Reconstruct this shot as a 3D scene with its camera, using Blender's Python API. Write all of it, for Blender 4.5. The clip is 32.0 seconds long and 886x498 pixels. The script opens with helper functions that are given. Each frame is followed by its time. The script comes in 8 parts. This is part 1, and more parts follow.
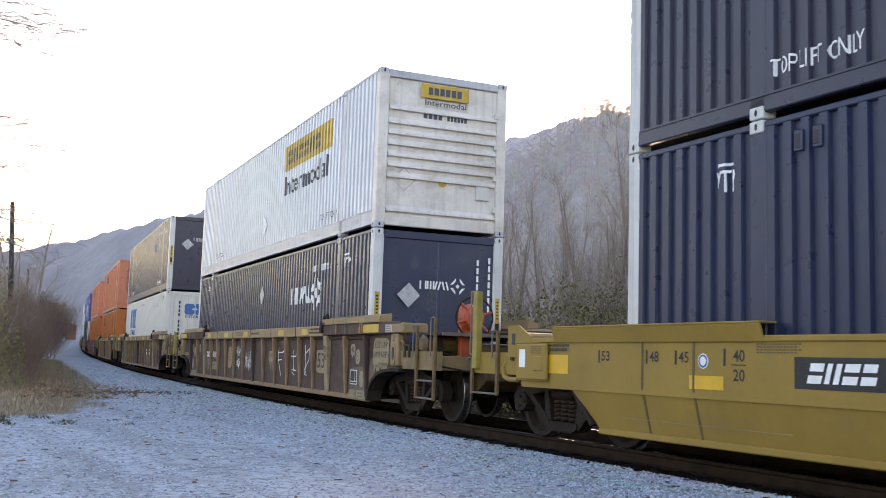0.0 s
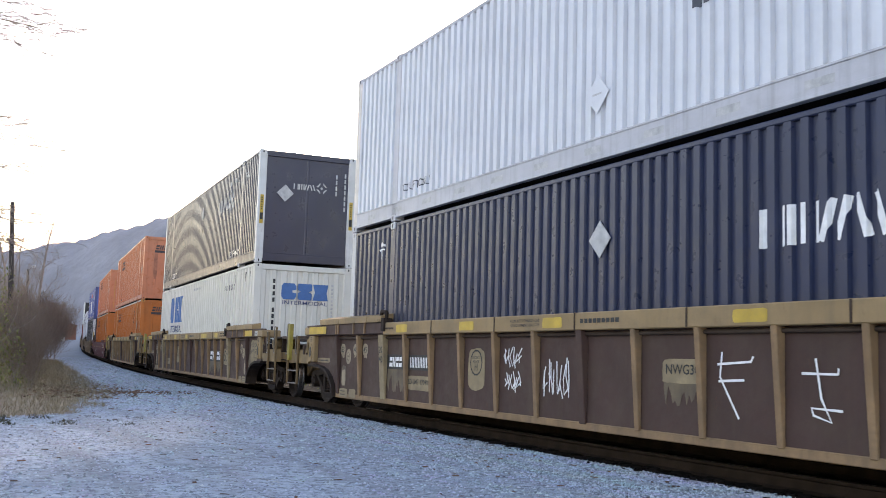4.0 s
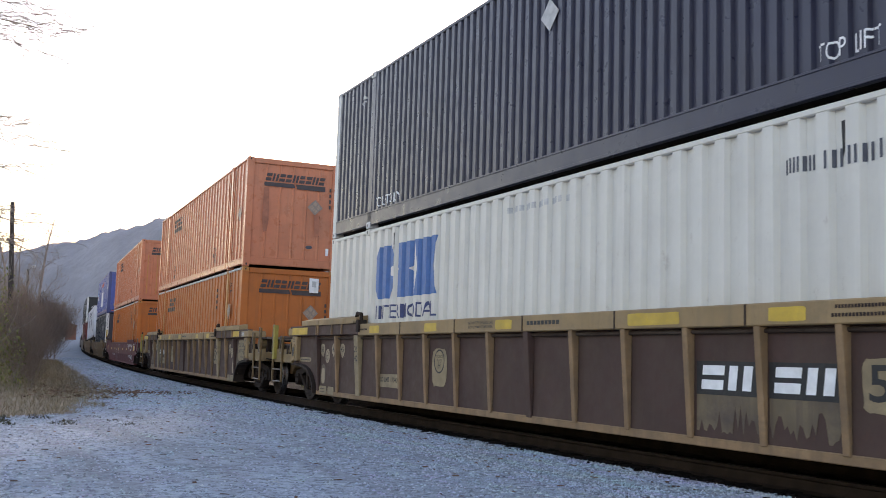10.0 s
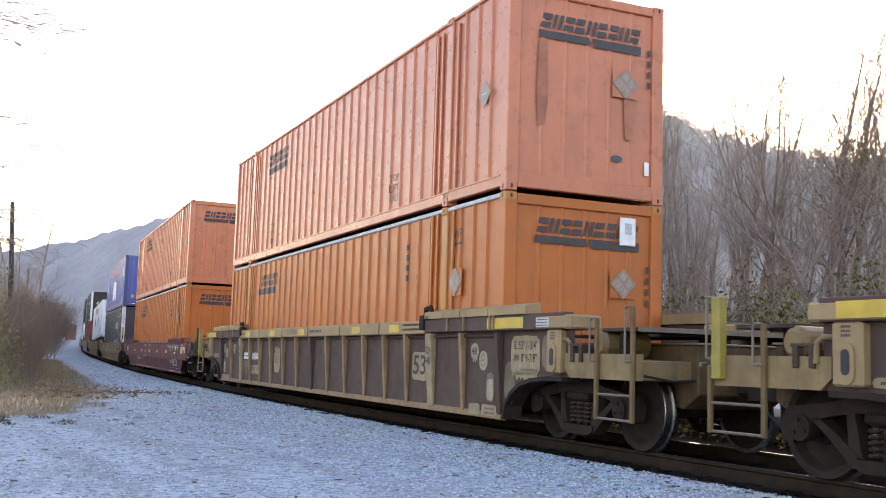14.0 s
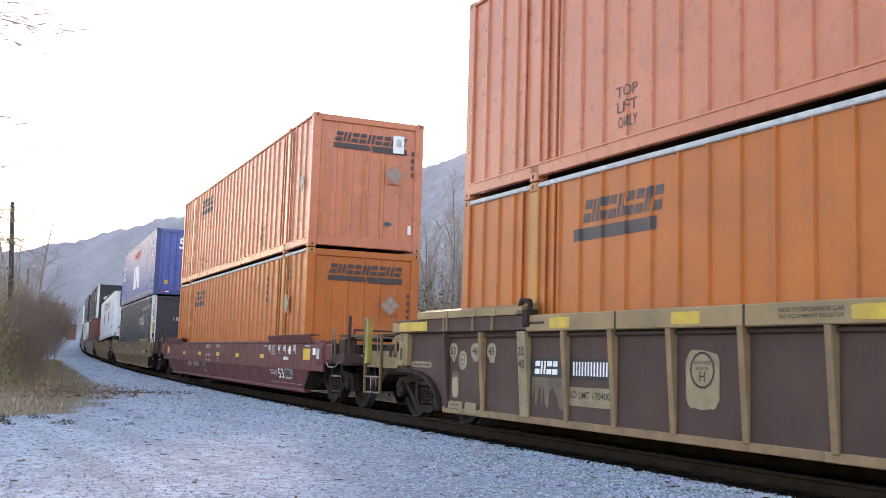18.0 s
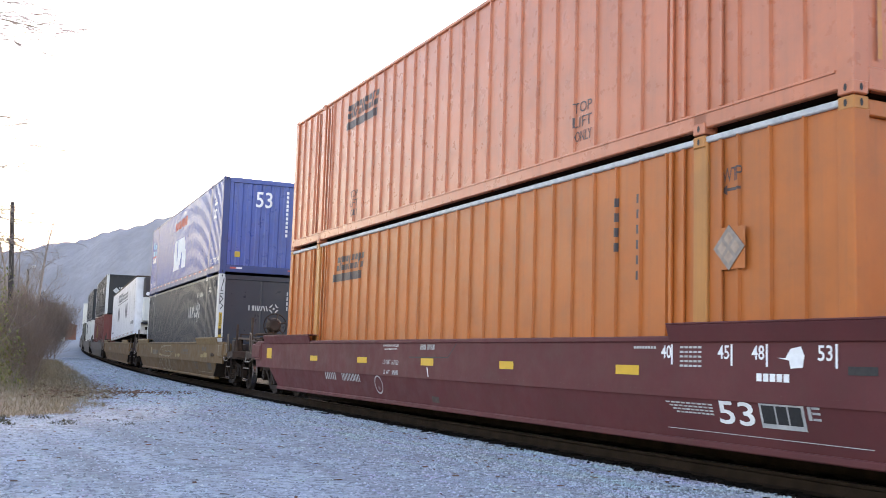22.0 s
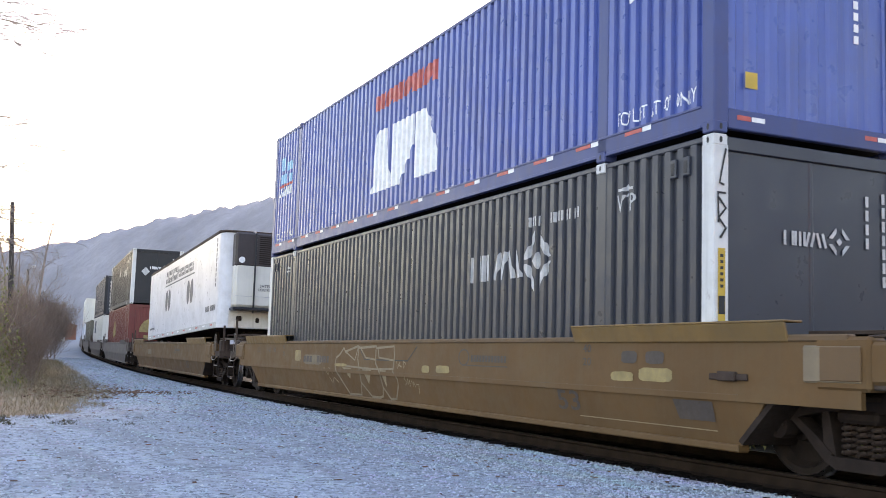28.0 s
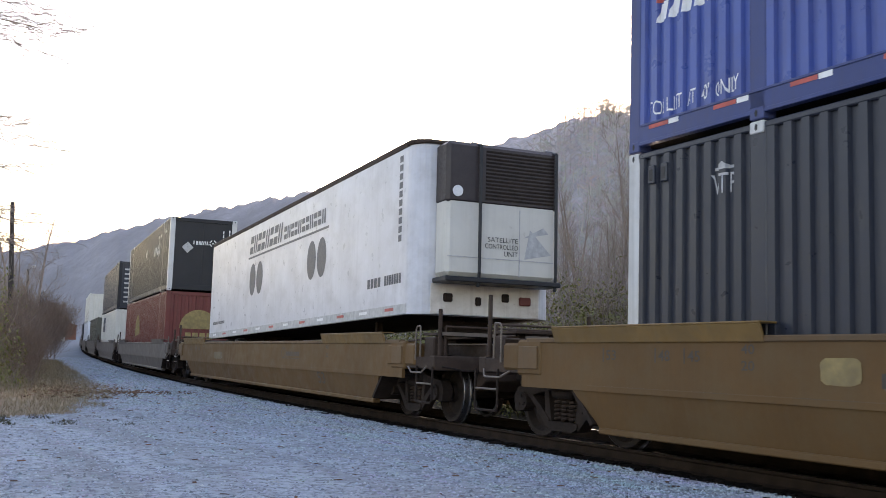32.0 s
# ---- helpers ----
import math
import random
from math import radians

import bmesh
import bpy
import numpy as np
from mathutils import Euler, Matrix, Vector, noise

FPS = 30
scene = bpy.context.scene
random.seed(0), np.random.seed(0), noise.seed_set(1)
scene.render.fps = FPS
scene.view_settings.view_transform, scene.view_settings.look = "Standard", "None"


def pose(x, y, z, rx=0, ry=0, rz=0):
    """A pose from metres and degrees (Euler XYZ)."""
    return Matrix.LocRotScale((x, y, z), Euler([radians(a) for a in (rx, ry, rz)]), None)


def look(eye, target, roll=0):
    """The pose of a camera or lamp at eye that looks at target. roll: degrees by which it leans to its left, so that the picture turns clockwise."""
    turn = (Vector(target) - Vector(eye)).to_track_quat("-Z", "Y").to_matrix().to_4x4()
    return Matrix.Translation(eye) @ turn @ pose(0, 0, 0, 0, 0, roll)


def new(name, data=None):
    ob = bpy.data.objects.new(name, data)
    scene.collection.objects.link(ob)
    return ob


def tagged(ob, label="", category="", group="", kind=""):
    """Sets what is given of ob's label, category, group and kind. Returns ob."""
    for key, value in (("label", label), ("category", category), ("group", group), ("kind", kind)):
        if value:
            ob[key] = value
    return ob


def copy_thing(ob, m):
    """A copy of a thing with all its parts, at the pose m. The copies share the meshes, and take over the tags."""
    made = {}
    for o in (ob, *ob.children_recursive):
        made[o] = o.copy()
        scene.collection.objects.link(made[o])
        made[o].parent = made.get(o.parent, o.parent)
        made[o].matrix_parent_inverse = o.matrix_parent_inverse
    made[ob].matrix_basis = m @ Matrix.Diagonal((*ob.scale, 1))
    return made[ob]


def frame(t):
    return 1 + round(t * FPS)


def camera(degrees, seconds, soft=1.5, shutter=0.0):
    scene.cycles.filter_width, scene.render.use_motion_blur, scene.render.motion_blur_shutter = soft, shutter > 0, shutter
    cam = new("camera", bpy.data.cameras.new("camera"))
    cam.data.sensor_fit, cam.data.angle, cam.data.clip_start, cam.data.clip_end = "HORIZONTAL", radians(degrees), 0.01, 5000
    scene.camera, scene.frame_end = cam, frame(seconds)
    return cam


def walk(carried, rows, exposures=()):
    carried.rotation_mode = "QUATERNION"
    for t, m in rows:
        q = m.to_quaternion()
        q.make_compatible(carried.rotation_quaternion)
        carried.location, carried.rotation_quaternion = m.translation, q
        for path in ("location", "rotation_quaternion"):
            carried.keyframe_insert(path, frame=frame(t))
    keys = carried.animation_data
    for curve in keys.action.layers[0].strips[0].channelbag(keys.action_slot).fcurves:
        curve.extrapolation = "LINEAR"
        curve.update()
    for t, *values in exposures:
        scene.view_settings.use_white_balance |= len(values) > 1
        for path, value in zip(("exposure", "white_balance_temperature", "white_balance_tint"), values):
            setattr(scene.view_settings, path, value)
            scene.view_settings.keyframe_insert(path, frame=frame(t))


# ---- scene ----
# ---------------------------------------------------------------- camera
EYE = 0.949
cam = camera(46.75, 32.0, soft=0.8, shutter=0.12)
# the film camera sets its own exposure as pale and dark boxes pass
EXPOSURE = [(t, e, 7250, 27) for t, e in ((0, 2.12), (3, 2.17), (4, 2.14), (7, 2.08), (8, 1.95), (9.3, 1.8), (10.5, 1.8), (12, 1.9), (13, 2.25), (15, 2.46), (18, 2.46), (19, 2.52), (20, 2.57), (21, 2.45), (24, 2.46), (26.7, 2.36), (27.2, 2.34), (28, 2.44), (30, 2.52), (31, 2.15), (32, 1.85))]
LOOK = pose(0, 0, EYE, 90 + 5.514, -2.080, -26.919)
walk(cam, [(0, LOOK), (32, LOOK)], exposures=EXPOSURE)

# ---------------------------------------------------------------- world and sun
SUN_AZ, SUN_EL = 40.0, 17.5          # degrees to the right of +y, above the horizon
world = bpy.data.worlds.new("sky")
scene.world = world
world.use_nodes = True
wn = world.node_tree.nodes
sky = wn.new("ShaderNodeTexSky")
sky.sky_type, sky.sun_disc = "NISHITA", False
sky.sun_elevation, sky.sun_rotation = radians(SUN_EL), radians(SUN_AZ)
sky.air_density, sky.dust_density, sky.ozone_density = 1.3, 1.5, 1.5
wn["Background"].inputs["Strength"].default_value = 0.15
world.node_tree.links.new(sky.outputs[0], wn["Background"].inputs["Color"])
sun = new("sun", bpy.data.lights.new("sun", "SUN"))
sun.data.energy, sun.data.angle, sun.data.color = 0.9, radians(10), (1.0, 0.86, 0.68)
_sd = Vector((math.sin(radians(SUN_AZ)) * math.cos(radians(SUN_EL)), math.cos(radians(SUN_AZ)) * math.cos(radians(SUN_EL)), math.sin(radians(SUN_EL))))
sun.matrix_world = look(_sd * 300, (0, 0, 0))


# ---------------------------------------------------------------- materials
def mat(name, color, rough=0.6, metal=0.0, vary=0.12, grime=0.0, grime_color=(0.09, 0.07, 0.055), streak=0.0, scale=3.0, bump=0.0, bump_scale=60.0, rust=0.0, piece=0.0, spec=0.5):
    """Paint or plain stuff with uneven tone, streaks that run down, blotches of grime, rust specks and fine relief."""
    m = bpy.data.materials.new(name)
    m.use_nodes = True
    n, l = m.node_tree.nodes, m.node_tree.links
    b = n["Principled BSDF"]
    b.inputs["Roughness"].default_value, b.inputs["Metallic"].default_value, b.inputs["Specular IOR Level"].default_value = rough, metal, spec
    tc = n.new("ShaderNodeTexCoord")

    def noise_at(sc, stretch=(1, 1, 1), detail=4.0, rough_=0.6):
        mp = n.new("ShaderNodeMapping")
        mp.inputs["Scale"].default_value = stretch
        t = n.new("ShaderNodeTexNoise")
        t.inputs["Scale"].default_value, t.inputs["Detail"].default_value, t.inputs["Roughness"].default_value = sc, detail, rough_
        l.new(tc.outputs["Object"], mp.inputs[0])
        l.new(mp.outputs[0], t.inputs["Vector"])
        return t.outputs["Fac"]

    def ramp(fac, lo, hi, v0=0.0, v1=1.0):
        r = n.new("ShaderNodeMapRange")
        r.inputs[1].default_value, r.inputs[2].default_value, r.inputs[3].default_value, r.inputs[4].default_value = lo, hi, v0, v1
        l.new(fac, r.inputs[0])
        return r.outputs[0]

    def mix(fac, a, c, kind="MIX"):
        x = n.new("ShaderNodeMix")
        x.data_type, x.blend_type = "RGBA", kind
        for sock, v in ((x.inputs[0], fac), (x.inputs[6], a), (x.inputs[7], c)):
            if isinstance(v, (int, float)):
                sock.default_value = v
            elif isinstance(v, tuple):
                sock.default_value = (*v, 1)
            else:
                l.new(v, sock)
        return x.outputs[2]

    dark = tuple(c * (1 - vary * 1.6) for c in color)
    light = tuple(min(1, c * (1 + vary)) for c in color)
    col = mix(ramp(noise_at(scale), 0.3, 0.7), dark, light)
    col = mix(ramp(noise_at(scale * 9, detail=2), 0.35, 0.65, 0.0, min(1, vary * 2)), col, tuple(c * 0.8 for c in color))
    if streak:
        col = mix(ramp(noise_at(1.0, (9, 9, 0.35), 5), 0.5, 0.78, 0, streak), col, grime_color)
    if grime:
        col = mix(ramp(noise_at(1.3, (1, 1, 1.4), 6, 0.68), 0.47, 0.68, 0, grime), col, grime_color)
    if rust:
        col = mix(ramp(noise_at(7, (1, 1, 0.6), 5, 0.7), 0.62, 0.7, 0, rust), col, (0.13, 0.05, 0.022))
    if piece:
        oi = n.new("ShaderNodeObjectInfo")
        hs = n.new("ShaderNodeHueSaturation")
        l.new(ramp(oi.outputs["Random"], 0, 1, 1 - piece, 1 + piece), hs.inputs["Value"])
        l.new(col, hs.inputs["Color"])
        col = hs.outputs[0]
    l.new(col, b.inputs["Base Color"])
    l.new(ramp(noise_at(scale * 4), 0.3, 0.7, max(0.05, rough - 0.1), min(1, rough + 0.12)), b.inputs["Roughness"])
    if bump:
        bp = n.new("ShaderNodeBump")
        bp.inputs["Strength"].default_value, bp.inputs["Distance"].default_value = 1.0, bump
        l.new(noise_at(bump_scale, detail=5), bp.inputs["Height"])
        l.new(bp.outputs[0], b.inputs["Normal"])
    return m


def box_paint(name, color, **kw):
    return mat(name, color, **{**dict(rough=0.38, spec=0.16, vary=0.08, streak=0.26, grime=0.18, scale=1.2, bump=0.0015, bump_scale=2.2, rust=0.12), **kw})


RAIL_BLUE = box_paint("dull dark blue rail paint", (0.055, 0.074, 0.185))
NAVY = box_paint("navy container paint", (0.0175, 0.0255, 0.062), rough=0.34, spec=0.36, grime_color=(0.034, 0.034, 0.040), rust=0.06)
PLUM = box_paint("dark indigo container paint", (0.031, 0.032, 0.056), rough=0.34, spec=0.38, grime_color=(0.038, 0.034, 0.036), rust=0.06)
SLATE = box_paint("dark blue-grey container paint", (0.0255, 0.0295, 0.042), rough=0.36, spec=0.36, grime_color=(0.034, 0.034, 0.042), rust=0.06)
SILVER = box_paint("pale silver container paint", (0.60, 0.615, 0.65), streak=0.08, grime=0.05, rust=0.05, vary=0.04)
WHITE_BOX = box_paint("white container paint", (0.575, 0.555, 0.505), streak=0.10, grime=0.06, rust=0.18, vary=0.04)
TRAILER_WHITE = box_paint("white trailer skin", (0.58, 0.58, 0.61), rough=0.35, rust=0.0, streak=0.12)
ORANGE = box_paint("orange container paint", (0.44, 0.122, 0.027), rough=0.38, spec=0.26, streak=0.22, bump=0.004, bump_scale=1.6)
# orange of the upper boxes, paled and pinked to carry lens flare
ORANGE_FLARE = box_paint("orange container paint with flare in its tone", (0.52, 0.170, 0.088), rough=0.32, spec=0.34, streak=0.2, bump=0.005, bump_scale=1.6)
ORANGE_TRIM = box_paint("yellowed orange trim paint", (0.45, 0.19, 0.058))
BLUE_BOX = box_paint("blue container paint", (0.050, 0.088, 0.300), rough=0.34, spec=0.42)
RED_BOX = box_paint("dull red container paint", (0.155, 0.045, 0.040))
BLACK_BOX = box_paint("near-black container paint", (0.028, 0.029, 0.033), grime_color=(0.038, 0.034, 0.036), rust=0.06)
OLIVE_BOX = box_paint("grey-olive container paint", (0.11, 0.11, 0.09))
POST_WHITE = box_paint("white post paint", (0.56, 0.56, 0.55), rust=0.3, streak=0.3)
BROWN_CAR = mat("weathered brown car paint", (0.070, 0.0400, 0.0335), 0.68, spec=0.22, vary=0.16, grime=0.45, streak=0.5, grime_color=(0.074, 0.050, 0.036), scale=1.5, bump=0.003, bump_scale=9, rust=0.15)
RIB_PAINT = mat("dirty cream-yellow rib paint", (0.255, 0.157, 0.084), 0.68, spec=0.25, vary=0.2, grime=0.55, streak=0.6, grime_color=(0.105, 0.075, 0.052), scale=2.5, bump=0.002, bump_scale=20, rust=0.2)
CHORD_PAINT = mat("dirty yellow chord paint", (0.285, 0.190, 0.095), 0.62, spec=0.25, vary=0.15, grime=0.5, streak=0.35, grime_color=(0.150, 0.110, 0.070), scale=1.5, bump=0.002, bump_scale=20, rust=0.2)
END_PAINT = mat("dirt-caked ochre paint", (0.205, 0.130, 0.052), 0.7, vary=0.2, grime=0.5, streak=0.5, grime_color=(0.045, 0.036, 0.028), scale=4, bump=0.004, bump_scale=20, rust=0.3)
WHITE_END = box_paint("soot-streaked white door paint", (0.66, 0.61, 0.555), streak=0.36, grime=0.40, grime_color=(0.24, 0.18, 0.13), rust=0.3)
DUSTY = mat("dusty dark steel", (0.050, 0.032, 0.024), 0.8, 0.0, spec=0.2, vary=0.25, grime=0.5, scale=4, bump=0.003, bump_scale=25)
YELLOW_CAR = mat("clean yellow car paint", (0.262, 0.165, 0.036), 0.55, spec=0.2, vary=0.10, grime=0.25, streak=0.15, grime_color=(0.17, 0.115, 0.04), scale=1.2, bump=0.003, bump_scale=5)
OCHRE_CAR = mat("dull ochre car paint", (0.120, 0.065, 0.026), 0.62, spec=0.16, vary=0.14, grime=0.55, streak=0.5, grime_color=(0.122, 0.079, 0.039), scale=1.0, bump=0.003, bump_scale=5)
TAN_CAR = mat("dusty tan car paint", (0.128, 0.076, 0.038), 0.65, spec=0.2, vary=0.12, grime=0.5, streak=0.25, grime_color=(0.075, 0.058, 0.043), scale=1.0, bump=0.003, bump_scale=5)
MAROON_CAR = mat("maroon car paint", (0.108, 0.029, 0.030), 0.62, spec=0.18, vary=0.14, grime=0.25, streak=0.2, grime_color=(0.075, 0.036, 0.03), scale=1.0, bump=0.003, bump_scale=5)
GREY_CAR = mat("grey-brown car paint", (0.125, 0.105, 0.092), 0.65, spec=0.25, vary=0.12, grime=0.4, streak=0.2, scale=1.0, bump=0.003, bump_scale=5)
STEEL = mat("dark oily steel", (0.026, 0.0175, 0.0140), 0.8, 0.0, spec=0.15, vary=0.3, grime=0.5, grime_color=(0.046, 0.032, 0.025), scale=5, bump=0.003, bump_scale=30)
TREAD = mat("polished wheel tread", (0.30, 0.29, 0.29), 0.32, 1.0, vary=0.1, scale=8)
WHEEL = mat("rust-brown wheel steel", (0.029, 0.0205, 0.0165), 0.75, 0.0, spec=0.15, vary=0.25, scale=6, bump=0.002)
# rail sides and ties: shade beneath the train is put into these dark tones
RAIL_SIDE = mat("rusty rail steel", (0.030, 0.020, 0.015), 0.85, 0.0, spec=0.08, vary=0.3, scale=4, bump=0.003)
TIE_WOOD = mat("timber tie darkened for shade", (0.013, 0.011, 0.0095), 0.95, spec=0.04, vary=0.3, scale=6, bump=0.01, bump_scale=25, piece=0.25)
WASH = mat("thin yellowish dust wash", (0.135, 0.098, 0.056), 0.65, vary=0.25, grime=0.9, streak=0.8, grime_color=(0.062, 0.042, 0.033), scale=3)
YELLOW_MARK = mat("yellow marking paint", (0.50, 0.32, 0.03), 0.5, vary=0.15, grime=0.35, grime_color=(0.26, 0.18, 0.06), scale=5)
YELLOW_CLEAN = mat("clean yellow reflective sheet", (0.58, 0.33, 0.012), 0.45, vary=0.08, scale=6)
WORN_YELLOW = mat("worn yellow paint", (0.26, 0.19, 0.07), 0.6, vary=0.2, grime=0.5, grime_color=(0.12, 0.08, 0.045), scale=8)
CREAM_MARK = mat("cream stencil patch paint", (0.255, 0.19, 0.105), 0.6, vary=0.2, grime=0.55, grime_color=(0.135, 0.098, 0.06), scale=7)
WHITE_MARK = mat("white marking paint", (0.72, 0.72, 0.72), 0.55, vary=0.1, scale=9)
GREY_MARK = mat("worn grey marking paint", (0.42, 0.42, 0.42), 0.55, vary=0.2, scale=9)
BLACK_MARK = mat("black marking paint", (0.012, 0.012, 0.013), 0.6, vary=0.2, scale=9)
BLUE_MARK = mat("bright blue marking paint", (0.030, 0.118, 0.315), 0.5, vary=0.1, scale=9)
DEEP_BLUE = mat("deep blue sign paint", (0.022, 0.036, 0.125), 0.5, vary=0.15, scale=9)
DARKBLUE_MARK = mat("dark slate-blue marking paint", (0.050, 0.055, 0.075), 0.5, vary=0.2, scale=9)
RED_MARK = mat("red marking paint", (0.44, 0.075, 0.06), 0.5, vary=0.2, scale=9)
ORANGE_MARK = mat("orange-red enamel", (0.42, 0.075, 0.022), 0.5, vary=0.15, grime=0.3, scale=4)
RUBBER = mat("black rubber", (0.02, 0.02, 0.02), 0.8, vary=0.2, scale=9)
GRILL = mat("dark brown reefer grille", (0.030, 0.020, 0.019), 0.5, vary=0.1, scale=5)


# ---------------------------------------------------------------- mesh helpers
def box(bm, x0, x1, y0, y1, z0, z1, bev=0.0):
    vs = [bm.verts.new((x, y, z)) for x in (x0, x1) for y in (y0, y1) for z in (z0, z1)]
    fs = [bm.faces.new([vs[i] for i in f]) for f in ((0, 1, 3, 2), (4, 6, 7, 5), (0, 4, 5, 1), (2, 3, 7, 6), (0, 2, 6, 4), (1, 5, 7, 3))]
    if bev:
        bmesh.ops.bevel(bm, geom=list({e for f in fs for e in f.edges}), offset=bev, segments=1, affect="EDGES")
    return bm


def slab(bm, outline, y0, y1):
    """A plate with that outline in x and z, between two y."""
    a = [bm.verts.new((x, y0, z)) for x, z in outline]
    c = [bm.verts.new((x, y1, z)) for x, z in outline]
    bm.faces.new(a), bm.faces.new(c[::-1])
    for i in range(len(a)):
        j = (i + 1) % len(a)
        bm.faces.new((a[i], c[i], c[j], a[j]))
    bmesh.ops.recalc_face_normals(bm, faces=bm.faces[:])
    return bm


def bar(bm, p0, p1, r, n=8, r2=None):
    p0, p1 = Vector(p0), Vector(p1)
    d = (p1 - p0).normalized()
    a = d.orthogonal().normalized()
    c = d.cross(a)
    rings = []
    for p, rr in ((p0, r), (p1, r if r2 is None else r2)):
        rings.append([bm.verts.new(p + (a * math.cos(2 * math.pi * i / n) + c * math.sin(2 * math.pi * i / n)) * rr) for i in range(n)])
    for i in range(n):
        j = (i + 1) % n
        bm.faces.new((rings[0][i], rings[0][j], rings[1][j], rings[1][i]))
    bm.faces.new(rings[0][::-1]), bm.faces.new(rings[1])
    return bm


def rod(bm, pts, r, n=6):
    for p, q in zip(pts, pts[1:]):
        bar(bm, p, q, r, n)
    return bm


def ring(bm, centre, radius, r, axis="Y", n=20, m=6):
    rows = []
    for i in range(n):
        a = 2 * math.pi * i / n
        row = []
        for k in range(m):
            b = 2 * math.pi * k / m
            rr, h = radius + r * math.cos(b), r * math.sin(b)
            v = {"Y": (rr * math.cos(a), h, rr * math.sin(a)), "X": (h, rr * math.cos(a), rr * math.sin(a))}[axis]
            row.append(bm.verts.new(Vector(centre) + Vector(v)))
        rows.append(row)
    for i in range(n):
        for k in range(m):
            bm.faces.new((rows[i][k], rows[(i + 1) % n][k], rows[(i + 1) % n][(k + 1) % m], rows[i][(k + 1) % m]))
    bmesh.ops.recalc_face_normals(bm, faces=bm.faces[:])
    return bm


def lathe(bm, prof, n=24, cap=True):
    """prof: (radius, y) pairs turned about the y axis."""
    rows = [[bm.verts.new((r * math.cos(2 * math.pi * i / n), y, r * math.sin(2 * math.pi * i / n))) for i in range(n)] for r, y in prof]
    for a, c in zip(rows, rows[1:]):
        for i in range(n):
            j = (i + 1) % n
            bm.faces.new((a[i], a[j], c[j], c[i]))
    if cap:
        bm.faces.new(rows[0]), bm.faces.new(rows[-1][::-1])
    bmesh.ops.recalc_face_normals(bm, faces=bm.faces[:])
    return bm


def to_mesh(name, bm, material, smooth=False):
    me = bpy.data.meshes.new(name)
    bm.to_mesh(me)
    bm.free()
    me.materials.append(material)
    if smooth:
        me.polygons.foreach_set("use_smooth", [True] * len(me.polygons))
    return me


def part(name, bm, material, parent, label="", smooth=False):
    ob = new(name, bm if isinstance(bm, bpy.types.Mesh) else to_mesh(name, bm, material, smooth))
    ob.parent = parent
    return tagged(ob, label)


def thing(name, label, category, group="", kind=""):
    return tagged(new(name), label, category, group, kind)


def B():
    return bmesh.new()


# ---------------------------------------------------------------- the track's line
BEND_AT = [-30, 30, 90, 160, 260]
BEND = [0.003109, 0.001535, 0.000061, 0.0008, 0.0003]
LINE_S = np.arange(-80.0, 460.0)
_turn = np.cumsum(np.interp(LINE_S, BEND_AT, BEND))
_turn -= _turn[80]
LINE_X, LINE_Y = np.cumsum(np.sin(_turn)), np.cumsum(np.cos(_turn))
LINE_X, LINE_Y = LINE_X - LINE_X[80] + 8.034, LINE_Y - LINE_Y[80]


def grade(y):
    """Height of the rails' tops."""
    y1 = min(y, 230.0)
    return -0.01444 * y1 + 5.498e-5 * max(y1, 0.0) ** 2 + 0.0109 * (y - y1)


def on_line(s, side=0.0, z=0.0):
    """A point beside the track: s metres along it, side metres to the right of one who looks along it."""
    x, y, a = np.interp(s, LINE_S, LINE_X), np.interp(s, LINE_S, LINE_Y), np.interp(s, LINE_S, _turn)
    return Vector((x + side * math.cos(a), y - side * math.sin(a), grade(y) + z))


def car_pose(s):
    """The pose of a car whose middle is s along the track: x ahead on its way, y to its left, z up from the rails."""
    f, r = on_line(s - 9.65), on_line(s + 9.65)
    x = (f - r).normalized()
    y = Vector((0, 0, 1)).cross(x).normalized()
    m = Matrix((x, y, x.cross(y))).transposed().to_4x4()
    m.translation = (f + r) / 2
    return m


def gone(t):
    return 3.746 * t - 0.001159 * t * t


moving, wheels = [], []              # what motions() keys: (thing, s, pose in the car); (wheelset, x)


# ---------------------------------------------------------------- letters, made flat once
LETTERS = {}
BOLD = ("53", "48", "45", "40", "20", "Intermodal", "NWG30")
for words in ("VTP", "WTP", "TOP LIFT ONLY", "TOP LIFT AT 40' ONLY", "Intermodal", "INTERMODAL", "TOP", "LIFT", "ONLY", "53", "48", "45", "49", "40", "20", "H", "NWG30", "LD LMT 170400", "IL 53' 1-3/4\"", "IW 8' 9-7/8\"", "SATELLITE", "CONTROLLED", "UNIT", "A - END", "EXCEEDS", "PLATE", "NON INTERCHANGE CAR", "SEE EQUIPMENT REGISTER", "LD LMT 163100", "LT WT"):
    cu = bpy.data.curves.new("letters", "FONT")
    cu.body, cu.resolution_u, cu.offset = words, 3, 0.012 if words in BOLD else 0.002
    ob = new("letters", cu)
    bpy.context.view_layer.update()
    LETTERS[words] = bpy.data.meshes.new_from_object(ob.evaluated_get(bpy.context.evaluated_depsgraph_get()))
    bpy.data.objects.remove(ob), bpy.data.curves.remove(cu)


# ---------------------------------------------------------------- trucks and well cars
RIM = 0.46


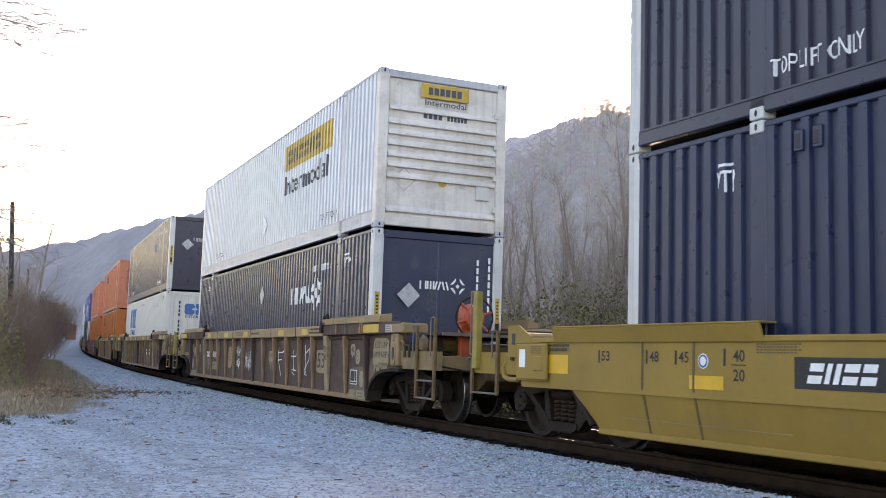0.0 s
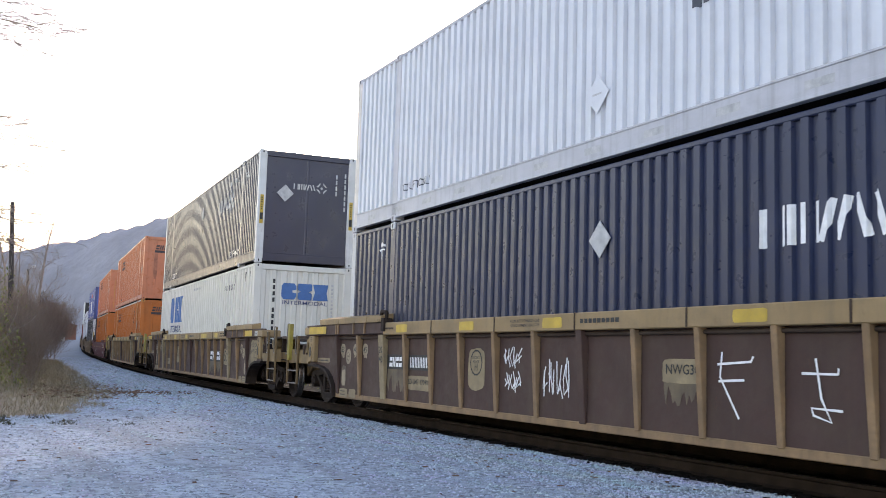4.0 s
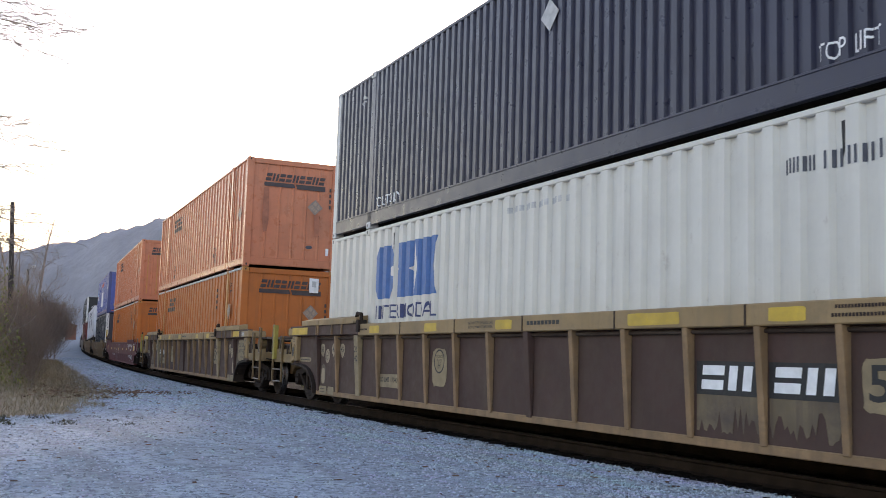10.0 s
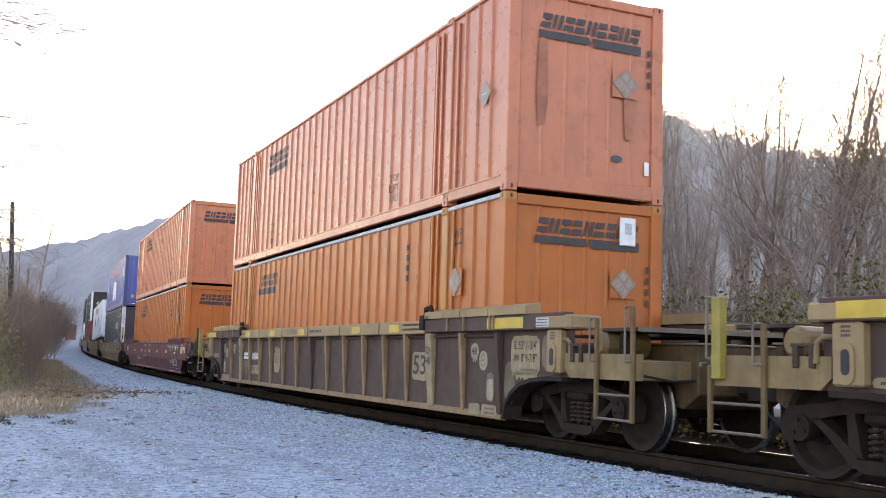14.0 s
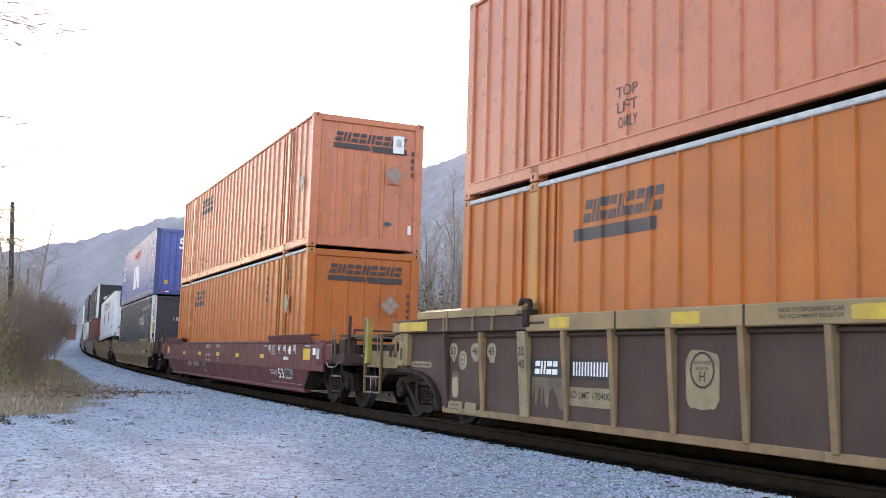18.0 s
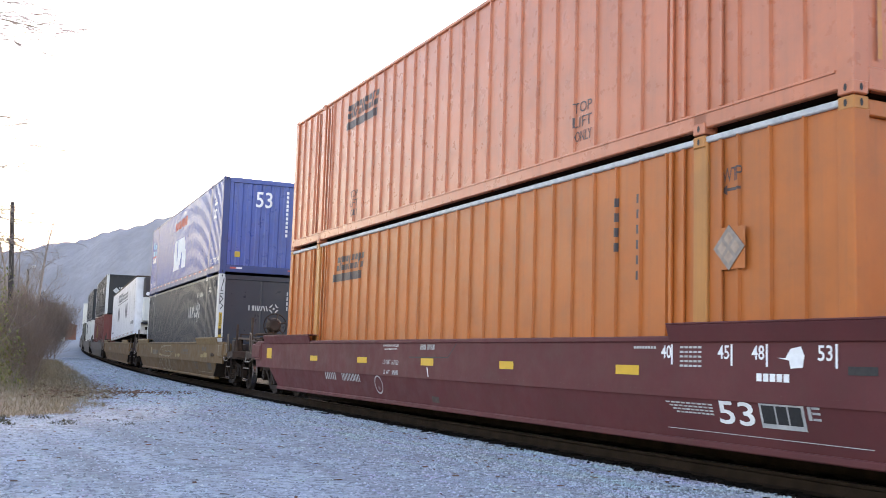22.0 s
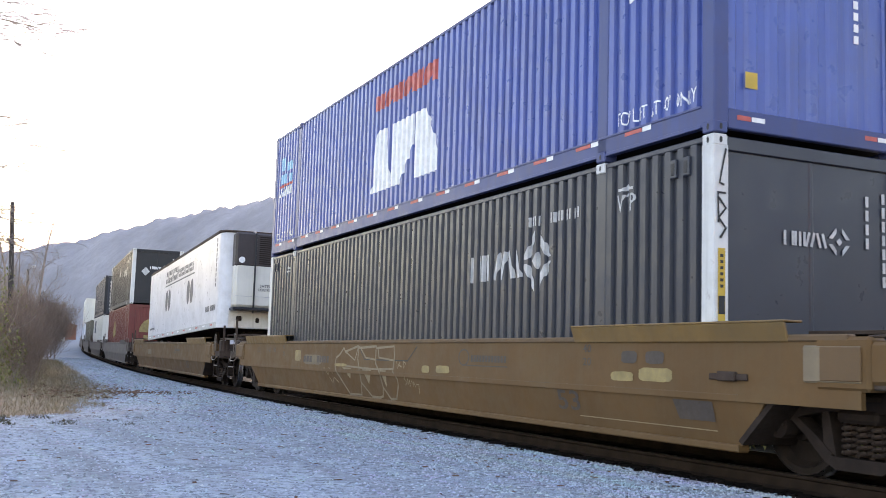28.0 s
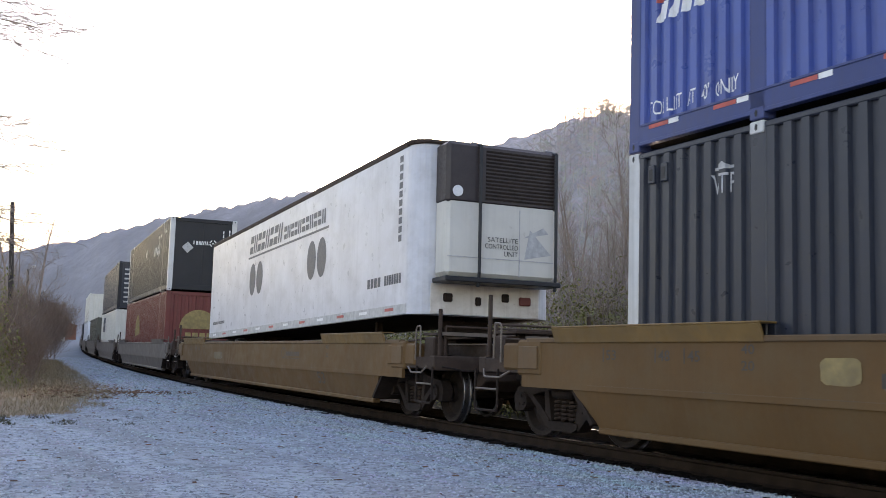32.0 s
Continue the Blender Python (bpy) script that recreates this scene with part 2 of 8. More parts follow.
def wheelset(parent, x):
    """Two wheels on an axle; its pose is in the truck's space."""
    ws = part("wheelset", SHARED["axle"], None, parent)
    for y, f in ((-0.75, 1), (0.75, -1)):
        w = part("wheel", SHARED["wheel"], None, ws)
        t = part("wheel_tread", SHARED["tread"], None, ws, "polished bright wheel tread")
        for o in (w, t):
            o.matrix_basis = Matrix.Translation((0, y, 0)) @ (pose(0, 0, 0) if f > 0 else pose(0, 0, 0, 0, 0, 180))
    ws.matrix_basis = Matrix.Translation((x, 0, RIM))
    return ws


def shared_meshes():
    b = bar(B(), (0, -1.06, 0), (0, 1.06, 0), 0.085, 12)
    for y in (-1, 1):
        bar(b, (0, y * 0.98, 0), (0, y * 1.12, 0), 0.12, 12)
        for a in range(3):
            c, s = math.cos(a * 2.094) * 0.07, math.sin(a * 2.094) * 0.07
            bar(b, (c, y * 1.12, s), (c, y * 1.14, s), 0.02, 6)
    SHARED["axle"] = to_mesh("axle", b, STEEL)
    SHARED["wheel"] = to_mesh("wheel", lathe(B(), [(0.08, -0.09), (0.14, -0.09), (0.15, -0.03), (0.34, 0.02), (0.39, -0.06), (0.45, -0.065), (0.45, 0.05), (0.39, 0.055), (0.34, 0.045), (0.15, 0.05), (0.08, 0.08)], 28), WHEEL)
    SHARED["tread"] = to_mesh("wheel_tread", lathe(B(), [(RIM - 0.008, -0.0645), (RIM, -0.058), (RIM, 0.03), (RIM + 0.028, 0.04), (RIM + 0.026, 0.066), (0.436, 0.066)], 36, False), TREAD)
    # cast side frame with its window, pedestals and spring group
    out = [(-1.12, 0.30), (-1.16, 0.50), (-1.05, 0.66), (-0.55, 0.72), (-0.30, 0.80), (0.30, 0.80), (0.55, 0.72), (1.05, 0.66), (1.16, 0.50), (1.12, 0.30), (0.98, 0.42), (0.78, 0.42), (0.60, 0.24), (0.32, 0.13), (-0.32, 0.13), (-0.60, 0.24), (-0.78, 0.42), (-0.98, 0.42)]
    b = slab(B(), [(-0.24, 0.13), (0.24, 0.13), (0.34, 0.18), (0.34, 0.24), (-0.34, 0.24), (-0.34, 0.18)], -0.10, 0.10)
    slab(b, [(-0.34, 0.62), (0.34, 0.62), (0.30, 0.78), (-0.30, 0.78)], -0.09, 0.09)
    for s in (-1, 1):
        q = [(s * 0.30, 0.62), (s * 0.30, 0.78), (s * 0.55, 0.70), (s * 1.06, 0.64), (s * 1.16, 0.52), (s * 1.12, 0.34), (s * 1.0, 0.32), (s * 0.98, 0.50), (s * 0.78, 0.52), (s * 0.62, 0.57)]
        slab(b, q if s > 0 else q[::-1], -0.08, 0.08)
        q = [(s * 0.26, 0.24), (s * 0.34, 0.62), (s * 0.42, 0.60), (s * 0.40, 0.30)]
        slab(b, q, -0.07, 0.07)
        q = [(s * 0.34, 0.15), (s * 0.62, 0.40), (s * 0.80, 0.54), (s * 0.72, 0.56), (s * 0.50, 0.42), (s * 0.30, 0.26)]
        slab(b, q, -0.08, 0.08)
    bmesh.ops.recalc_face_normals(b, faces=b.faces[:])
    SHARED["frame"] = to_mesh("side_frame", b, STEEL)
    b = rod(B(), [(0.064 * math.cos(a * 0.7854), 0.064 * math.sin(a * 0.7854), 0.245 + a * 0.0064) for a in range(45)], 0.019, 5)
    SHARED["spring"] = to_mesh("spring", b, DUSTY)
    b = box(B(), -0.22, 0.22, -1.12, 1.12, 0.53, 0.64, 0.03)
    bar(b, (0, 0, 0.55), (0, 0, 0.75), 0.28, 16)
    SHARED["bolster"] = to_mesh("bolster", b, STEEL)


SHARED = {}
shared_meshes()


def truck(car, x):
    t = part("truck", SHARED["bolster"], None, car)
    t.matrix_basis = Matrix.Translation((x, 0, 0))
    for y in (-1.0, 1.0):
        part("side_frame", SHARED["frame"], None, t).matrix_basis = Matrix.Translation((0, y, 0))
        for x_ in (-0.16, 0.0, 0.16):
            part("spring", SHARED["spring"], None, t).matrix_basis = Matrix.Translation((x_, y, 0))
    for dx in (-0.90, 0.90):
        wheelset(t, dx)
    return t


HOUSING = mat("brown grime-caked casting", (0.105, 0.066, 0.032), 0.8, spec=0.15, vary=0.3, grime=0.7, streak=0.6, grime_color=(0.028, 0.020, 0.015), scale=3, bump=0.004, bump_scale=25)
STILE = mat("grimy brown-ochre stile paint", (0.145, 0.092, 0.042), 0.7, spec=0.2, vary=0.2, grime=0.5, streak=0.5, grime_color=(0.055, 0.04, 0.03), scale=6, rust=0.2)
OLIVE_POST = mat("yellow-green post paint", (0.25, 0.195, 0.03), 0.6, vary=0.2, grime=0.4, grime_color=(0.14, 0.10, 0.04), scale=6)
RUNG = mat("worn bare steel", (0.130, 0.100, 0.078), 0.5, vary=0.2, scale=8)


def ladder(car, e, y, low, tall):
    """Two flat stiles with rungs between them and a bent grab iron beside each; low: height of the lowest rung, tall: tops of the stiles."""
    for x, top in zip((10.62, 11.30), tall):
        x *= e
        part("ladder_stile", box(B(), x - 0.026, x + 0.026, y - 0.028, y + 0.012, low, top, 0.006), STILE, car)
        g = x - 0.11
        part("grab_rail", rod(B(), [(x, y - 0.03, 1.0), (g, y - 0.03, 1.0), (g, y - 0.03, top - 0.03), (g + 0.025, y - 0.03, top), (x, y - 0.03, top)], 0.012), RUNG, car, "bare steel grab iron")
    for z in (low + 0.02, low + 0.28) if low < 0.4 else (low + 0.02,):
        part("ladder_rung", rod(B(), [(e * 10.62, y - 0.008, z), (e * 11.30, y - 0.008, z)], 0.015), RUNG, car)


def end_gear(car, e, body, trim, heavy=True, mast=1.62):
    """Deck, sills, coupler, steps and rails at one end; e is 1 ahead, -1 behind. heavy: stiled ladders, else bent rods; mast: top of the tail's tall post."""
    def X(*x):
        return sorted(e * v for v in x)

    part("end_deck", box(B(), *X(8.25, 11.15), -1.25, 1.25, 0.90, 0.96, 0.01), STEEL, car)
    part("center_sill", box(B(), *X(8.25, 11.15), -0.33, 0.33, 0.62, 0.90, 0.02), STEEL, car)
    part("end_sill", box(B(), *X(11.00, 11.20), -1.42, 1.42, 0.80, 1.02, 0.015), trim, car)
    part("bulkhead", box(B(), *X(8.22, 8.30), -1.34, 1.34, 0.35, 1.22, 0.01), STEEL, car)
    b = slab(B(), [(e * 9.95, 0.60), (e * 11.05, 0.50), (e * 11.32, 0.66), (e * 11.32, 1.20), (e * 9.95, 1.20)], -0.62, 0.62)
    bmesh.ops.bevel(b, geom=b.edges[:], offset=0.015, segments=1, affect="EDGES")
    part("draft_housing", b, HOUSING if heavy else DUSTY, car)
    part("housing_lip", box(B(), *X(9.95, 11.34), -0.64, 0.64, 1.20, 1.225, 0.006), RUNG, car)
    for w in (-1, 1):
        y = w * 1.45
        if heavy:
            b = slab(B(), [(e * 10.02, 0.80), (e * 11.33, 0.80), (e * 11.33, 1.08), (e * 9.90, 1.08), (e * 9.90, 0.90)], *sorted((w * 1.34, w * 1.43)))
            part("side_sill", b, trim, car)
            ladder(car, e, y, 0.36 if mast < 1.8 else 0.52, (1.47, 1.58) if e > 0 else (1.36, 1.0))
            if e < 0:
                part("corner_post", box(B(), -11.25, -11.13, y - 0.05, y + 0.04, 0.86, mast, 0.008), OLIVE_POST, car, "yellow-green painted corner post")
                part("grab_rail", rod(B(), [(-11.2, y - 0.03, 1.05), (-11.33, y - 0.03, 1.05), (-11.33, y - 0.03, mast), (-11.2, y - 0.03, mast)], 0.013), RUNG, car)
            b = box(B(), *X(10.06, 10.12), *sorted((w * 1.46, w * 1.38)), 0.98, 1.17, 0.006)
            box(b, *X(10.24, 10.30), *sorted((w * 1.46, w * 1.38)), 0.98, 1.17, 0.006)
            box(b, *X(10.04, 10.32), *sorted((w * 1.46, w * 1.38)), 1.16, 1.19, 0.006)
            part("pipe_bracket", b, DUSTY, car)
            part("bent_pipe", rod(B(), [(e * 9.86, w * 1.42, 1.24), (e * 9.98, w * 1.44, 1.24), (e * 10.04, w * 1.44, 1.19), (e * 10.05, w * 1.44, 1.02)], 0.024, 8), trim, car)
            tank = bar(B(), (e * 10.43, w * 0.7, 1.20), (e * 10.43, w * 1.26, 1.20), 0.15, 16)
            bar(tank, (e * 10.43, w * 1.26, 1.20), (e * 10.43, w * 1.31, 1.20), 0.15, 16, 0.10)
            part("air_reservoir", tank, trim, car, "dusty cream air reservoir")
        else:
            part("side_sill", box(B(), *X(9.95, 11.02), *sorted((w * 1.34, w * 1.42)), 0.82, 1.00, 0.012), trim, car)
            part("stirrup_step", rod(B(), [(e * 10.62, y, 0.86), (e * 10.62, y, 0.36), (e * 10.66, y, 0.32), (e * 11.18, y, 0.32), (e * 11.22, y, 0.36), (e * 11.22, y, 0.86)], 0.018), STEEL, car)
            part("step_rung", rod(B(), [(e * 10.62, y, 0.60), (e * 11.22, y, 0.60)], 0.015), RUNG, car)
            part("corner_bracket", box(B(), *X(10.1, 10.5), *sorted((w * 1.45, w * 1.2)), 0.86, 1.20, 0.03), body, car)
            part("grab_rail", rod(B(), [(e * 10.55, y, 0.95), (e * 10.55, y, 1.42), (e * 10.6, y, 1.46), (e * 10.72, y, 1.46), (e * 10.74, y, 1.0)], 0.013), RUNG, car)
            part("grab_rail", rod(B(), [(e * 10.3, y * 1.01, 0.84), (e * 10.5, y * 1.03, 0.76), (e * 10.9, y * 1.03, 0.76), (e * 11.0, y, 0.86)], 0.013), RUNG, car)
            part("corner_post", rod(B(), [(e * 11.12, w * 1.3, 0.95), (e * 11.12, w * 1.3, 1.72 if e > 0 else 1.86)], 0.032, 8), DUSTY, car)
            part("hand_rail", rod(B(), [(e * 10.05, w * 1.38, 1.24), (e * 10.55, w * 1.38, 1.26), (e * 10.6, w * 1.38, 1.02)], 0.014), trim, car)
            part("bolted_box", box(B(), *X(10.62, 10.98), *sorted((w * 1.34, w * 1.10)), 0.98, 1.30, 0.02), DUSTY, car)
        part("release_lever", rod(B(), [(e * 11.24, w * 1.3, 0.86), (e * 11.26, w * 0.9, 0.80), (e * 11.3, w * 0.25, 0.84)], 0.014), STEEL, car)
    part("cross_walk", box(B(), *X(8.5, 10.9), -0.5, 0.5, 1.30, 1.34, 0.006), DUSTY, car)
    part("cross_over", box(B(), *X(10.45, 11.15), -1.28, 1.28, 1.33, 1.37, 0.006), DUSTY, car)
    part("walk_edge", box(B(), *X(11.15, 11.17), -1.28, 1.28, 1.325, 1.378), RUNG, car)
    for y in (-1.1, 0.0, 1.1):
        part("walk_bracket", box(B(), *X(10.6, 10.7), y - 0.05, y + 0.05, 0.96, 1.33, 0.006), STEEL, car)
    if not heavy:
        part("end_rail", rod(B(), [(e * 11.1, -1.2, 1.02), (e * 11.1, -1.2, 1.46), (e * 11.1, 1.2, 1.46), (e * 11.1, 1.2, 1.02)], 0.018), trim, car)
    b = box(B(), *X(11.15, 11.62), -0.10, 0.10, 0.68, 0.88, 0.02)
    slab(b, [(e * 11.58, 0.62), (e * 11.86, 0.64), (e * 11.90, 0.90), (e * 11.58, 0.94)], -0.17, 0.17)
    part("coupler", b, STEEL, car)
    part("air_hose", rod(B(), [(e * 11.2, 0.3, 0.72), (e * 11.35, 0.32, 0.45), (e * 11.55, 0.33, 0.32), (e * 11.75, 0.3, 0.40)], 0.022), RUBBER, car)
    part("air_tank", bar(B(), (e * 8.9, -0.75, 1.06), (e * 9.8, -0.75, 1.06), 0.16, 14), DUSTY, car)
    part("brake_pipe", rod(B(), [(e * 8.4, -1.1, 1.02), (e * 9.6, -1.15, 1.02), (e * 10.4, -1.0, 1.06), (e * 11.1, -0.7, 0.98)], 0.02), DUSTY, car)


def ribbed_car(label):
    """Well car whose sides are sheets between upright ribs."""
    car = thing("well_car", label, "rail car", "cars of the train")
    side = [(-8.40, 0.22), (8.40, 0.22), (8.46, 0.42), (8.62, 0.58), (8.85, 0.70), (9.15, 0.77), (9.55, 0.80), (10.02, 0.80), (10.02, 1.36), (-10.02, 1.36), (-10.02, 0.80), (-9.55, 0.80), (-9.15, 0.77), (-8.85, 0.70), (-8.62, 0.58), (-8.46, 0.42)]
    for w in (-1, 1):
        y = sorted((w * 1.385, w * 1.365))
        part("side_sheet", slab(B(), side, *y), BROWN_CAR, car)
        y = sorted((w * 1.50, w * 1.36))
        part("top_chord", box(B(), -5.9, 5.9, *y, 1.34, 1.545, 0.012), CHORD_PAINT, car)
        y = sorted((w * 1.402, w * 1.365))
        part("bottom_chord", box(B(), -8.38, 8.38, *y, 0.20, 0.29, 0.008), RIB_PAINT, car)
        part("air_pipe", rod(B(), [(-8.2, w * 1.415, 1.30), (8.2, w * 1.415, 1.30)], 0.022, 8), DUSTY, car)
        for e in (-1, 1):
            x = sorted((e * 5.9, e * 9.98))
            y = sorted((w * 1.49, w * 1.36))
            part("upper_web", box(B(), *x, *y, 1.36, 1.56, 0.01), BROWN_CAR, car)
            for a, c in ((5.95, 6.62), (6.64, 7.18), (7.20, 8.05), (8.07, 9.10)):
                b = slab(B(), [(sorted((e * a, e * c))[0], 1.56), (sorted((e * a, e * c))[1], 1.56), (sorted((e * a, e * c))[1], 1.66), (sorted((e * a, e * c))[0], 1.66)], *sorted((w * 1.52, w * 1.30)))
                for v in b.verts:
                    if v.co.z > 1.6 and abs(v.co.y) < 1.4:
                        v.co.z += 0.05
                part("guide_plate", b, CHORD_PAINT, car)
            for a in (6.75, 7.3, 8.1, 8.2):
                part("web_stiffener", box(B(), e * a - 0.02, e * a + 0.02, *sorted((w * 1.515, w * 1.48)), 1.37, 1.56), RIB_PAINT, car)
            x = sorted((e * 9.30, e * 10.10))
            part("end_cap", box(B(), *x, *sorted((w * 1.50, w * 1.05)), 1.36, 1.53, 0.025), CHORD_PAINT, car)
            x = sorted((e * 9.55, e * 9.86))
            part("end_post", box(B(), *x, *sorted((w * 1.48, w * 1.30)), 0.84, 1.36, 0.02), CHORD_PAINT, car)
            pts = [(8.40, 0.22), (8.46, 0.42), (8.62, 0.58), (8.85, 0.70), (9.15, 0.77), (9.55, 0.80), (9.90, 0.80)]
            inner = [(9.90, 0.75), (9.55, 0.75), (9.18, 0.72), (8.89, 0.66), (8.67, 0.55), (8.51, 0.40), (8.46, 0.22)]
            b = slab(B(), [(e * x_, z_) for x_, z_ in pts + inner], *sorted((w * 1.47, w * 1.2)))
            part("wheel_arch", b, STEEL, car)
            b = box(B(), *sorted((e * 5.82, e * 6.12)), *sorted((w * 1.52, w * 1.36)), 1.55, 1.62, 0.01)
            rod(b, [(e * 5.86, w * 1.46, 1.60), (e * 5.86, w * 1.46, 1.72), (e * 6.06, w * 1.46, 1.74), (e * 6.12, w * 1.46, 1.62)], 0.035)
            box(b, *sorted((e * 5.80, e * 5.92)), *sorted((w * 1.54, w * 1.46)), 1.40, 1.62, 0.01)
            part("lock_lever", b, STEEL, car)
        for i, u in enumerate((0, 1.04, 2.08, 3.12, 4.13, 5.08, 6.03, 7.14, 8.25)):
            for e in ((1,) if i == 0 else (-1, 1)):
                h = 0.10 if i == 6 else 0.04 if i else 0.06
                b = slab(B(), [(e * u - h, 0.27), (e * u + h, 0.27), (e * u + h, 1.345), (e * u - h, 1.345)], *sorted((w * 1.385, w * 1.495)))
                for v in b.verts:
                    if v.co.z < 0.5 and abs(v.co.y) > 1.45:
                        v.co.y = w * 1.42
                bmesh.ops.bevel(b, geom=b.edges[:], offset=0.008, segments=1, affect="EDGES")
                part("side_rib", b, BROWN_CAR if i in (0, 8) else CREAM_MARK if i == 6 else RIB_PAINT, car)
    for i in range(7):
        part("floor_beam", box(B(), -7.6 + i * 2.5 - 0.08, -7.6 + i * 2.5 + 0.08, -1.37, 1.37, 0.22, 0.34), STEEL, car)
    part("well_floor", box(B(), -8.2, 8.2, -1.35, 1.35, 0.24, 0.27), STEEL, car)
    for e in (-1, 1):
        end_gear(car, e, BROWN_CAR, END_PAINT)
        truck(car, e * 9.65)
    return car


SEAM = mat("shadowed weld seam", (0.10, 0.068, 0.025), 0.7, vary=0.2, scale=6)


def smooth_car(label, paint, trim=None, flap=None, ends=None, heavy=False, seams=()):
    """Well car with plain sides that lean in below, cut slantwise at the ends."""
    trim, flap, ends = trim or paint, flap or paint, ends or DUSTY
    car = thing("well_car", label, "rail car", "cars of the train")
    up = [(-10.02, 0.66), (10.02, 0.66), (10.02, 1.12), (9.9, 1.235), (-9.9, 1.235), (-10.02, 1.12)]
    for w in (-1, 1):
        part("upper_side", slab(B(), up, *sorted((w * 1.45, w * 1.40))), paint, car)
        b = slab(B(), [(-8.98, 0.72), (8.98, 0.72), (8.52, 0.25), (-8.52, 0.25)], *sorted((w * 1.446, w * 1.42)))
        for v in b.verts:
            if v.co.z < 0.5:
                v.co.y -= w * 0.12
        part("lower_side", b, paint, car)
        part("bottom_chord", box(B(), -8.5, 8.5, *sorted((w * 1.36, w * 1.22)), 0.19, 0.26, 0.012), paint, car)
        part("top_chord", box(B(), -9.9, 9.9, *sorted((w * 1.47, w * 1.36)), 1.20, 1.262, 0.012), trim, car)
        part("side_seam", box(B(), -8.6, 8.6, *sorted((w * 1.452, w * 1.44)), 0.715, 0.725), trim, car)
        for e in (-1, 1):
            x = sorted((e * 5.85, e * 9.25))
            b = box(B(), *x, *sorted((w * 1.475, w * 1.44)), 1.20, 1.37, 0.008)
            for v in b.verts:
                if v.co.z > 1.3:
                    v.co.y += w * 0.05
            box(b, *x, *sorted((w * 1.528, w * 1.30)), 1.37, 1.39, 0.006)
            part("guide_flap", b, flap, car)
            part("end_post", box(B(), *sorted((e * 9.55, e * 10.12)), *sorted((w * 1.47, w * 1.25)), 0.80, 1.24, 0.03), paint, car)
            part("side_plate", box(B(), *sorted((e * 9.62, e * 10.05)), *sorted((w * 1.49, w * 1.465)), 0.88, 1.16, 0.008), trim, car)
            for k in seams:
                b = box(B(), e * k - 0.014, e * k + 0.014, *sorted((w * 1.456, w * 1.445)), 0.72, 1.2)
                lo = box(B(), e * k - 0.014, e * k + 0.014, *sorted((w * 1.452, w * 1.43)), 0.26, 0.715)
                for v in lo.verts:
                    if v.co.z < 0.5:
                        v.co.y -= w * 0.118
                part("side_seam", b, SEAM, car)
                part("side_seam", lo, SEAM, car)
    for i in range(7):
        part("floor_beam", box(B(), -7.6 + i * 2.5 - 0.08, -7.6 + i * 2.5 + 0.08, -1.22, 1.22, 0.22, 0.34), STEEL, car)
    part("well_floor", box(B(), -8.2, 8.2, -1.30, 1.30, 0.24, 0.27), STEEL, car)
    for e in (-1, 1):
        b = slab(B(), [(e * 8.55, 0.30), (e * 9.0, 0.74), (e * 9.9, 0.76), (e * 9.9, 0.72), (e * 9.05, 0.70), (e * 8.6, 0.27)], -1.40, 1.40)
        part("wheel_arch", b, STEEL, car)
        end_gear(car, e, paint, ends, heavy, 1.90 if heavy else 1.62)
        truck(car, e * 9.65)
    return car


# ---------------------------------------------------------------- containers
LEN, WID, TALL = 16.154, 2.59, 2.896
HALF, SIDE = LEN / 2, WID / 2


def corrugation(x0, x1, pitch, depth, flat=0.40, slope=0.12):
    """(x, y) of a pressed profile: y is 0 on the outer faces and depth on the inner ones."""
    n = max(1, round((x1 - x0) / pitch))
    p = (x1 - x0) / n
    pts = []
    for i in range(n):
        a = x0 + i * p
        pts += [(a, 0.0), (a + p * flat, 0.0), (a + p * (flat + slope), depth), (a + p * (1 - slope), depth)]
    return pts + [(x1, 0.0)]


def ribs(x0, x1, pitch, depth, width=0.035):
    """Flat sheets with narrow upright ribs that stand proud."""
    n = max(1, round((x1 - x0) / pitch))
    p = (x1 - x0) / n
    pts = [(x0, depth)]
    for i in range(1, n):
        a = x0 + i * p
        pts += [(a - width, depth), (a - width * 0.5, 0.0), (a + width * 0.5, 0.0), (a + width, depth)]
    return pts + [(x1, depth)]


def pressed(prof, z0, z1, axis, at, out):
    """A pressed sheet along x (a side) or y (an end); at: its outer plane, out: the way it faces."""
    b = B()
    rows = [[], []]
    for a, d in prof:
        o = at - out * d
        for k, z in enumerate((z0, z1)):
            rows[k].append(b.verts.new((a, o, z) if axis == "x" else (o, a, z)))
    for i in range(len(prof) - 1):
        b.faces.new((rows[0][i], rows[0][i + 1], rows[1][i + 1], rows[1][i]))
    b.normal_update()
    bmesh.ops.solidify(b, geom=b.faces[:], thickness=0.004)
    bmesh.ops.recalc_face_normals(b, faces=b.faces[:])
    return b




def poly_hole():
    b = B()
    b.faces.new([b.verts.new((0.020 * math.cos(a * 0.6283), -0.0905, 0.034 * math.sin(a * 0.6283))) for a in range(10)])
    return b


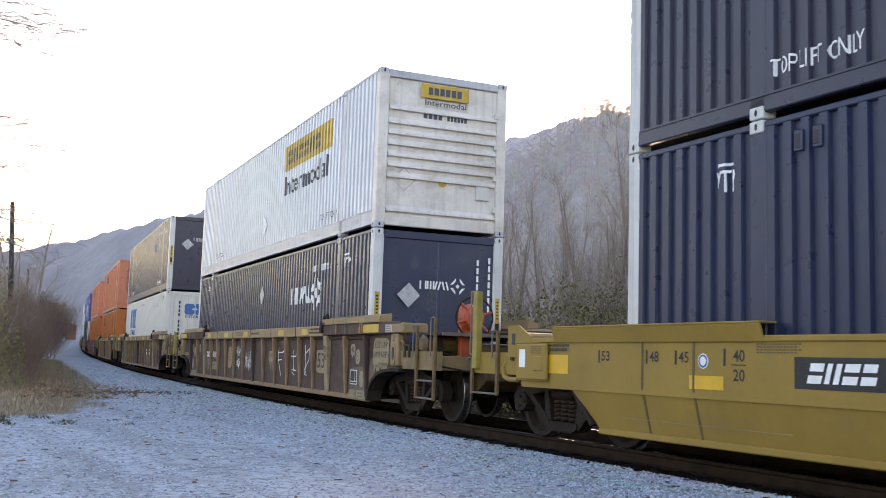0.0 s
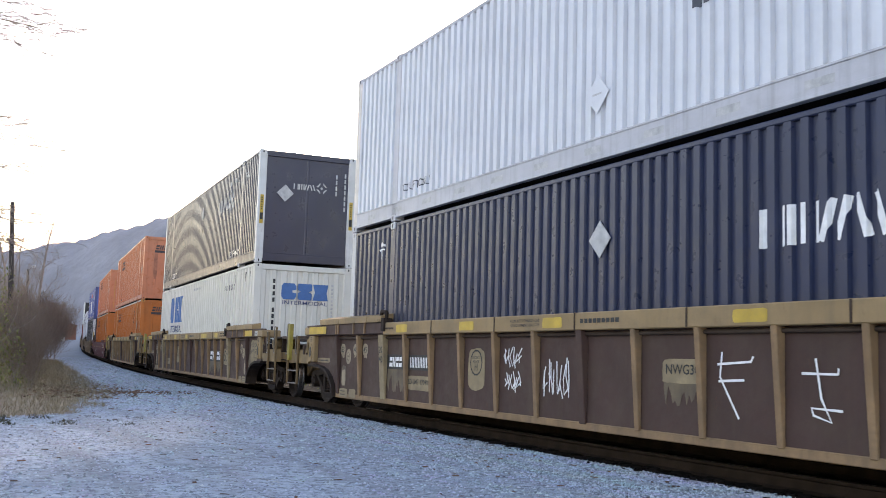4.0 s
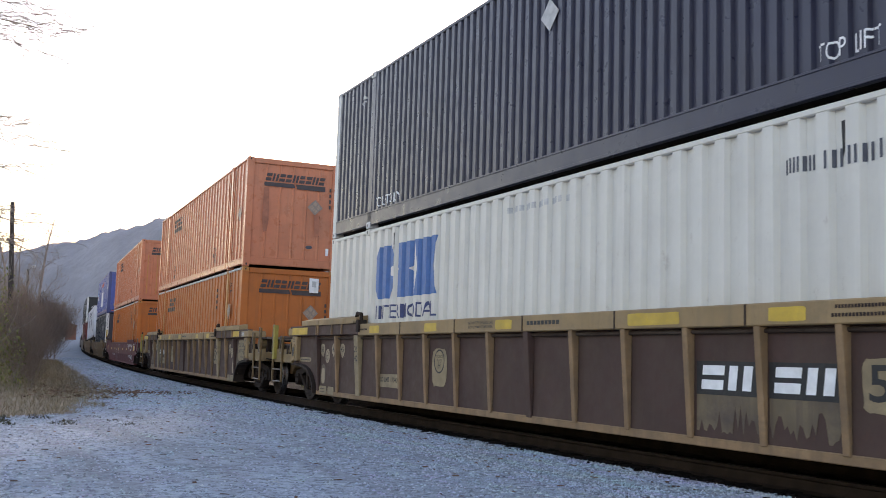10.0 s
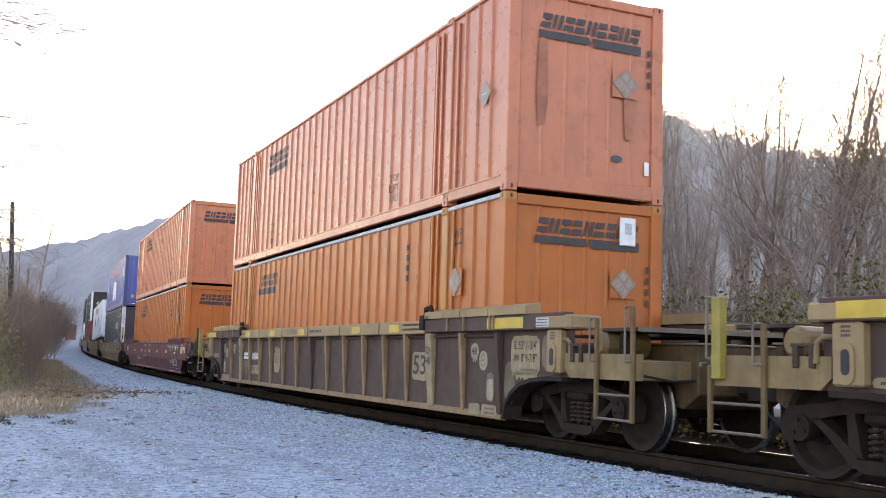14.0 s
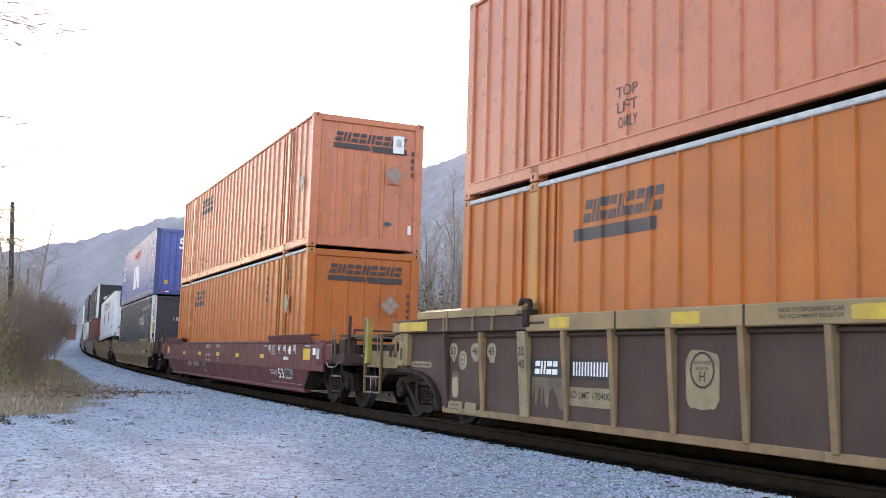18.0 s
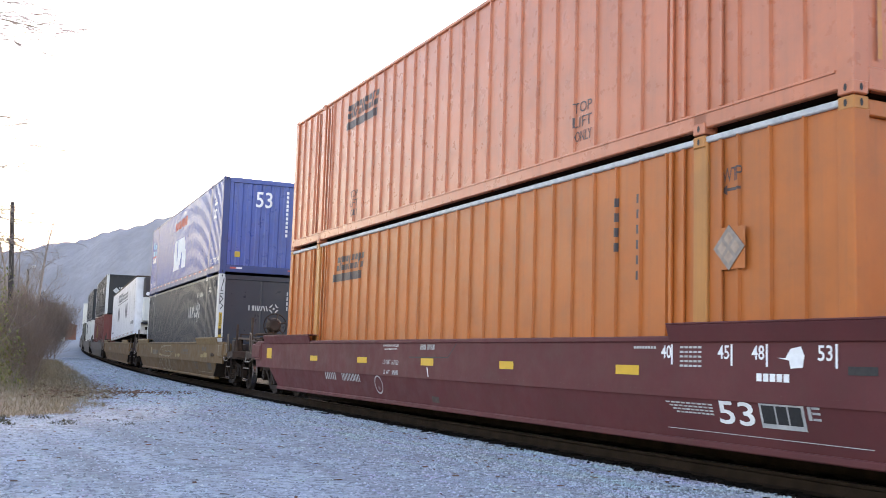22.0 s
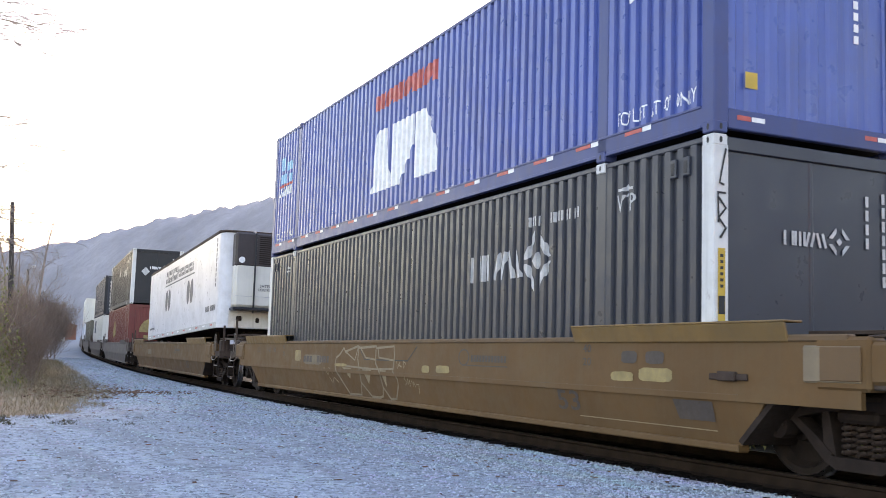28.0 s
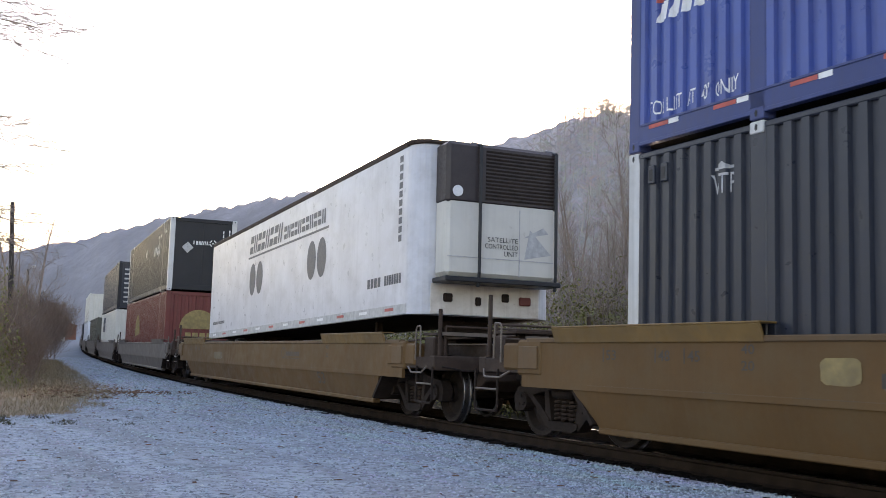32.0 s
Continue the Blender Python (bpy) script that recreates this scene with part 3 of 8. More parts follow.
def container(label, paint, post=None, trim=None, style="corr", base=0.22, ends=None, plain_end=False, sill=None, roof_rail=None, tall=TALL):
    """A 53-foot box. style: corr (pressed all along), fine (narrow pressing), panel (flat sheets with ribs), slats (fine sides, level slats on the ends)."""
    post, trim, ends = post or paint, trim or paint, ends or paint
    c = thing("container", label, "container", "containers on the train")
    px = 6.096
    hole = to_mesh("casting_hole", poly_hole(), BLACK_MARK)
    cast = to_mesh("corner_casting", box(B(), -0.09, 0.09, -0.088, 0.088, -0.059, 0.059, 0.01), POST_WHITE if post is POST_WHITE else trim)
    prof = {"corr": lambda a, z: corrugation(a, z, 0.21, 0.042, 0.44, 0.075), "fine": lambda a, z: corrugation(a, z, 0.215, 0.052, 0.50, 0.045), "wide": lambda a, z: corrugation(a, z, 0.33, 0.054, 0.43, 0.105), "panel": lambda a, z: ribs(a, z, 0.46, 0.030, 0.022)}["fine" if style == "slats" else style]
    spans = [(-HALF + 0.16, -px - 0.11), (-px + 0.11, px - 0.11), (px + 0.11, HALF - 0.16)]
    c_prof = []
    for w in (-1, 1):
        for a, z in spans:
            pr = prof(a, z)
            if w < 0:
                c_prof += pr
            part("side_panel", pressed(pr, base, tall - 0.07, "x", w * (SIDE - 0.008), w), paint, c)
        part("bottom_rail", box(B(), -HALF + 0.1, HALF - 0.1, *sorted((w * SIDE, w * (SIDE - 0.09))), 0.06, base + 0.01, 0.012), trim, c)
        part("top_rail", box(B(), -HALF + 0.1, HALF - 0.1, *sorted((w * (SIDE - 0.002), w * (SIDE - 0.07))), tall - 0.075, tall - 0.01, 0.012), roof_rail or trim, c)
        part("rail_lip", box(B(), -HALF + 0.2, HALF - 0.2, *sorted((w * (SIDE + 0.010), w * (SIDE - 0.02))), base - 0.012, base + 0.014, 0.003), trim, c)
        if base > 0.25:
            part("rail_lip", box(B(), -HALF + 0.2, HALF - 0.2, *sorted((w * (SIDE + 0.006), w * (SIDE - 0.02))), 0.062, 0.10, 0.003), trim, c)
        for x in (-px, px):
            part("lift_post", box(B(), x - 0.105, x + 0.105, *sorted((w * SIDE, w * (SIDE - 0.09))), 0.06, tall - 0.02, 0.012), trim, c)
            for z in (0.0, tall - 0.118):
                k = part("lift_casting", cast, None, c)
                k.matrix_basis = Matrix.Translation((x, w * (SIDE - 0.07), z + 0.059))
                if w < 0:
                    part("casting_hole", hole, None, k)
        for e in (-1, 1):
            part("corner_post", box(B(), *sorted((e * (HALF - 0.004), e * (HALF - 0.19))), *sorted((w * (SIDE + 0.002), w * (SIDE - 0.19))), 0.10, tall - 0.10, 0.012), post, c)
            for z in (0.0, tall - 0.118):
                k = part("corner_casting", cast, None, c)
                k.matrix_basis = Matrix.Translation((e * (HALF - 0.09), w * (SIDE - 0.085), z + 0.059))
                if w < 0:
                    part("casting_hole", hole, None, k)
                if e > 0:
                    part("casting_hole", hole, None, k).matrix_basis = pose(0.002, 0, 0, 0, 0, 90)
    for e in (-1, 1):
        x = sorted((e * (HALF - 0.01), e * (HALF - 0.10)))
        part("end_sill", box(B(), *x, -SIDE + 0.18, SIDE - 0.18, 0.05, 0.26, 0.012), sill or ends, c)
        part("end_header", box(B(), *x, -SIDE + 0.18, SIDE - 0.18, tall - 0.16, tall - 0.015, 0.012), ends if style != "slats" else trim, c)
        if style == "slats":
            part("end_panel", box(B(), *sorted((e * (HALF - 0.06), e * (HALF - 0.08))), -SIDE + 0.18, SIDE - 0.18, 0.25, tall - 0.15), ends, c)
            for z, h in ((0.37, 0.06), (0.99, 0.06), (1.19, 0.06), (1.38, 0.06), (1.59, 0.06), (1.79, 0.06), (1.99, 0.06), (2.25, 0.06)):
                b = slab(B(), [(0, z - h), (0, z + h), (0.062, z - h * 0.35), (0.062, z - h * 1.0)], -SIDE + 0.2, SIDE - 0.2)
                for v in b.verts:
                    v.co.x = e * (HALF - 0.065 + v.co.x)
                bmesh.ops.recalc_face_normals(b, faces=b.faces[:])
                part("end_slat", b, ends, c)
        else:
            pr = corrugation(-SIDE + 0.18, SIDE - 0.18, 0.27, 0.03) if style != "panel" else ribs(-SIDE + 0.18, SIDE - 0.18, 0.37, 0.02)
            if plain_end:
                pr = ribs(-SIDE + 0.18, SIDE - 0.18, 1.1, 0.008)
            part("end_panel", pressed(pr, 0.25, tall - 0.15, "y", e * (HALF - 0.03), e), ends, c)
    part("roof", pressed(corrugation(-HALF + 0.1, HALF - 0.1, 0.35, 0.015), -SIDE + 0.03, SIDE - 0.03, "x", 0, 1), paint, c).matrix_basis = Matrix(((1, 0, 0, 0), (0, 0, 1, 0), (0, 1, 0, tall - 0.02), (0, 0, 0, 1)))
    part("floor", box(B(), -HALF + 0.1, HALF - 0.1, -SIDE + 0.08, SIDE - 0.08, 0.08, 0.16), STEEL, c)
    SIDES[c.name] = sorted(c_prof)
    return c


SIDES = {}


def ride(ob, s, m=None):
    moving.append((ob, s, m or Matrix()))


CAR_S = dict(A=1.014, B=24.802, C=48.389, D=72.141, E=95.837, F=119.696, G=143.487, H=167.053, I=190.96, J=214.7, K=238.4, L=262.1, M=285.8, N=309.5)
LOW, HIGH = 0.38, 3.292              # heights of the two floors of the stack
ribbed = ribbed_car("weathered brown ribbed well car with dirty cream ribs")
cars = {"B": ribbed}
for k in "CD":
    cars[k] = copy_thing(ribbed, Matrix())
cars["A"] = smooth_car("clean yellow smooth-sided well car", YELLOW_CAR, ends=YELLOW_CAR, heavy=True, seams=(7.6, 6.8))
cars["E"] = smooth_car("dusty maroon smooth-sided well car", MAROON_CAR)
FLAP_OCHRE = mat("yellow-ochre flap paint", (0.175, 0.098, 0.026), 0.55, vary=0.15, grime=0.4, streak=0.3, grime_color=(0.10, 0.065, 0.03), scale=2, bump=0.003, bump_scale=6)
cars["F"] = smooth_car("faded ochre smooth-sided well car with old paint patches", OCHRE_CAR, TAN_CAR, FLAP_OCHRE)
cars["G"] = copy_thing(cars["F"], Matrix())
cars["H"] = smooth_car("dusty grey-brown smooth-sided well car", GREY_CAR)
for k in "IJKLMN":
    cars[k] = copy_thing(cars["H"], Matrix())
tagged(cars["C"], "weathered brown ribbed well car with black-lettered patches")
tagged(cars["D"], "weathered brown ribbed well car under two orange containers")
tagged(cars["G"], "faded ochre smooth-sided well car carrying a trailer")
for k, c in cars.items():
    ride(c, CAR_S[k])


def load(k, low, high=None):
    ride(low, CAR_S[k], Matrix.Translation((0, 0, LOW)))
    if high:
        ride(high, CAR_S[k], Matrix.Translation((0, 0, HIGH)))


SILVER_RAIL = box_paint("dull silver rail paint", (0.46, 0.46, 0.49), streak=0.3)
a_low = container("navy blue corrugated container with white posts, low in the well", NAVY, POST_WHITE)
a_top = container("dark indigo corrugated container stacked on top", PLUM, POST_WHITE)
load("A", a_low, a_top)
b_low = container("navy blue corrugated container with white corner posts", NAVY, POST_WHITE, plain_end=True)
b_top = container("pale silver corrugated container with slatted white end", SILVER, style="slats", base=0.32, ends=WHITE_END, trim=SILVER_RAIL, post=WHITE_END, tall=2.945)
load("B", b_low, b_top)
c_low = container("white corrugated container streaked with rust", WHITE_BOX, style="wide")
c_top = container("dark indigo corrugated container with worn white posts", PLUM, POST_WHITE, base=0.30, plain_end=True, tall=2.935)
load("C", c_low, c_top)
d_low = container("orange ribbed container low in the well", ORANGE, trim=ORANGE_TRIM, style="panel", roof_rail=GREY_MARK)
d_top = container("salmon orange ribbed container, flare in its tone, with black streaks", ORANGE_FLARE, style="panel", tall=2.98)
load("D", d_low, d_top)
e_low = container("bright orange ribbed container low in a maroon car", ORANGE, trim=ORANGE_TRIM, style="panel", roof_rail=GREY_MARK)
e_top = container("orange ribbed container stacked on another", ORANGE_FLARE, style="panel", tall=2.945)
load("E", e_low, e_top)
f_low = container("dark slate corrugated container with graffiti on its white post", SLATE, POST_WHITE, plain_end=True)
f_top = container("bright blue corrugated container stacked on top", BLUE_BOX, base=0.28, trim=RAIL_BLUE, post=RAIL_BLUE, sill=RAIL_BLUE)
load("F", f_low, f_top)
h_low = container("dull red corrugated container low in the well", RED_BOX)
h_top = container("near-black corrugated container with a white post", BLACK_BOX, POST_WHITE, plain_end=True)
load("H", h_low, h_top)
i_low = container("white corrugated container low in the well", WHITE_BOX)
i_top = container("dark slate corrugated container stacked on top", SLATE, BLACK_BOX)
load("I", i_low, i_top)
load("J", container("grey-olive corrugated container, not stacked", OLIVE_BOX))
load("K", container("pale silver corrugated container, low in the well", SILVER), container("white corrugated container stacked on top", WHITE_BOX))
load("L", container("dark slate corrugated container, low in the well", SLATE))
load("M", container("white corrugated container, not stacked", WHITE_BOX))
load("N", container("dull red corrugated container, not stacked", RED_BOX))


# ---------------------------------------------------------------- markings
def text_bm(words, a0, a1, z0, z1):
    """Flat letters, in x and z, that fill the given frame."""
    b = B()
    b.from_mesh(LETTERS[words])
    xs, ys = [v.co.x for v in b.verts], [v.co.y for v in b.verts]
    lx, ly = min(xs), min(ys)
    fx, fy = (a1 - a0) / (max(xs) - lx), (z1 - z0) / (max(ys) - ly)
    for v in b.verts:
        v.co = (a0 + (v.co.x - lx) * fx, 0, z0 + (v.co.y - ly) * fy)
    return b


def poly_bm(*outlines):
    b = B()
    for o in outlines:
        b.faces.new([b.verts.new((x, 0, z)) for x, z in o])
    bmesh.ops.remove_doubles(b, verts=b.verts[:], dist=1e-5)
    return b


def rect(a0, a1, z0, z1):
    return [(a0, z0), (a1, z0), (a1, z1), (a0, z1)]


def diamond(x, z, r, h=None):
    h = h or r
    return [(x - r, z), (x, z - h), (x + r, z), (x, z + h)]


def blocks(a0, a1, z0, z1, n, lean=0.0, gap=0.22):
    """n plain blocks in a row, as big as letters."""
    p = (a1 - a0) / n
    return [[(a0 + i * p, z0), (a0 + (i + 1 - gap) * p, z0), (a0 + (i + 1 - gap) * p + lean, z1), (a0 + i * p + lean, z1)] for i in range(n)]


def stroke(pts, r):
    """A painted line as quads that meet at mitred corners."""
    side = []
    for i, (x, z) in enumerate(pts):
        a, c = pts[max(0, i - 1)], pts[min(len(pts) - 1, i + 1)]
        d1 = Vector((x - a[0], z - a[1])) if i else Vector((c[0] - x, c[1] - z))
        d2 = Vector((c[0] - x, c[1] - z)) if i < len(pts) - 1 else d1
        d = d1.normalized() + d2.normalized()
        d = d.normalized() if d.length > 0.3 else d1.normalized()
        side.append(((x + d.y * r, z - d.x * r), (x - d.y * r, z + d.x * r)))
    return [[a[0], c[0], c[1], a[1]] for a, c in zip(side, side[1:])]


def open_diamond(x, z, r, h):
    """Four bars set as a diamond with a small one inside."""
    out = []
    for sx, sz in ((1, 1), (1, -1), (-1, 1), (-1, -1)):
        out.append([(x + sx * r, z + sz * 0.03), (x + sx * 0.04, z + sz * h), (x + sx * 0.04, z + sz * h * 0.62), (x + sx * r * 0.62, z + sz * 0.03)])
    return out + [diamond(x, z, r * 0.28, h * 0.28)]


def bold_row(a0, a1, z0, z1, n, lean=0.0):
    """n heavy cells in a row, each of two stacked bars or of two uprights."""
    out, p, h = [], (a1 - a0) / n, z1 - z0
    for i in range(n):
        x, w, k = a0 + i * p, p * 0.82, lambda z: lean * (z - z0) / h
        if i % 3 == 1:
            spans = [(x, x + w * 0.36, z0, z1), (x + w * 0.62, x + w, z0, z1)]
        else:
            spans = [(x, x + w, z0, z0 + h * 0.40), (x, x + w * (0.9 if i % 2 else 1.0), z0 + h * 0.60, z1)]
        out += [[(a + k(c), c), (b_ + k(c), c), (b_ + k(d), d), (a + k(d), d)] for a, b_, c, d in spans]
    return out


def thin_row(a0, a1, z0, z1, r):
    """Four light cells in a row: uprights and leaning strokes."""
    p = (a1 - a0) / 4
    out = []
    for i, many in enumerate((((0.1, 0.1), (0.8, 0.8)), ((0.05, 0.05), (0.45, 0.45), (0.85, 0.85)), ((0.0, 0.30), (0.46, 0.76)), ((0.30, 0.0), (0.80, 0.50)))):
        for lo, hi in many:
            out += stroke([(a0 + (i + lo) * p, z0), (a0 + (i + hi) * p, z1)], r)
    return out


def heavy_three(x0, x1, z0, z1):
    """Three heavy notched blocks side by side."""
    p, h = (x1 - x0) / 3, z1 - z0

    def put(i, pts):
        return [(x0 + (i + u) * p, z0 + w * h) for u, w in pts]

    return [put(0, [(0.14, 0), (0.80, 0), (0.94, 0.18), (0.94, 0.40), (0.70, 0.44), (0.70, 0.56), (0.94, 0.60), (0.94, 0.82), (0.80, 1), (0.14, 1), (0, 0.82), (0, 0.18)]),
            put(1, [(0.04, 0.10), (0.14, 0), (0.94, 0), (0.94, 0.40), (0.74, 0.50), (0.94, 0.60), (0.94, 1), (0.04, 1), (0.04, 0.62), (0.24, 0.52), (0.04, 0.42)]),
            put(2, [(0, 0), (1, 0), (0.90, 0.5), (1, 1), (0, 1), (0.14, 0.5)])]


def apart(ob, name, b):
    """Loose faces of a row of blocks, each on its own."""
    if name in SINGLE and len(b.faces) > 1:
        out = []
        for f in b.faces:
            c = B()
            c.faces.new([c.verts.new(v.co) for v in f.verts])
            out.append(c)
        b.free()
        return out


SINGLE = {"faded_words": "faded_word", "emblem_bars": "emblem_block", "number_bars": "number_bar", "mark_blocks": "mark_block", "sign_blocks": "sign_block", "emblem_stripes": "emblem_stripe", "emblem_tiles": "emblem_tile", "notice_bars": "notice_bar", "warning_bands": "warning_band"}


def on_side(ob, name, b, material, label="", flat=None):
    """Paint on the side that faces the road, pressed into its folds. flat: the plane of a plain side."""
    many = apart(ob, name, b)
    if many:
        return [on_side(ob, SINGLE[name], c, material, label, flat) for c in many]
    pr = SIDES.get(ob.name)
    if flat is None:
        xs = [v.co.x for v in b.verts]
        if name == "lettering":
            bmesh.ops.triangulate(b, faces=b.faces[:])
        for a in sorted({round(a, 4) for a, _ in pr if min(xs) < a < max(xs)}):
            bmesh.ops.bisect_plane(b, geom=b.verts[:] + b.edges[:] + b.faces[:], plane_co=(a, 0, 0), plane_no=(1, 0, 0), dist=1e-5)
        ax, ad = [a for a, _ in pr], [d for _, d in pr]
        for v in b.verts:
            d = float(np.interp(v.co.x, ax, ad))
            if abs(abs(v.co.x) - 6.096) < 0.11 or v.co.z < BASE.get(ob.name, 0.2):
                d = -0.010
            v.co.y = -(SIDE - 0.008) + d - 0.005
    else:
        for v in b.verts:
            v.co.y = flat
    return part(name, b, material, ob, label)


BASE = {}


def on_end(ob, name, b, material, label="", at=HALF - 0.022):
    """Paint on the end that leads."""
    many = apart(ob, name, b)
    if many:
        return [on_end(ob, SINGLE[name], c, material, label, at) for c in many]
    for v in b.verts:
        v.co = (at, v.co.x, v.co.z)
    return part(name, b, material, ob, label)


def lettered(ob, words, a0, a1, z0, z1, material, end=False, flat=None, at=HALF - 0.022):
    b = text_bm(words, a0, a1, z0, z1)
    return on_end(ob, "lettering", b, material, "", at) if end else on_side(ob, "lettering", b, material, "", flat)


PLACARD_LINE = mat("dull brown-grey placard print", (0.34, 0.24, 0.18), 0.55, vary=0.2, scale=14)


def placard(ob, x, z, r, material, end=False, frame_=None):
    """A diamond plate that stands a little off the wall."""
    if frame_:
        (on_end if end else on_side)(ob, "placard_plate", poly_bm(rect(x - r, x + r, z - r * 0.95, z + r * 0.9)), frame_, **(dict(at=HALF - 0.005) if end else dict(flat=-SIDE - 0.002)))
    b = slab(B(), diamond(x, z, r), 0, 0.008)
    for v in b.verts:
        v.co = (HALF + v.co.y, v.co.x, v.co.z) if end else (v.co.x, -SIDE - 0.004 - v.co.y, v.co.z)
    bmesh.ops.recalc_face_normals(b, faces=b.faces[:])
    pl = part("placard", b, material, ob, "diamond-shaped placard")
    b = poly_bm(*[diamond(x + dx * r * 0.42, z + dz * r * 0.42, r * 0.3) for dx, dz in ((0, 1), (0, -1), (1, 0), (-1, 0))]) if frame_ else poly_bm(rect(x - r * 0.4, x + r * 0.4, z - 0.012, z + 0.012))
    for v in b.verts:
        v.co = (HALF + 0.011, v.co.x, v.co.z) if end else (v.co.x, -SIDE - 0.015, v.co.z)
    part("placard_mark", b, PLACARD_LINE if frame_ else GREY_MARK, pl)


def emblem_side(c, m, dz=0.0, placard_m=GREY_MARK):
    """Four blocks and an open diamond, with a number and a lift mark."""
    on_side(c, "emblem_bars", poly_bm(*thin_row(2.72, 4.26, 1.69 + dz, 2.06 + dz, 0.036)), m, "row of plain emblem blocks")
    on_side(c, "emblem_diamond", poly_bm(*open_diamond(4.62, 1.88 + dz, 0.37, 0.40)), m, "open diamond emblem")
    on_side(c, "number_bars", poly_bm(*blocks(4.4, 4.75, 2.33 + dz, 2.46 + dz, 8, 0, 0.5), *blocks(4.9, 5.65, 2.33 + dz, 2.46 + dz, 12, 0, 0.5)), m)
    for e in (-1, 1):
        x = 6.42 if e > 0 else -6.75
        lettered(c, "VTP", x, x + 0.32, 2.28, 2.48, m)
        on_side(c, "lift_mark", poly_bm(rect(x + 0.02, x + 0.30, 2.52, 2.55), [(x + 0.08, 2.55), (x + 0.24, 2.55), (x + 0.16, 2.6)]), m)
    if placard_m:
        placard(c, 0.14, 2.02 + dz, 0.22, placard_m)


def emblem_end(c, m, dz=0.0, card=True):
    on_end(c, "emblem_bars", poly_bm(*thin_row(-0.38, 0.22, 1.85 + dz, 2.00 + dz, 0.017)), m)
    on_end(c, "emblem_diamond", poly_bm(*open_diamond(0.38, 1.93 + dz, 0.15, 0.15)), m)
    if card:
        placard(c, -0.60, 1.72 + dz, 0.225, GREY_MARK, True)
    for x, n, z in ((0.74, 4, 2.45), (0.98, 7, 2.50)):
        on_end(c, "number_bars", poly_bm(*[rect(x + 0.018, x + 0.062, z - i * 0.15 - 0.115, z - i * 0.15) for i in range(n)]), m)


def warning_post(c):
    """Yellow and black strips on the leading white posts."""
    for y in (-1.2, 1.2):
        on_end(c, "warning_strip", poly_bm(rect(y - 0.045, y + 0.045, 1.0, 1.75)), YELLOW_MARK, "yellow warning strip", at=HALF + 0.002)
        on_end(c, "warning_bands", poly_bm(rect(y - 0.04, y + 0.04, 1.1, 1.28), *[rect(y - 0.02, y + 0.02, 1.36 + i * 0.06, 1.39 + i * 0.06) for i in range(6)]), BLACK_MARK, at=HALF + 0.004)


mat_soot = mat("thin soot over orange", (0.34, 0.110, 0.058), 0.55, vary=0.3, grime=0.7, grime_color=(0.46, 0.15, 0.078), scale=6)
FADED_MARK = mat("faded black-brown marking paint", (0.040, 0.028, 0.032), 0.5, vary=0.2, grime=0.3, grime_color=(0.16, 0.07, 0.05), scale=6)
PLACARD = mat("weathered metal placard", (0.24, 0.19, 0.16), 0.5, vary=0.2, grime=0.4, grime_color=(0.42, 0.20, 0.11), scale=14)
RIB_YELLOW = mat("yellowed rib paint", (0.50, 0.20, 0.05), 0.5, vary=0.15, grime=0.3, grime_color=(0.50, 0.17, 0.07), scale=5)


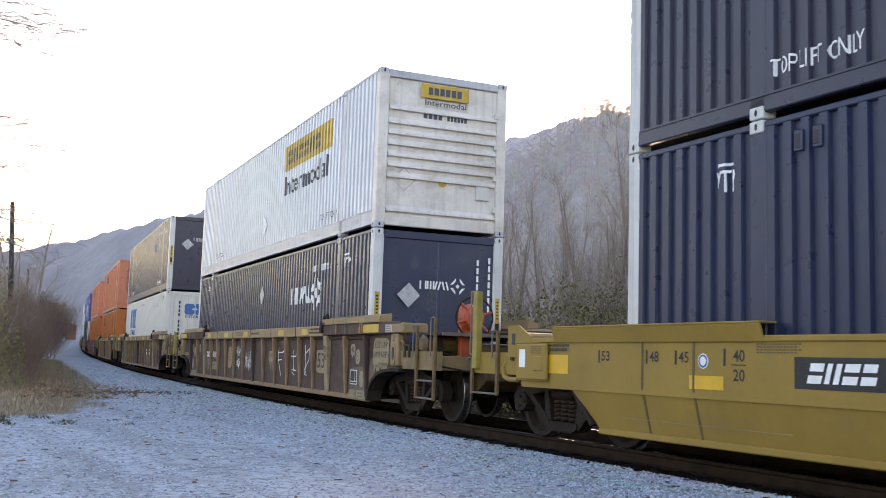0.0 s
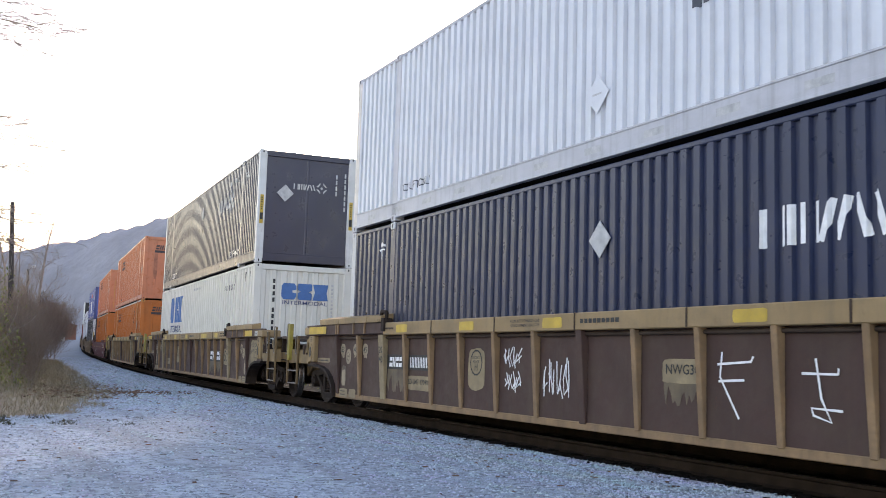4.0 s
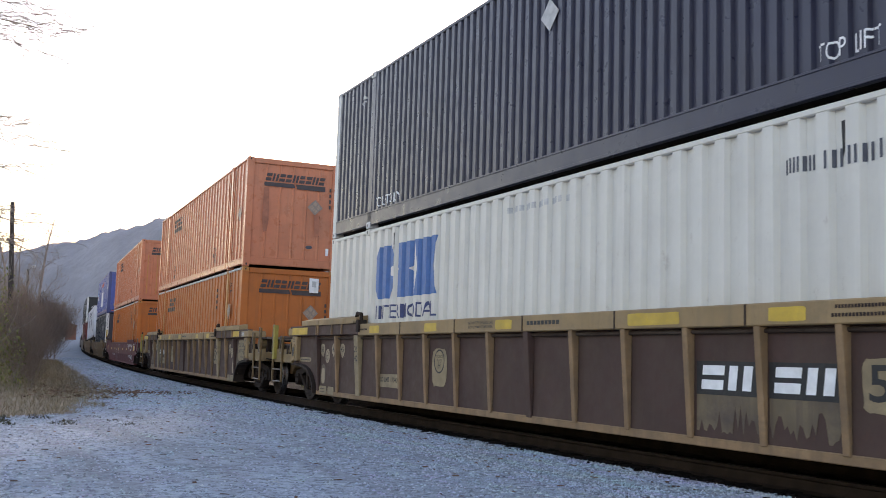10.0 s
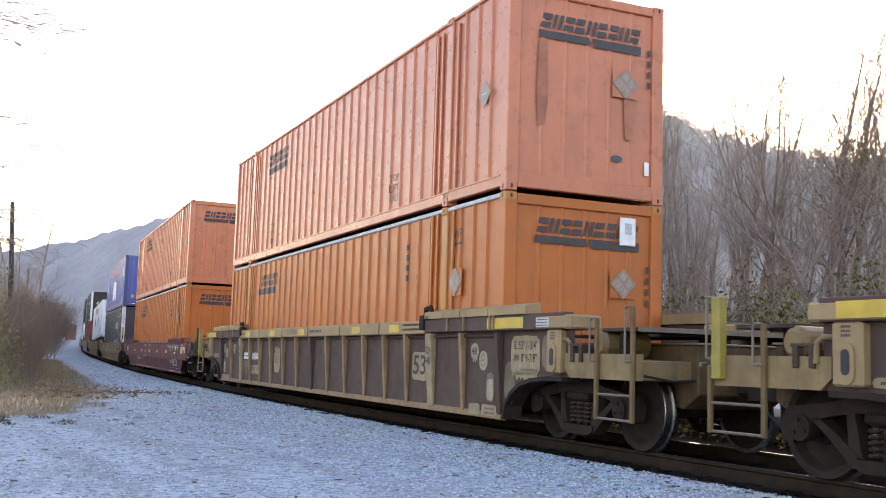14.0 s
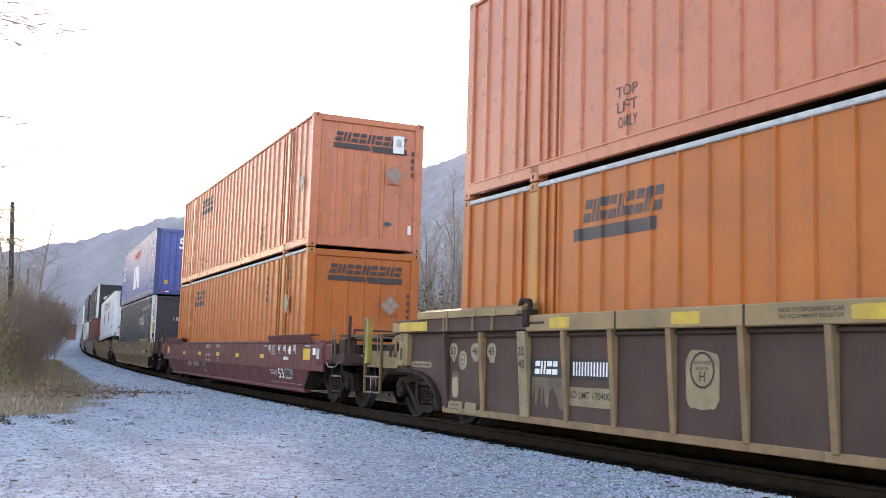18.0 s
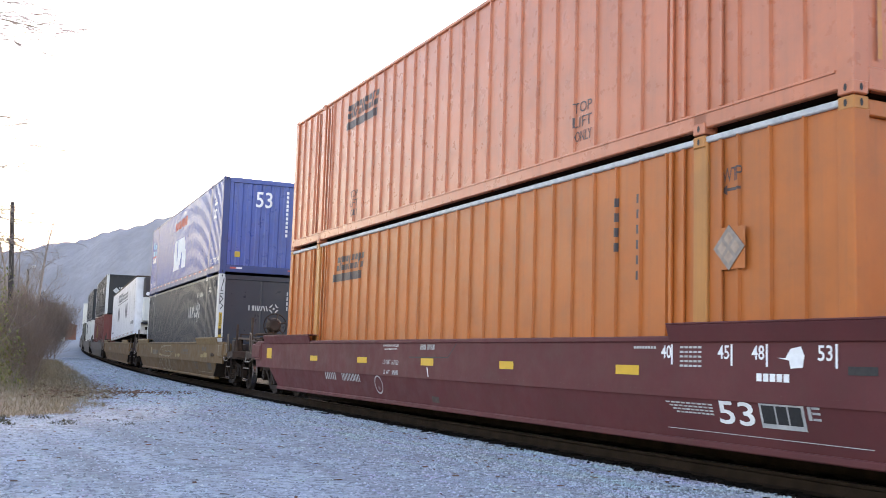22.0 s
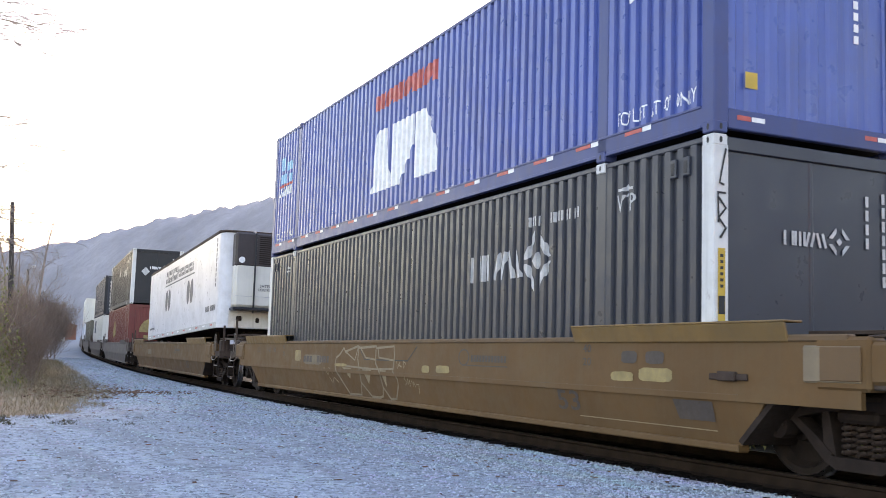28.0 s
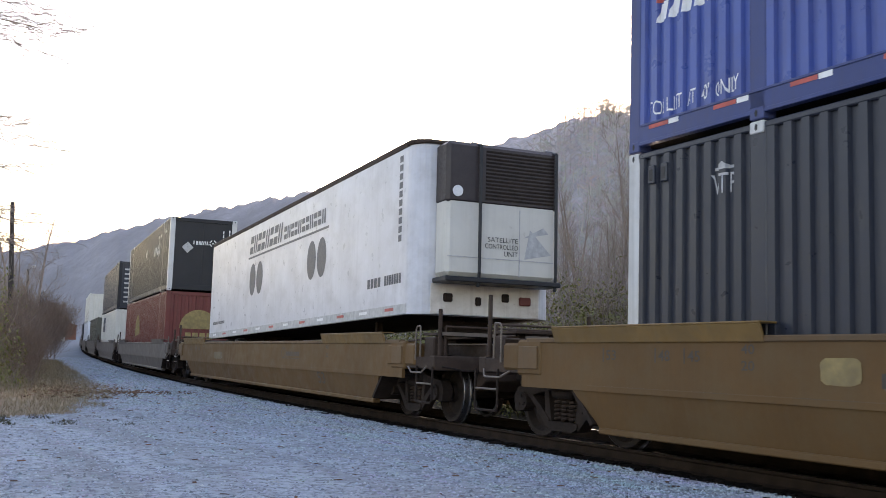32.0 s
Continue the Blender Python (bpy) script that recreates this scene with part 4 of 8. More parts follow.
def orange_marks(c, top, card=None):
    D = FADED_MARK
    z = 2.36 if top else 2.28
    for e in (-1, 1):
        for x in (5.62, 5.82, 6.40):
            part("post_rib", box(B(), e * x - 0.025, e * x + 0.025, -SIDE - 0.004, -SIDE + 0.03, 0.24, TALL - 0.08, 0.006), ORANGE_FLARE if top else ORANGE, c)
    on_side(c, "emblem_bars", poly_bm(*bold_row(-5.0 if not top else -4.65, -3.5 if not top else -3.05, z - 0.03, z + 0.24, 9, 0.06), rect(-5.2 if not top else -4.75, -3.6 if not top else -3.1, z - 0.24, z - 0.09)), D, "faded row of blocks over a bar")
    on_end(c, "emblem_bars", poly_bm(*bold_row(-0.80, 0.88, 2.37, 2.58, 9, 0.05)), D, "row of plain dark blocks")
    on_end(c, "emblem_bar", poly_bm([(-0.82, 2.22), (0.05, 2.22), (0.0, 2.33), (-0.82, 2.33)], [(0.10, 2.20), (0.90, 2.20), (0.90, 2.33), (0.05, 2.33)]), D)
    placard(c, 0.62, 1.73, 0.22, PLACARD, True, ORANGE_FLARE if top else ORANGE)
    for x, n in ((1.02, 4), (1.14, 6)):
        on_end(c, "number_bars", poly_bm(*[rect(x, x + 0.055, (2.3 if top else 2.0) - i * 0.16 - 0.1, (2.3 if top else 2.0) - i * 0.16) for i in range(n)]), D)
    if top:
        for i, w in enumerate(("TOP", "LIFT", "ONLY")):
            for x in (3.66, -4.36):
                lettered(c, w, x + 0.02 * i, x + 0.40, 0.72 - i * 0.18, 0.85 - i * 0.18, D)
        on_end(c, "emblem_oval", poly_bm([(0.5 + 0.10 * math.cos(a * 0.524), 0.62 + 0.05 * math.sin(a * 0.524)) for a in range(12)]), DARKBLUE_MARK)
        on_end(c, "reflector", poly_bm(rect(0.98, 1.06, 0.42, 0.62)), WHITE_MARK)
        placard(c, 7.36, 1.48, 0.20, PLACARD)
        if card:
            for y0 in (-0.96, -0.52, -0.08, 0.34):
                on_end(c, "yellowed_rib", poly_bm([(y0 - 0.025, 0.34), (y0 + 0.03, 0.34), (y0 + 0.025, 2.2), (y0 - 0.02, 2.2)]), RIB_YELLOW, "yellowed streak along a rib")
        else:
            for o in ([(-0.82, 2.18), (-0.68, 2.18), (-0.66, 1.3), (-0.70, 0.98), (-0.80, 0.95), (-0.84, 1.3)], [(0.60, 1.55), (0.76, 1.55), (0.78, 1.0), (0.74, 0.90), (0.64, 0.92)]):
                on_end(c, "soot_streak", poly_bm(o), mat_soot, "faint dark streak")
    else:
        lettered(c, "WTP", 6.40, 6.68, 2.38, 2.52, D)
        on_side(c, "lift_arrow", poly_bm(rect(6.44, 6.66, 2.29, 2.32), [(6.38, 2.305), (6.47, 2.25), (6.47, 2.36)]), D)
        placard(c, 6.54, 1.73, 0.22, PLACARD, False, ORANGE)
        for x, n in ((4.58, 4), (4.98, 6)):
            on_side(c, "number_bars", poly_bm(*[rect(x, x + 0.07, 2.46 - i * 0.17 - 0.1, 2.46 - i * 0.17) for i in range(n)]), D)



for c in (b_top,):
    BASE[c.name] = 0.32
for c in (a_top, c_top):
    BASE[c.name] = 0.30
BASE[f_top.name] = 0.28

# the yellow car's stack
for e in (-1, 1):
    x = -6.70 if e < 0 else 6.40
    lettered(a_low, "VTP", x, x + 0.30, 2.28, 2.50, WHITE_MARK)
    on_side(a_low, "lift_mark", poly_bm(rect(x + 0.02, x + 0.28, 2.54, 2.57)), WHITE_MARK)
emblem_side(a_top, GREY_MARK)
for x in (-5.93, 4.75):
    lettered(a_top, "TOP LIFT ONLY", x, x + 1.08, 0.37, 0.54, WHITE_MARK)
    lettered(c_top, "TOP LIFT ONLY", x + (0.1 if x < 0 else -0.08), x + 1.16, 0.36, 0.53, WHITE_MARK)
# navy and silver stack
emblem_side(b_low, WHITE_MARK)
emblem_end(b_low, WHITE_MARK)
warning_post(b_low)
GREY_BROWN = mat("faded grey-brown sign paint", (0.16, 0.13, 0.07), 0.55, vary=0.2, scale=6)
on_side(b_top, "yellow_sign", poly_bm(rect(1.66, 5.26, 1.96, 2.56)), YELLOW_MARK, "faded yellow sign panel")
on_side(b_top, "sign_blocks", poly_bm(*bold_row(1.95, 4.6, 2.10, 2.42, 6, 0.0)), GREY_BROWN)
lettered(b_top, "Intermodal", 1.76, 5.06, 1.38, 1.84, DARKBLUE_MARK)
lettered(b_top, "TOP LIFT ONLY", 4.66, 5.86, 0.47, 0.60, DARKBLUE_MARK)
lettered(b_top, "TOP LIFT ONLY", -5.86, -4.66, 0.47, 0.60, DARKBLUE_MARK)
placard(b_top, 0.05, 0.85, 0.24, SILVER)
for i in range(13):
    on_side(b_top, "rail_plate", poly_bm(rect(-7.3 + i * 1.18, -6.95 + i * 1.18, 0.15, 0.235)), GREY_MARK, flat=-SIDE - 0.004)
on_end(b_top, "yellow_sign", poly_bm(rect(-0.49, 0.49, 2.48, 2.74)), YELLOW_MARK, "yellow sign panel", at=HALF + 0.004)
on_end(b_top, "sign_blocks", poly_bm(*blocks(-0.34, 0.36, 2.54, 2.68, 6)), DARKBLUE_MARK, at=HALF + 0.008)
lettered(b_top, "Intermodal", -0.40, 0.44, 2.34, 2.45, DARKBLUE_MARK, True, at=HALF + 0.002)
on_end(b_top, "number_bars", poly_bm(*blocks(-0.4, 0.0, 2.10, 2.19, 4), *blocks(0.08, 0.5, 2.10, 2.19, 6)), DARKBLUE_MARK, at=HALF - 0.056)
on_end(b_top, "yellow_sticker", poly_bm([(0.02 + 0.09 * math.cos(a * 0.524), 0.93 + 0.09 * math.sin(a * 0.524)) for a in range(12)]), YELLOW_MARK, at=HALF - 0.05)
on_end(b_top, "data_plate", poly_bm(rect(0.36, 0.48, 0.84, 0.99)), GREY_MARK, at=HALF - 0.05)
part("document_box", box(B(), HALF - 0.06, HALF - 0.02, 0.70, 0.98, 0.66, 0.98, 0.01), WHITE_BOX, b_top)
on_end(b_top, "placard_frame", poly_bm(*stroke([(-0.97, 0.92), (-0.75, 0.70), (-0.53, 0.92), (-0.75, 1.14), (-0.97, 0.92)], 0.012)), GREY_MARK, "worn outline of a diamond placard", at=HALF - 0.05)
for z in (0.5, 1.1, 1.7, 2.3):
    part("door_hinge", box(B(), HALF - 0.05, HALF + 0.006, 1.05, 1.12, z - 0.05, z + 0.05, 0.006), WHITE_BOX, b_top)
# white and indigo stack
emblem_side(c_top, GREY_MARK, 0.14)
emblem_end(c_top, GREY_MARK, 0.12)
warning_post(c_top)
for o in heavy_three(-5.64, -3.16, 1.60, 2.52):
    on_side(c_low, "emblem_block", poly_bm(o), BLUE_MARK, "large blue emblem block")
lettered(c_low, "INTERMODAL", -5.60, -3.16, 1.25, 1.49, DEEP_BLUE)
on_side(c_low, "number_bars", poly_bm(*blocks(4.25, 4.62, 2.34, 2.48, 8, 0, 0.5), *blocks(4.75, 5.68, 2.32, 2.48, 14, 0, 0.55)), DARKBLUE_MARK)
on_side(c_low, "faded_words", poly_bm(*blocks(-0.9, 0.62, 2.58, 2.66, 14, 0, 0.3)), GREY_MARK)
for o in heavy_three(-0.57, 0.68, 2.0, 2.42):
    on_end(c_low, "emblem_block", poly_bm(o), BLUE_MARK, "blue emblem block")
lettered(c_low, "INTERMODAL", -0.53, 0.67, 1.87, 1.97, DEEP_BLUE, True)
on_end(c_low, "number_bars", poly_bm(*[rect(-0.80, -0.74, 2.40 - i * 0.16, 2.51 - i * 0.16) for i in range(4)], *[rect(-0.80, -0.74, 1.66 - i * 0.16, 1.77 - i * 0.16) for i in range(6)]), BLACK_MARK)
on_end(c_low, "warning_words", poly_bm(*[rect(0.76, 0.82, 2.38 - i * 0.1, 2.44 - i * 0.1) for i in range(12)]), GREY_MARK)
for x in (4.9, 5.75, 6.5, 7.0, 7.4, -5.4, -4.9):
    on_side(c_low, "scuff_streak", poly_bm([(x, 2.72), (x + 0.05, 2.72), (x + 0.035, 2.45 + 0.1 * math.sin(x * 9)), (x + 0.015, 2.40)]), BLACK_MARK)
# two orange stacks
orange_marks(d_low, False)
orange_marks(d_top, True)
orange_marks(e_low, False)
orange_marks(e_top, True, True)
for c, z in ((d_low, 2.48), (e_top, 2.42)):
    part("paper_card", box(B(), HALF - 0.02, HALF + 0.012, 0.56, 0.82, z - 0.2, z + 0.2, 0.006), WHITE_MARK, c, "white card over the emblem")
    on_end(c, "card_print", poly_bm(rect(0.63, 0.75, z - 0.04, z + 0.12)), GREY_MARK, at=HALF + 0.016)
# vents near the roof
for c, xs in ((a_low, (-5.58, -5.36)), (f_low, (-7.66, -7.45, 7.45, 7.66))):
    for x in xs:
        v_ = part("vent_cover", box(B(), x - 0.05, x + 0.05, -SIDE - 0.022, -SIDE + 0.02, 2.52, 2.72, 0.01), NAVY if c is a_low else SLATE, c)
        part("vent_slot", box(B(), x - 0.03, x + 0.03, -SIDE - 0.026, -SIDE - 0.018, 2.55, 2.68, 0.004), BLACK_MARK, v_)
# slate and blue stack
ZB, ZR = 3.94 - HIGH, 3.53 - HIGH
SPRAY = mat("greyish cream spray paint", (0.200, 0.150, 0.090), 0.6, vary=0.2, grime=0.35, grime_color=(0.15, 0.115, 0.07), scale=5)
emblem_side(f_low, GREY_MARK, placard_m=None)
emblem_end(f_low, GREY_MARK, card=False)
warning_post(f_low)
on_end(f_low, "graffiti", poly_bm(*stroke([(-1.15, 2.75), (-1.23, 2.4), (-1.17, 2.38)], 0.012), *stroke([(-1.24, 2.25), (-1.15, 2.15), (-1.24, 2.05), (-1.15, 1.95), (-1.22, 1.85)], 0.014), *stroke([(-1.15, 2.3), (-1.25, 2.3), (-1.24, 2.0)], 0.012)), BLACK_MARK, "black scrawled graffiti", at=HALF + 0.006)
for a0, k in ((-1.50, 0), (-0.50, 1), (0.52, 2)):
    z0, z1, w = ZB, ZB + 1.12, 0.92
    o = {0: [(a0, z0), (a0 + w, z0), (a0 + 0.72, z1), (a0 + 0.24, z1)], 1: [(a0, z0), (a0 + 0.34, z0), (a0 + w, z0 + 0.6), (a0 + w, z1), (a0, z1)], 2: [(a0, z0), (a0 + w, z0), (a0 + w, z0 + 0.34), (a0 + 0.42, z1), (a0, z1)]}[k]
    on_side(f_top, "emblem_block", poly_bm(o), WHITE_MARK, "large white emblem block")
on_side(f_top, "emblem_stripes", poly_bm(*[[(-1.45 + i * 0.28, 2.16), (-1.45 + i * 0.28 + 0.24, 2.16), (-1.45 + i * 0.28 + 0.30, 2.50 - 0.02 * (10 - i) * 0.3), (-1.40 + i * 0.28, 2.50 - 0.02 * (10 - i) * 0.3)] for i in range(10)]), RED_MARK, "red emblem stripe")
lettered(f_top, "TOP LIFT AT 40' ONLY", 6.38, 7.80, 0.36, 0.52, WHITE_MARK)
lettered(f_top, "TOP LIFT AT 40' ONLY", -7.75, -6.35, 0.36, 0.52, WHITE_MARK)
lettered(f_top, "53", 6.55, 7.1, 1.75, 2.25, WHITE_MARK)
on_side(f_top, "emblem_tiles", poly_bm(rect(-7.6, -7.2, 2.0, 2.3), rect(-7.15, -6.6, 1.95, 2.15), rect(-7.6, -7.05, 1.68, 1.9), rect(-6.95, -6.6, 1.66, 1.86)), mat("pale blue paint", (0.22, 0.45, 0.62), 0.5), "pale blue emblem tiles")
on_side(f_top, "emblem_bar", poly_bm(*blocks(-7.62, -6.60, 1.38, 1.58, 5, 0.05, 0.2)), WHITE_MARK)
on_side(f_top, "emblem_band", poly_bm(rect(-7.62, -6.55, 1.60, 1.655)), RED_MARK)
for i in range(15):
    x = -7.30 + i * 1.02
    on_side(f_top, "reflector", poly_bm(rect(x - 0.42, x - 0.10, ZR - 0.02, ZR + 0.025)), RED_MARK, flat=-SIDE - 0.005)
    on_side(f_top, "reflector", poly_bm(rect(x - 0.09, x + 0.07, ZR - 0.025, ZR + 0.03)), WHITE_MARK, flat=-SIDE - 0.005)
lettered(f_top, "53", -0.32, 0.18, 2.04, 2.52, WHITE_MARK, True)
on_end(f_top, "data_plate", poly_bm(rect(-0.88, -0.72, 0.50, 0.67)), YELLOW_MARK)
on_end(f_top, "number_bars", poly_bm(*[rect(0.62, 0.69, 2.50 - i * 0.13, 2.59 - i * 0.13) for i in range(11)]), WHITE_MARK)
for y in (-1.0, 0.75):
    on_end(f_top, "reflector", poly_bm(rect(y, y + 0.18, 0.15, 0.2)), RED_MARK, at=HALF - 0.006)
    on_end(f_top, "reflector", poly_bm(rect(y + 0.19, y + 0.36, 0.15, 0.2)), WHITE_MARK, at=HALF - 0.006)
# the stacks behind
emblem_end(h_top, WHITE_MARK)
emblem_side(h_top, GREY_MARK)
on_side(h_low, "emblem_crescent", poly_bm([(-2.2 + 1.0 * math.cos(a * 0.3), 1.3 + 0.9 * math.sin(a * 0.3)) for a in range(12)]), WORN_YELLOW, "worn yellow curved emblem")
on_end(h_low, "emblem_arch", poly_bm([(0.75 * math.cos(a * 0.262), 1.45 + 0.75 * math.sin(a * 0.262)) for a in range(13)], *blocks(-0.5, 0.6, 1.05, 1.3, 4)), WORN_YELLOW, "worn yellow arched emblem")
for o in heavy_three(-5.6, -3.1, 1.6, 2.6):
    on_side(i_low, "emblem_block", poly_bm(o), DARKBLUE_MARK)
for o in heavy_three(-0.57, 0.68, 2.0, 2.42):
    on_end(i_low, "emblem_block", poly_bm(o), DARKBLUE_MARK)
for i in range(8):
    on_end(i_top, "end_stripe", poly_bm(rect(-0.95, 0.95, 0.4 + i * 0.28, 0.5 + i * 0.28)), GREY_MARK)


# ---------------------------------------------------------------- markings on the cars
PALE_PATCH = mat("chalky cream patch paint", (0.30, 0.235, 0.155), 0.65, vary=0.2, grime=0.55, grime_color=(0.17, 0.125, 0.085), scale=7)
GHOST = mat("dark overpainted patch", (0.052, 0.038, 0.030), 0.65, vary=0.2, grime=0.4, grime_color=(0.08, 0.055, 0.038), scale=6)
CREAM_CAR = mat("dusty cream corner paint", (0.17, 0.125, 0.075), 0.6, vary=0.15, grime=0.4, grime_color=(0.11, 0.08, 0.05), scale=4)


def flat_on(car, name, b, m, y=-1.392, label=""):
    many = apart(car, name, b)
    if many:
        return [flat_on(car, SINGLE[name], c, m, y, label) for c in many]
    for v in b.verts:
        v.co.y = y
    return part(name, b, m, car, label)


def drips(x0, x1, top, low, seed):
    """A wash of dust with a straight top and a ragged, run-down lower edge."""
    r = random.Random(seed)
    n = max(6, int((x1 - x0) / 0.035))
    edge = [(x0 + (x1 - x0) * i / n, low + (top - low) * (r.random() ** 1.6 * 0.75)) for i in range(n + 1)]
    return [(x1, top), (x0, top)] + edge


def blot(x0, x1, z0, z1, seed, square=0.5):
    """A ragged patch, as of paint kept clean round a stencil, with drips."""
    r = random.Random(seed)
    cx, cz, a, c = (x0 + x1) / 2, (z0 + z1) / 2, (x1 - x0) / 2, (z1 - z0) / 2
    return [(cx + a * math.copysign(abs(math.cos(t)) ** square, math.cos(t)) * r.uniform(0.97, 1.04), cz + c * math.copysign(abs(math.sin(t)) ** square, math.sin(t)) * r.uniform(0.96, 1.06)) for t in [i * math.pi / 14 for i in range(28)]]


def capsule(x, z0, z1, r):
    """An upright slot's outline."""
    return [(x + r * math.cos(a), (z1 - r if i < 7 else z0 + r) + r * math.sin(a)) for i, a in enumerate([j * math.pi / 6 for j in range(7)] + [math.pi + j * math.pi / 6 for j in range(7)])]


def stencil(car, words, x0, x1, z0, z1, patch=True, y=-1.392, m=BLACK_MARK, seed=1):
    if patch:
        g = 0.05
        flat_on(car, "stencil_patch", poly_bm(blot(x0 - g * 1.3, x1 + g * 1.3, z0 - g * 1.8, z1 + g, seed, 0.3)), CREAM_MARK, y, "cream patch with drips")
    flat_on(car, "lettering", text_bm(words, x0, x1, z0, z1), m, y - 0.004)


def bars(car, x0, x1, z0, z1, n, m=BLACK_MARK, y=-1.396):
    flat_on(car, "number_bars", poly_bm(*blocks(x0, x1, z0, z1, n)), m, y)


for k in "BCD":
    car = cars[k]
    q = {"B": 1, "C": 2, "D": 3}[k] * 50
    stencil(car, "53", 5.30, 5.78, 0.72, 1.02, seed=q)
    for e in (-1, 1):
        x = 6.03 * e
        for words, z in (("20", 1.04), ("40", 0.88)):
            o = flat_on(car, "lettering", text_bm(words, x - 0.075, x + 0.075, z, z + 0.11), BLACK_MARK)
            for v in o.data.vertices:
                v.co.y = -1.4245 - 0.0698 * (v.co.z - 0.27)
        for w, x, k_ in (("48", 7.45, 2),) if e > 0 else (("45", -6.95, 1), ("48", -7.42, 2), ("53", -8.08, 3)):
            flat_on(car, "stencil_patch", poly_bm(blot(x - 0.125, x + 0.125, 0.985, 1.20, q + k_, 0.85), drips(x - 0.05, x + 0.09, 1.02, 0.93, q + k_ + 30)), PALE_PATCH, -1.392, "cream patch with drips")
            flat_on(car, "lettering", text_bm(w, x - 0.075, x + 0.075, 1.04, 1.145), BLACK_MARK, -1.396)
        flat_on(car, "yellow_panel", poly_bm(rect(*((8.0, 9.0) if e > 0 else (-9.78, -8.76)), 1.385, 1.525)), YELLOW_MARK, -1.506 if e < 0 else -1.494, "yellow reflective panel")
        o = 7.72 * e if e > 0 else -7.785
        flat_on(car, "stencil_patch", poly_bm(blot(o - 0.125, o + 0.125, 0.83, 1.10, q + 5 + e, 0.9)), PALE_PATCH, -1.3905)
        flat_on(car, "plate_oval", poly_bm(*stroke([(o + 0.065 * math.cos(a * 0.45), 0.97 + 0.075 * math.sin(a * 0.45)) for a in range(15)], 0.007)), WASH, -1.395)
        bars(car, o - 0.04, o + 0.04, 0.955, 0.985, 3, WASH, -1.395)
        o = 7.94 if e > 0 else -8.00
        flat_on(car, "stencil_patch", poly_bm(blot(o - 0.12, o + 0.12, 0.42, 0.80, q + 40 + e, 0.6)), WASH, -1.390)
        flat_on(car, "white_notice", poly_bm(blot(o - 0.095, o + 0.095, 0.44, 0.72, q + 44, 0.4)), PALE_PATCH, -1.394, "pale worn notice")
        flat_on(car, "stencil_patch", poly_bm(blot(e * 7.95 - 0.23, e * 7.95 + 0.21, 0.23, 0.38, q + 41 + e, 0.35)), CREAM_MARK, -1.405)
        flat_on(car, "stencil_patch", poly_bm(blot(e * 7.50 - 0.17, e * 7.50 + 0.17, 0.23, 0.38, q + 43 + e, 0.35)), CREAM_MARK, -1.405)
        for z in (0.33, 0.27):
            bars(car, e * 7.97 - 0.15, e * 7.97 + 0.13, z - 0.009, z + 0.009, 9, GHOST, -1.408)
        if e > 0:
            flat_on(car, "white_notice", poly_bm(rect(9.34, 9.64, 1.39, 1.50)), GREY_MARK, -1.504)
            flat_on(car, "notice_bars", poly_bm(*[rect(9.36, 9.62, 1.405 + i * 0.034, 1.416 + i * 0.034) for i in range(3)]), DARKBLUE_MARK, -1.507)
            flat_on(car, "stencil_patch", poly_bm(blot(8.52, 9.26, 0.80, 1.29, q + 7, 0.35), drips(8.56, 9.2, 0.84, 0.72, q + 8)), CREAM_MARK, -1.392, "cream panel with black sizes")
            flat_on(car, "lettering", text_bm("IL 53' 1-3/4\"", 8.60, 9.20, 1.12, 1.23), BLACK_MARK, -1.396)
            flat_on(car, "lettering", text_bm("IW 8' 9-7/8\"", 8.60, 9.18, 0.96, 1.07), BLACK_MARK, -1.396)
            bars(car, 8.78, 9.2, 0.85, 0.88, 14, WASH, -1.396)
            flat_on(car, "stencil_patch", poly_bm(blot(8.34, 8.62, 0.42, 0.95, q + 61, 0.7)), WASH, -1.389)
            flat_on(car, "stencil_patch", poly_bm(blot(9.3, 9.8, 0.86, 1.32, q + 62, 0.6)), WASH, -1.389)
        else:
            flat_on(car, "stencil_patch", poly_bm(blot(-9.52, -8.80, 0.835, 0.925, q + 63, 0.3)), CREAM_MARK, -1.392)
            bars(car, -9.45, -8.86, 0.865, 0.89, 22, GHOST, -1.396)
        part("slot_frame", slab(B(), capsule(e * 9.705, 0.85, 1.20, 0.085), -1.496, -1.47), CHORD_PAINT, car)
        part("lift_slot", slab(B(), capsule(e * 9.705, 0.93, 1.14, 0.043), -1.500, -1.48), BLACK_MARK, car)
        for i in range(3):
            bars(car, e * 9.705 - 0.05, e * 9.705 + 0.05, 1.24 + i * 0.035, 1.26 + i * 0.035, 4, GHOST, -1.484)
    for x in (-5.33, -3.05, -0.77, 2.2, 2.62, 4.3) if k == "C" else (-5.33, -3.05, -0.77, 2.62, 4.46):
        flat_on(car, "yellow_panel", poly_bm(blot(x, x + 0.44, 1.375, 1.50, q + int(x * 7), 0.2)), YELLOW_MARK, -1.504, "worn yellow marking on the chord")
    for x in (-4.0, -2.01, -0.06, 1.95, 4.0):
        part("chord_joint", box(B(), x - 0.012, x + 0.012, -1.506, -1.49, 1.345, 1.54), DUSTY, car)
    for x0, x1, z in ((5.02, 5.82, 1.40), (5.06, 5.8, 1.47), (-5.8, -5.45, 1.43)):
        bars(car, x0, x1, z, z + 0.03, 22, DUSTY, -1.504)
    bars(car, 0.06, 0.84, 1.42, 1.47, 9, BLACK_MARK, -1.504)
    stencil(car, "LD LMT 170400", -5.02, -4.22, 0.56, 0.64, seed=q + 9)
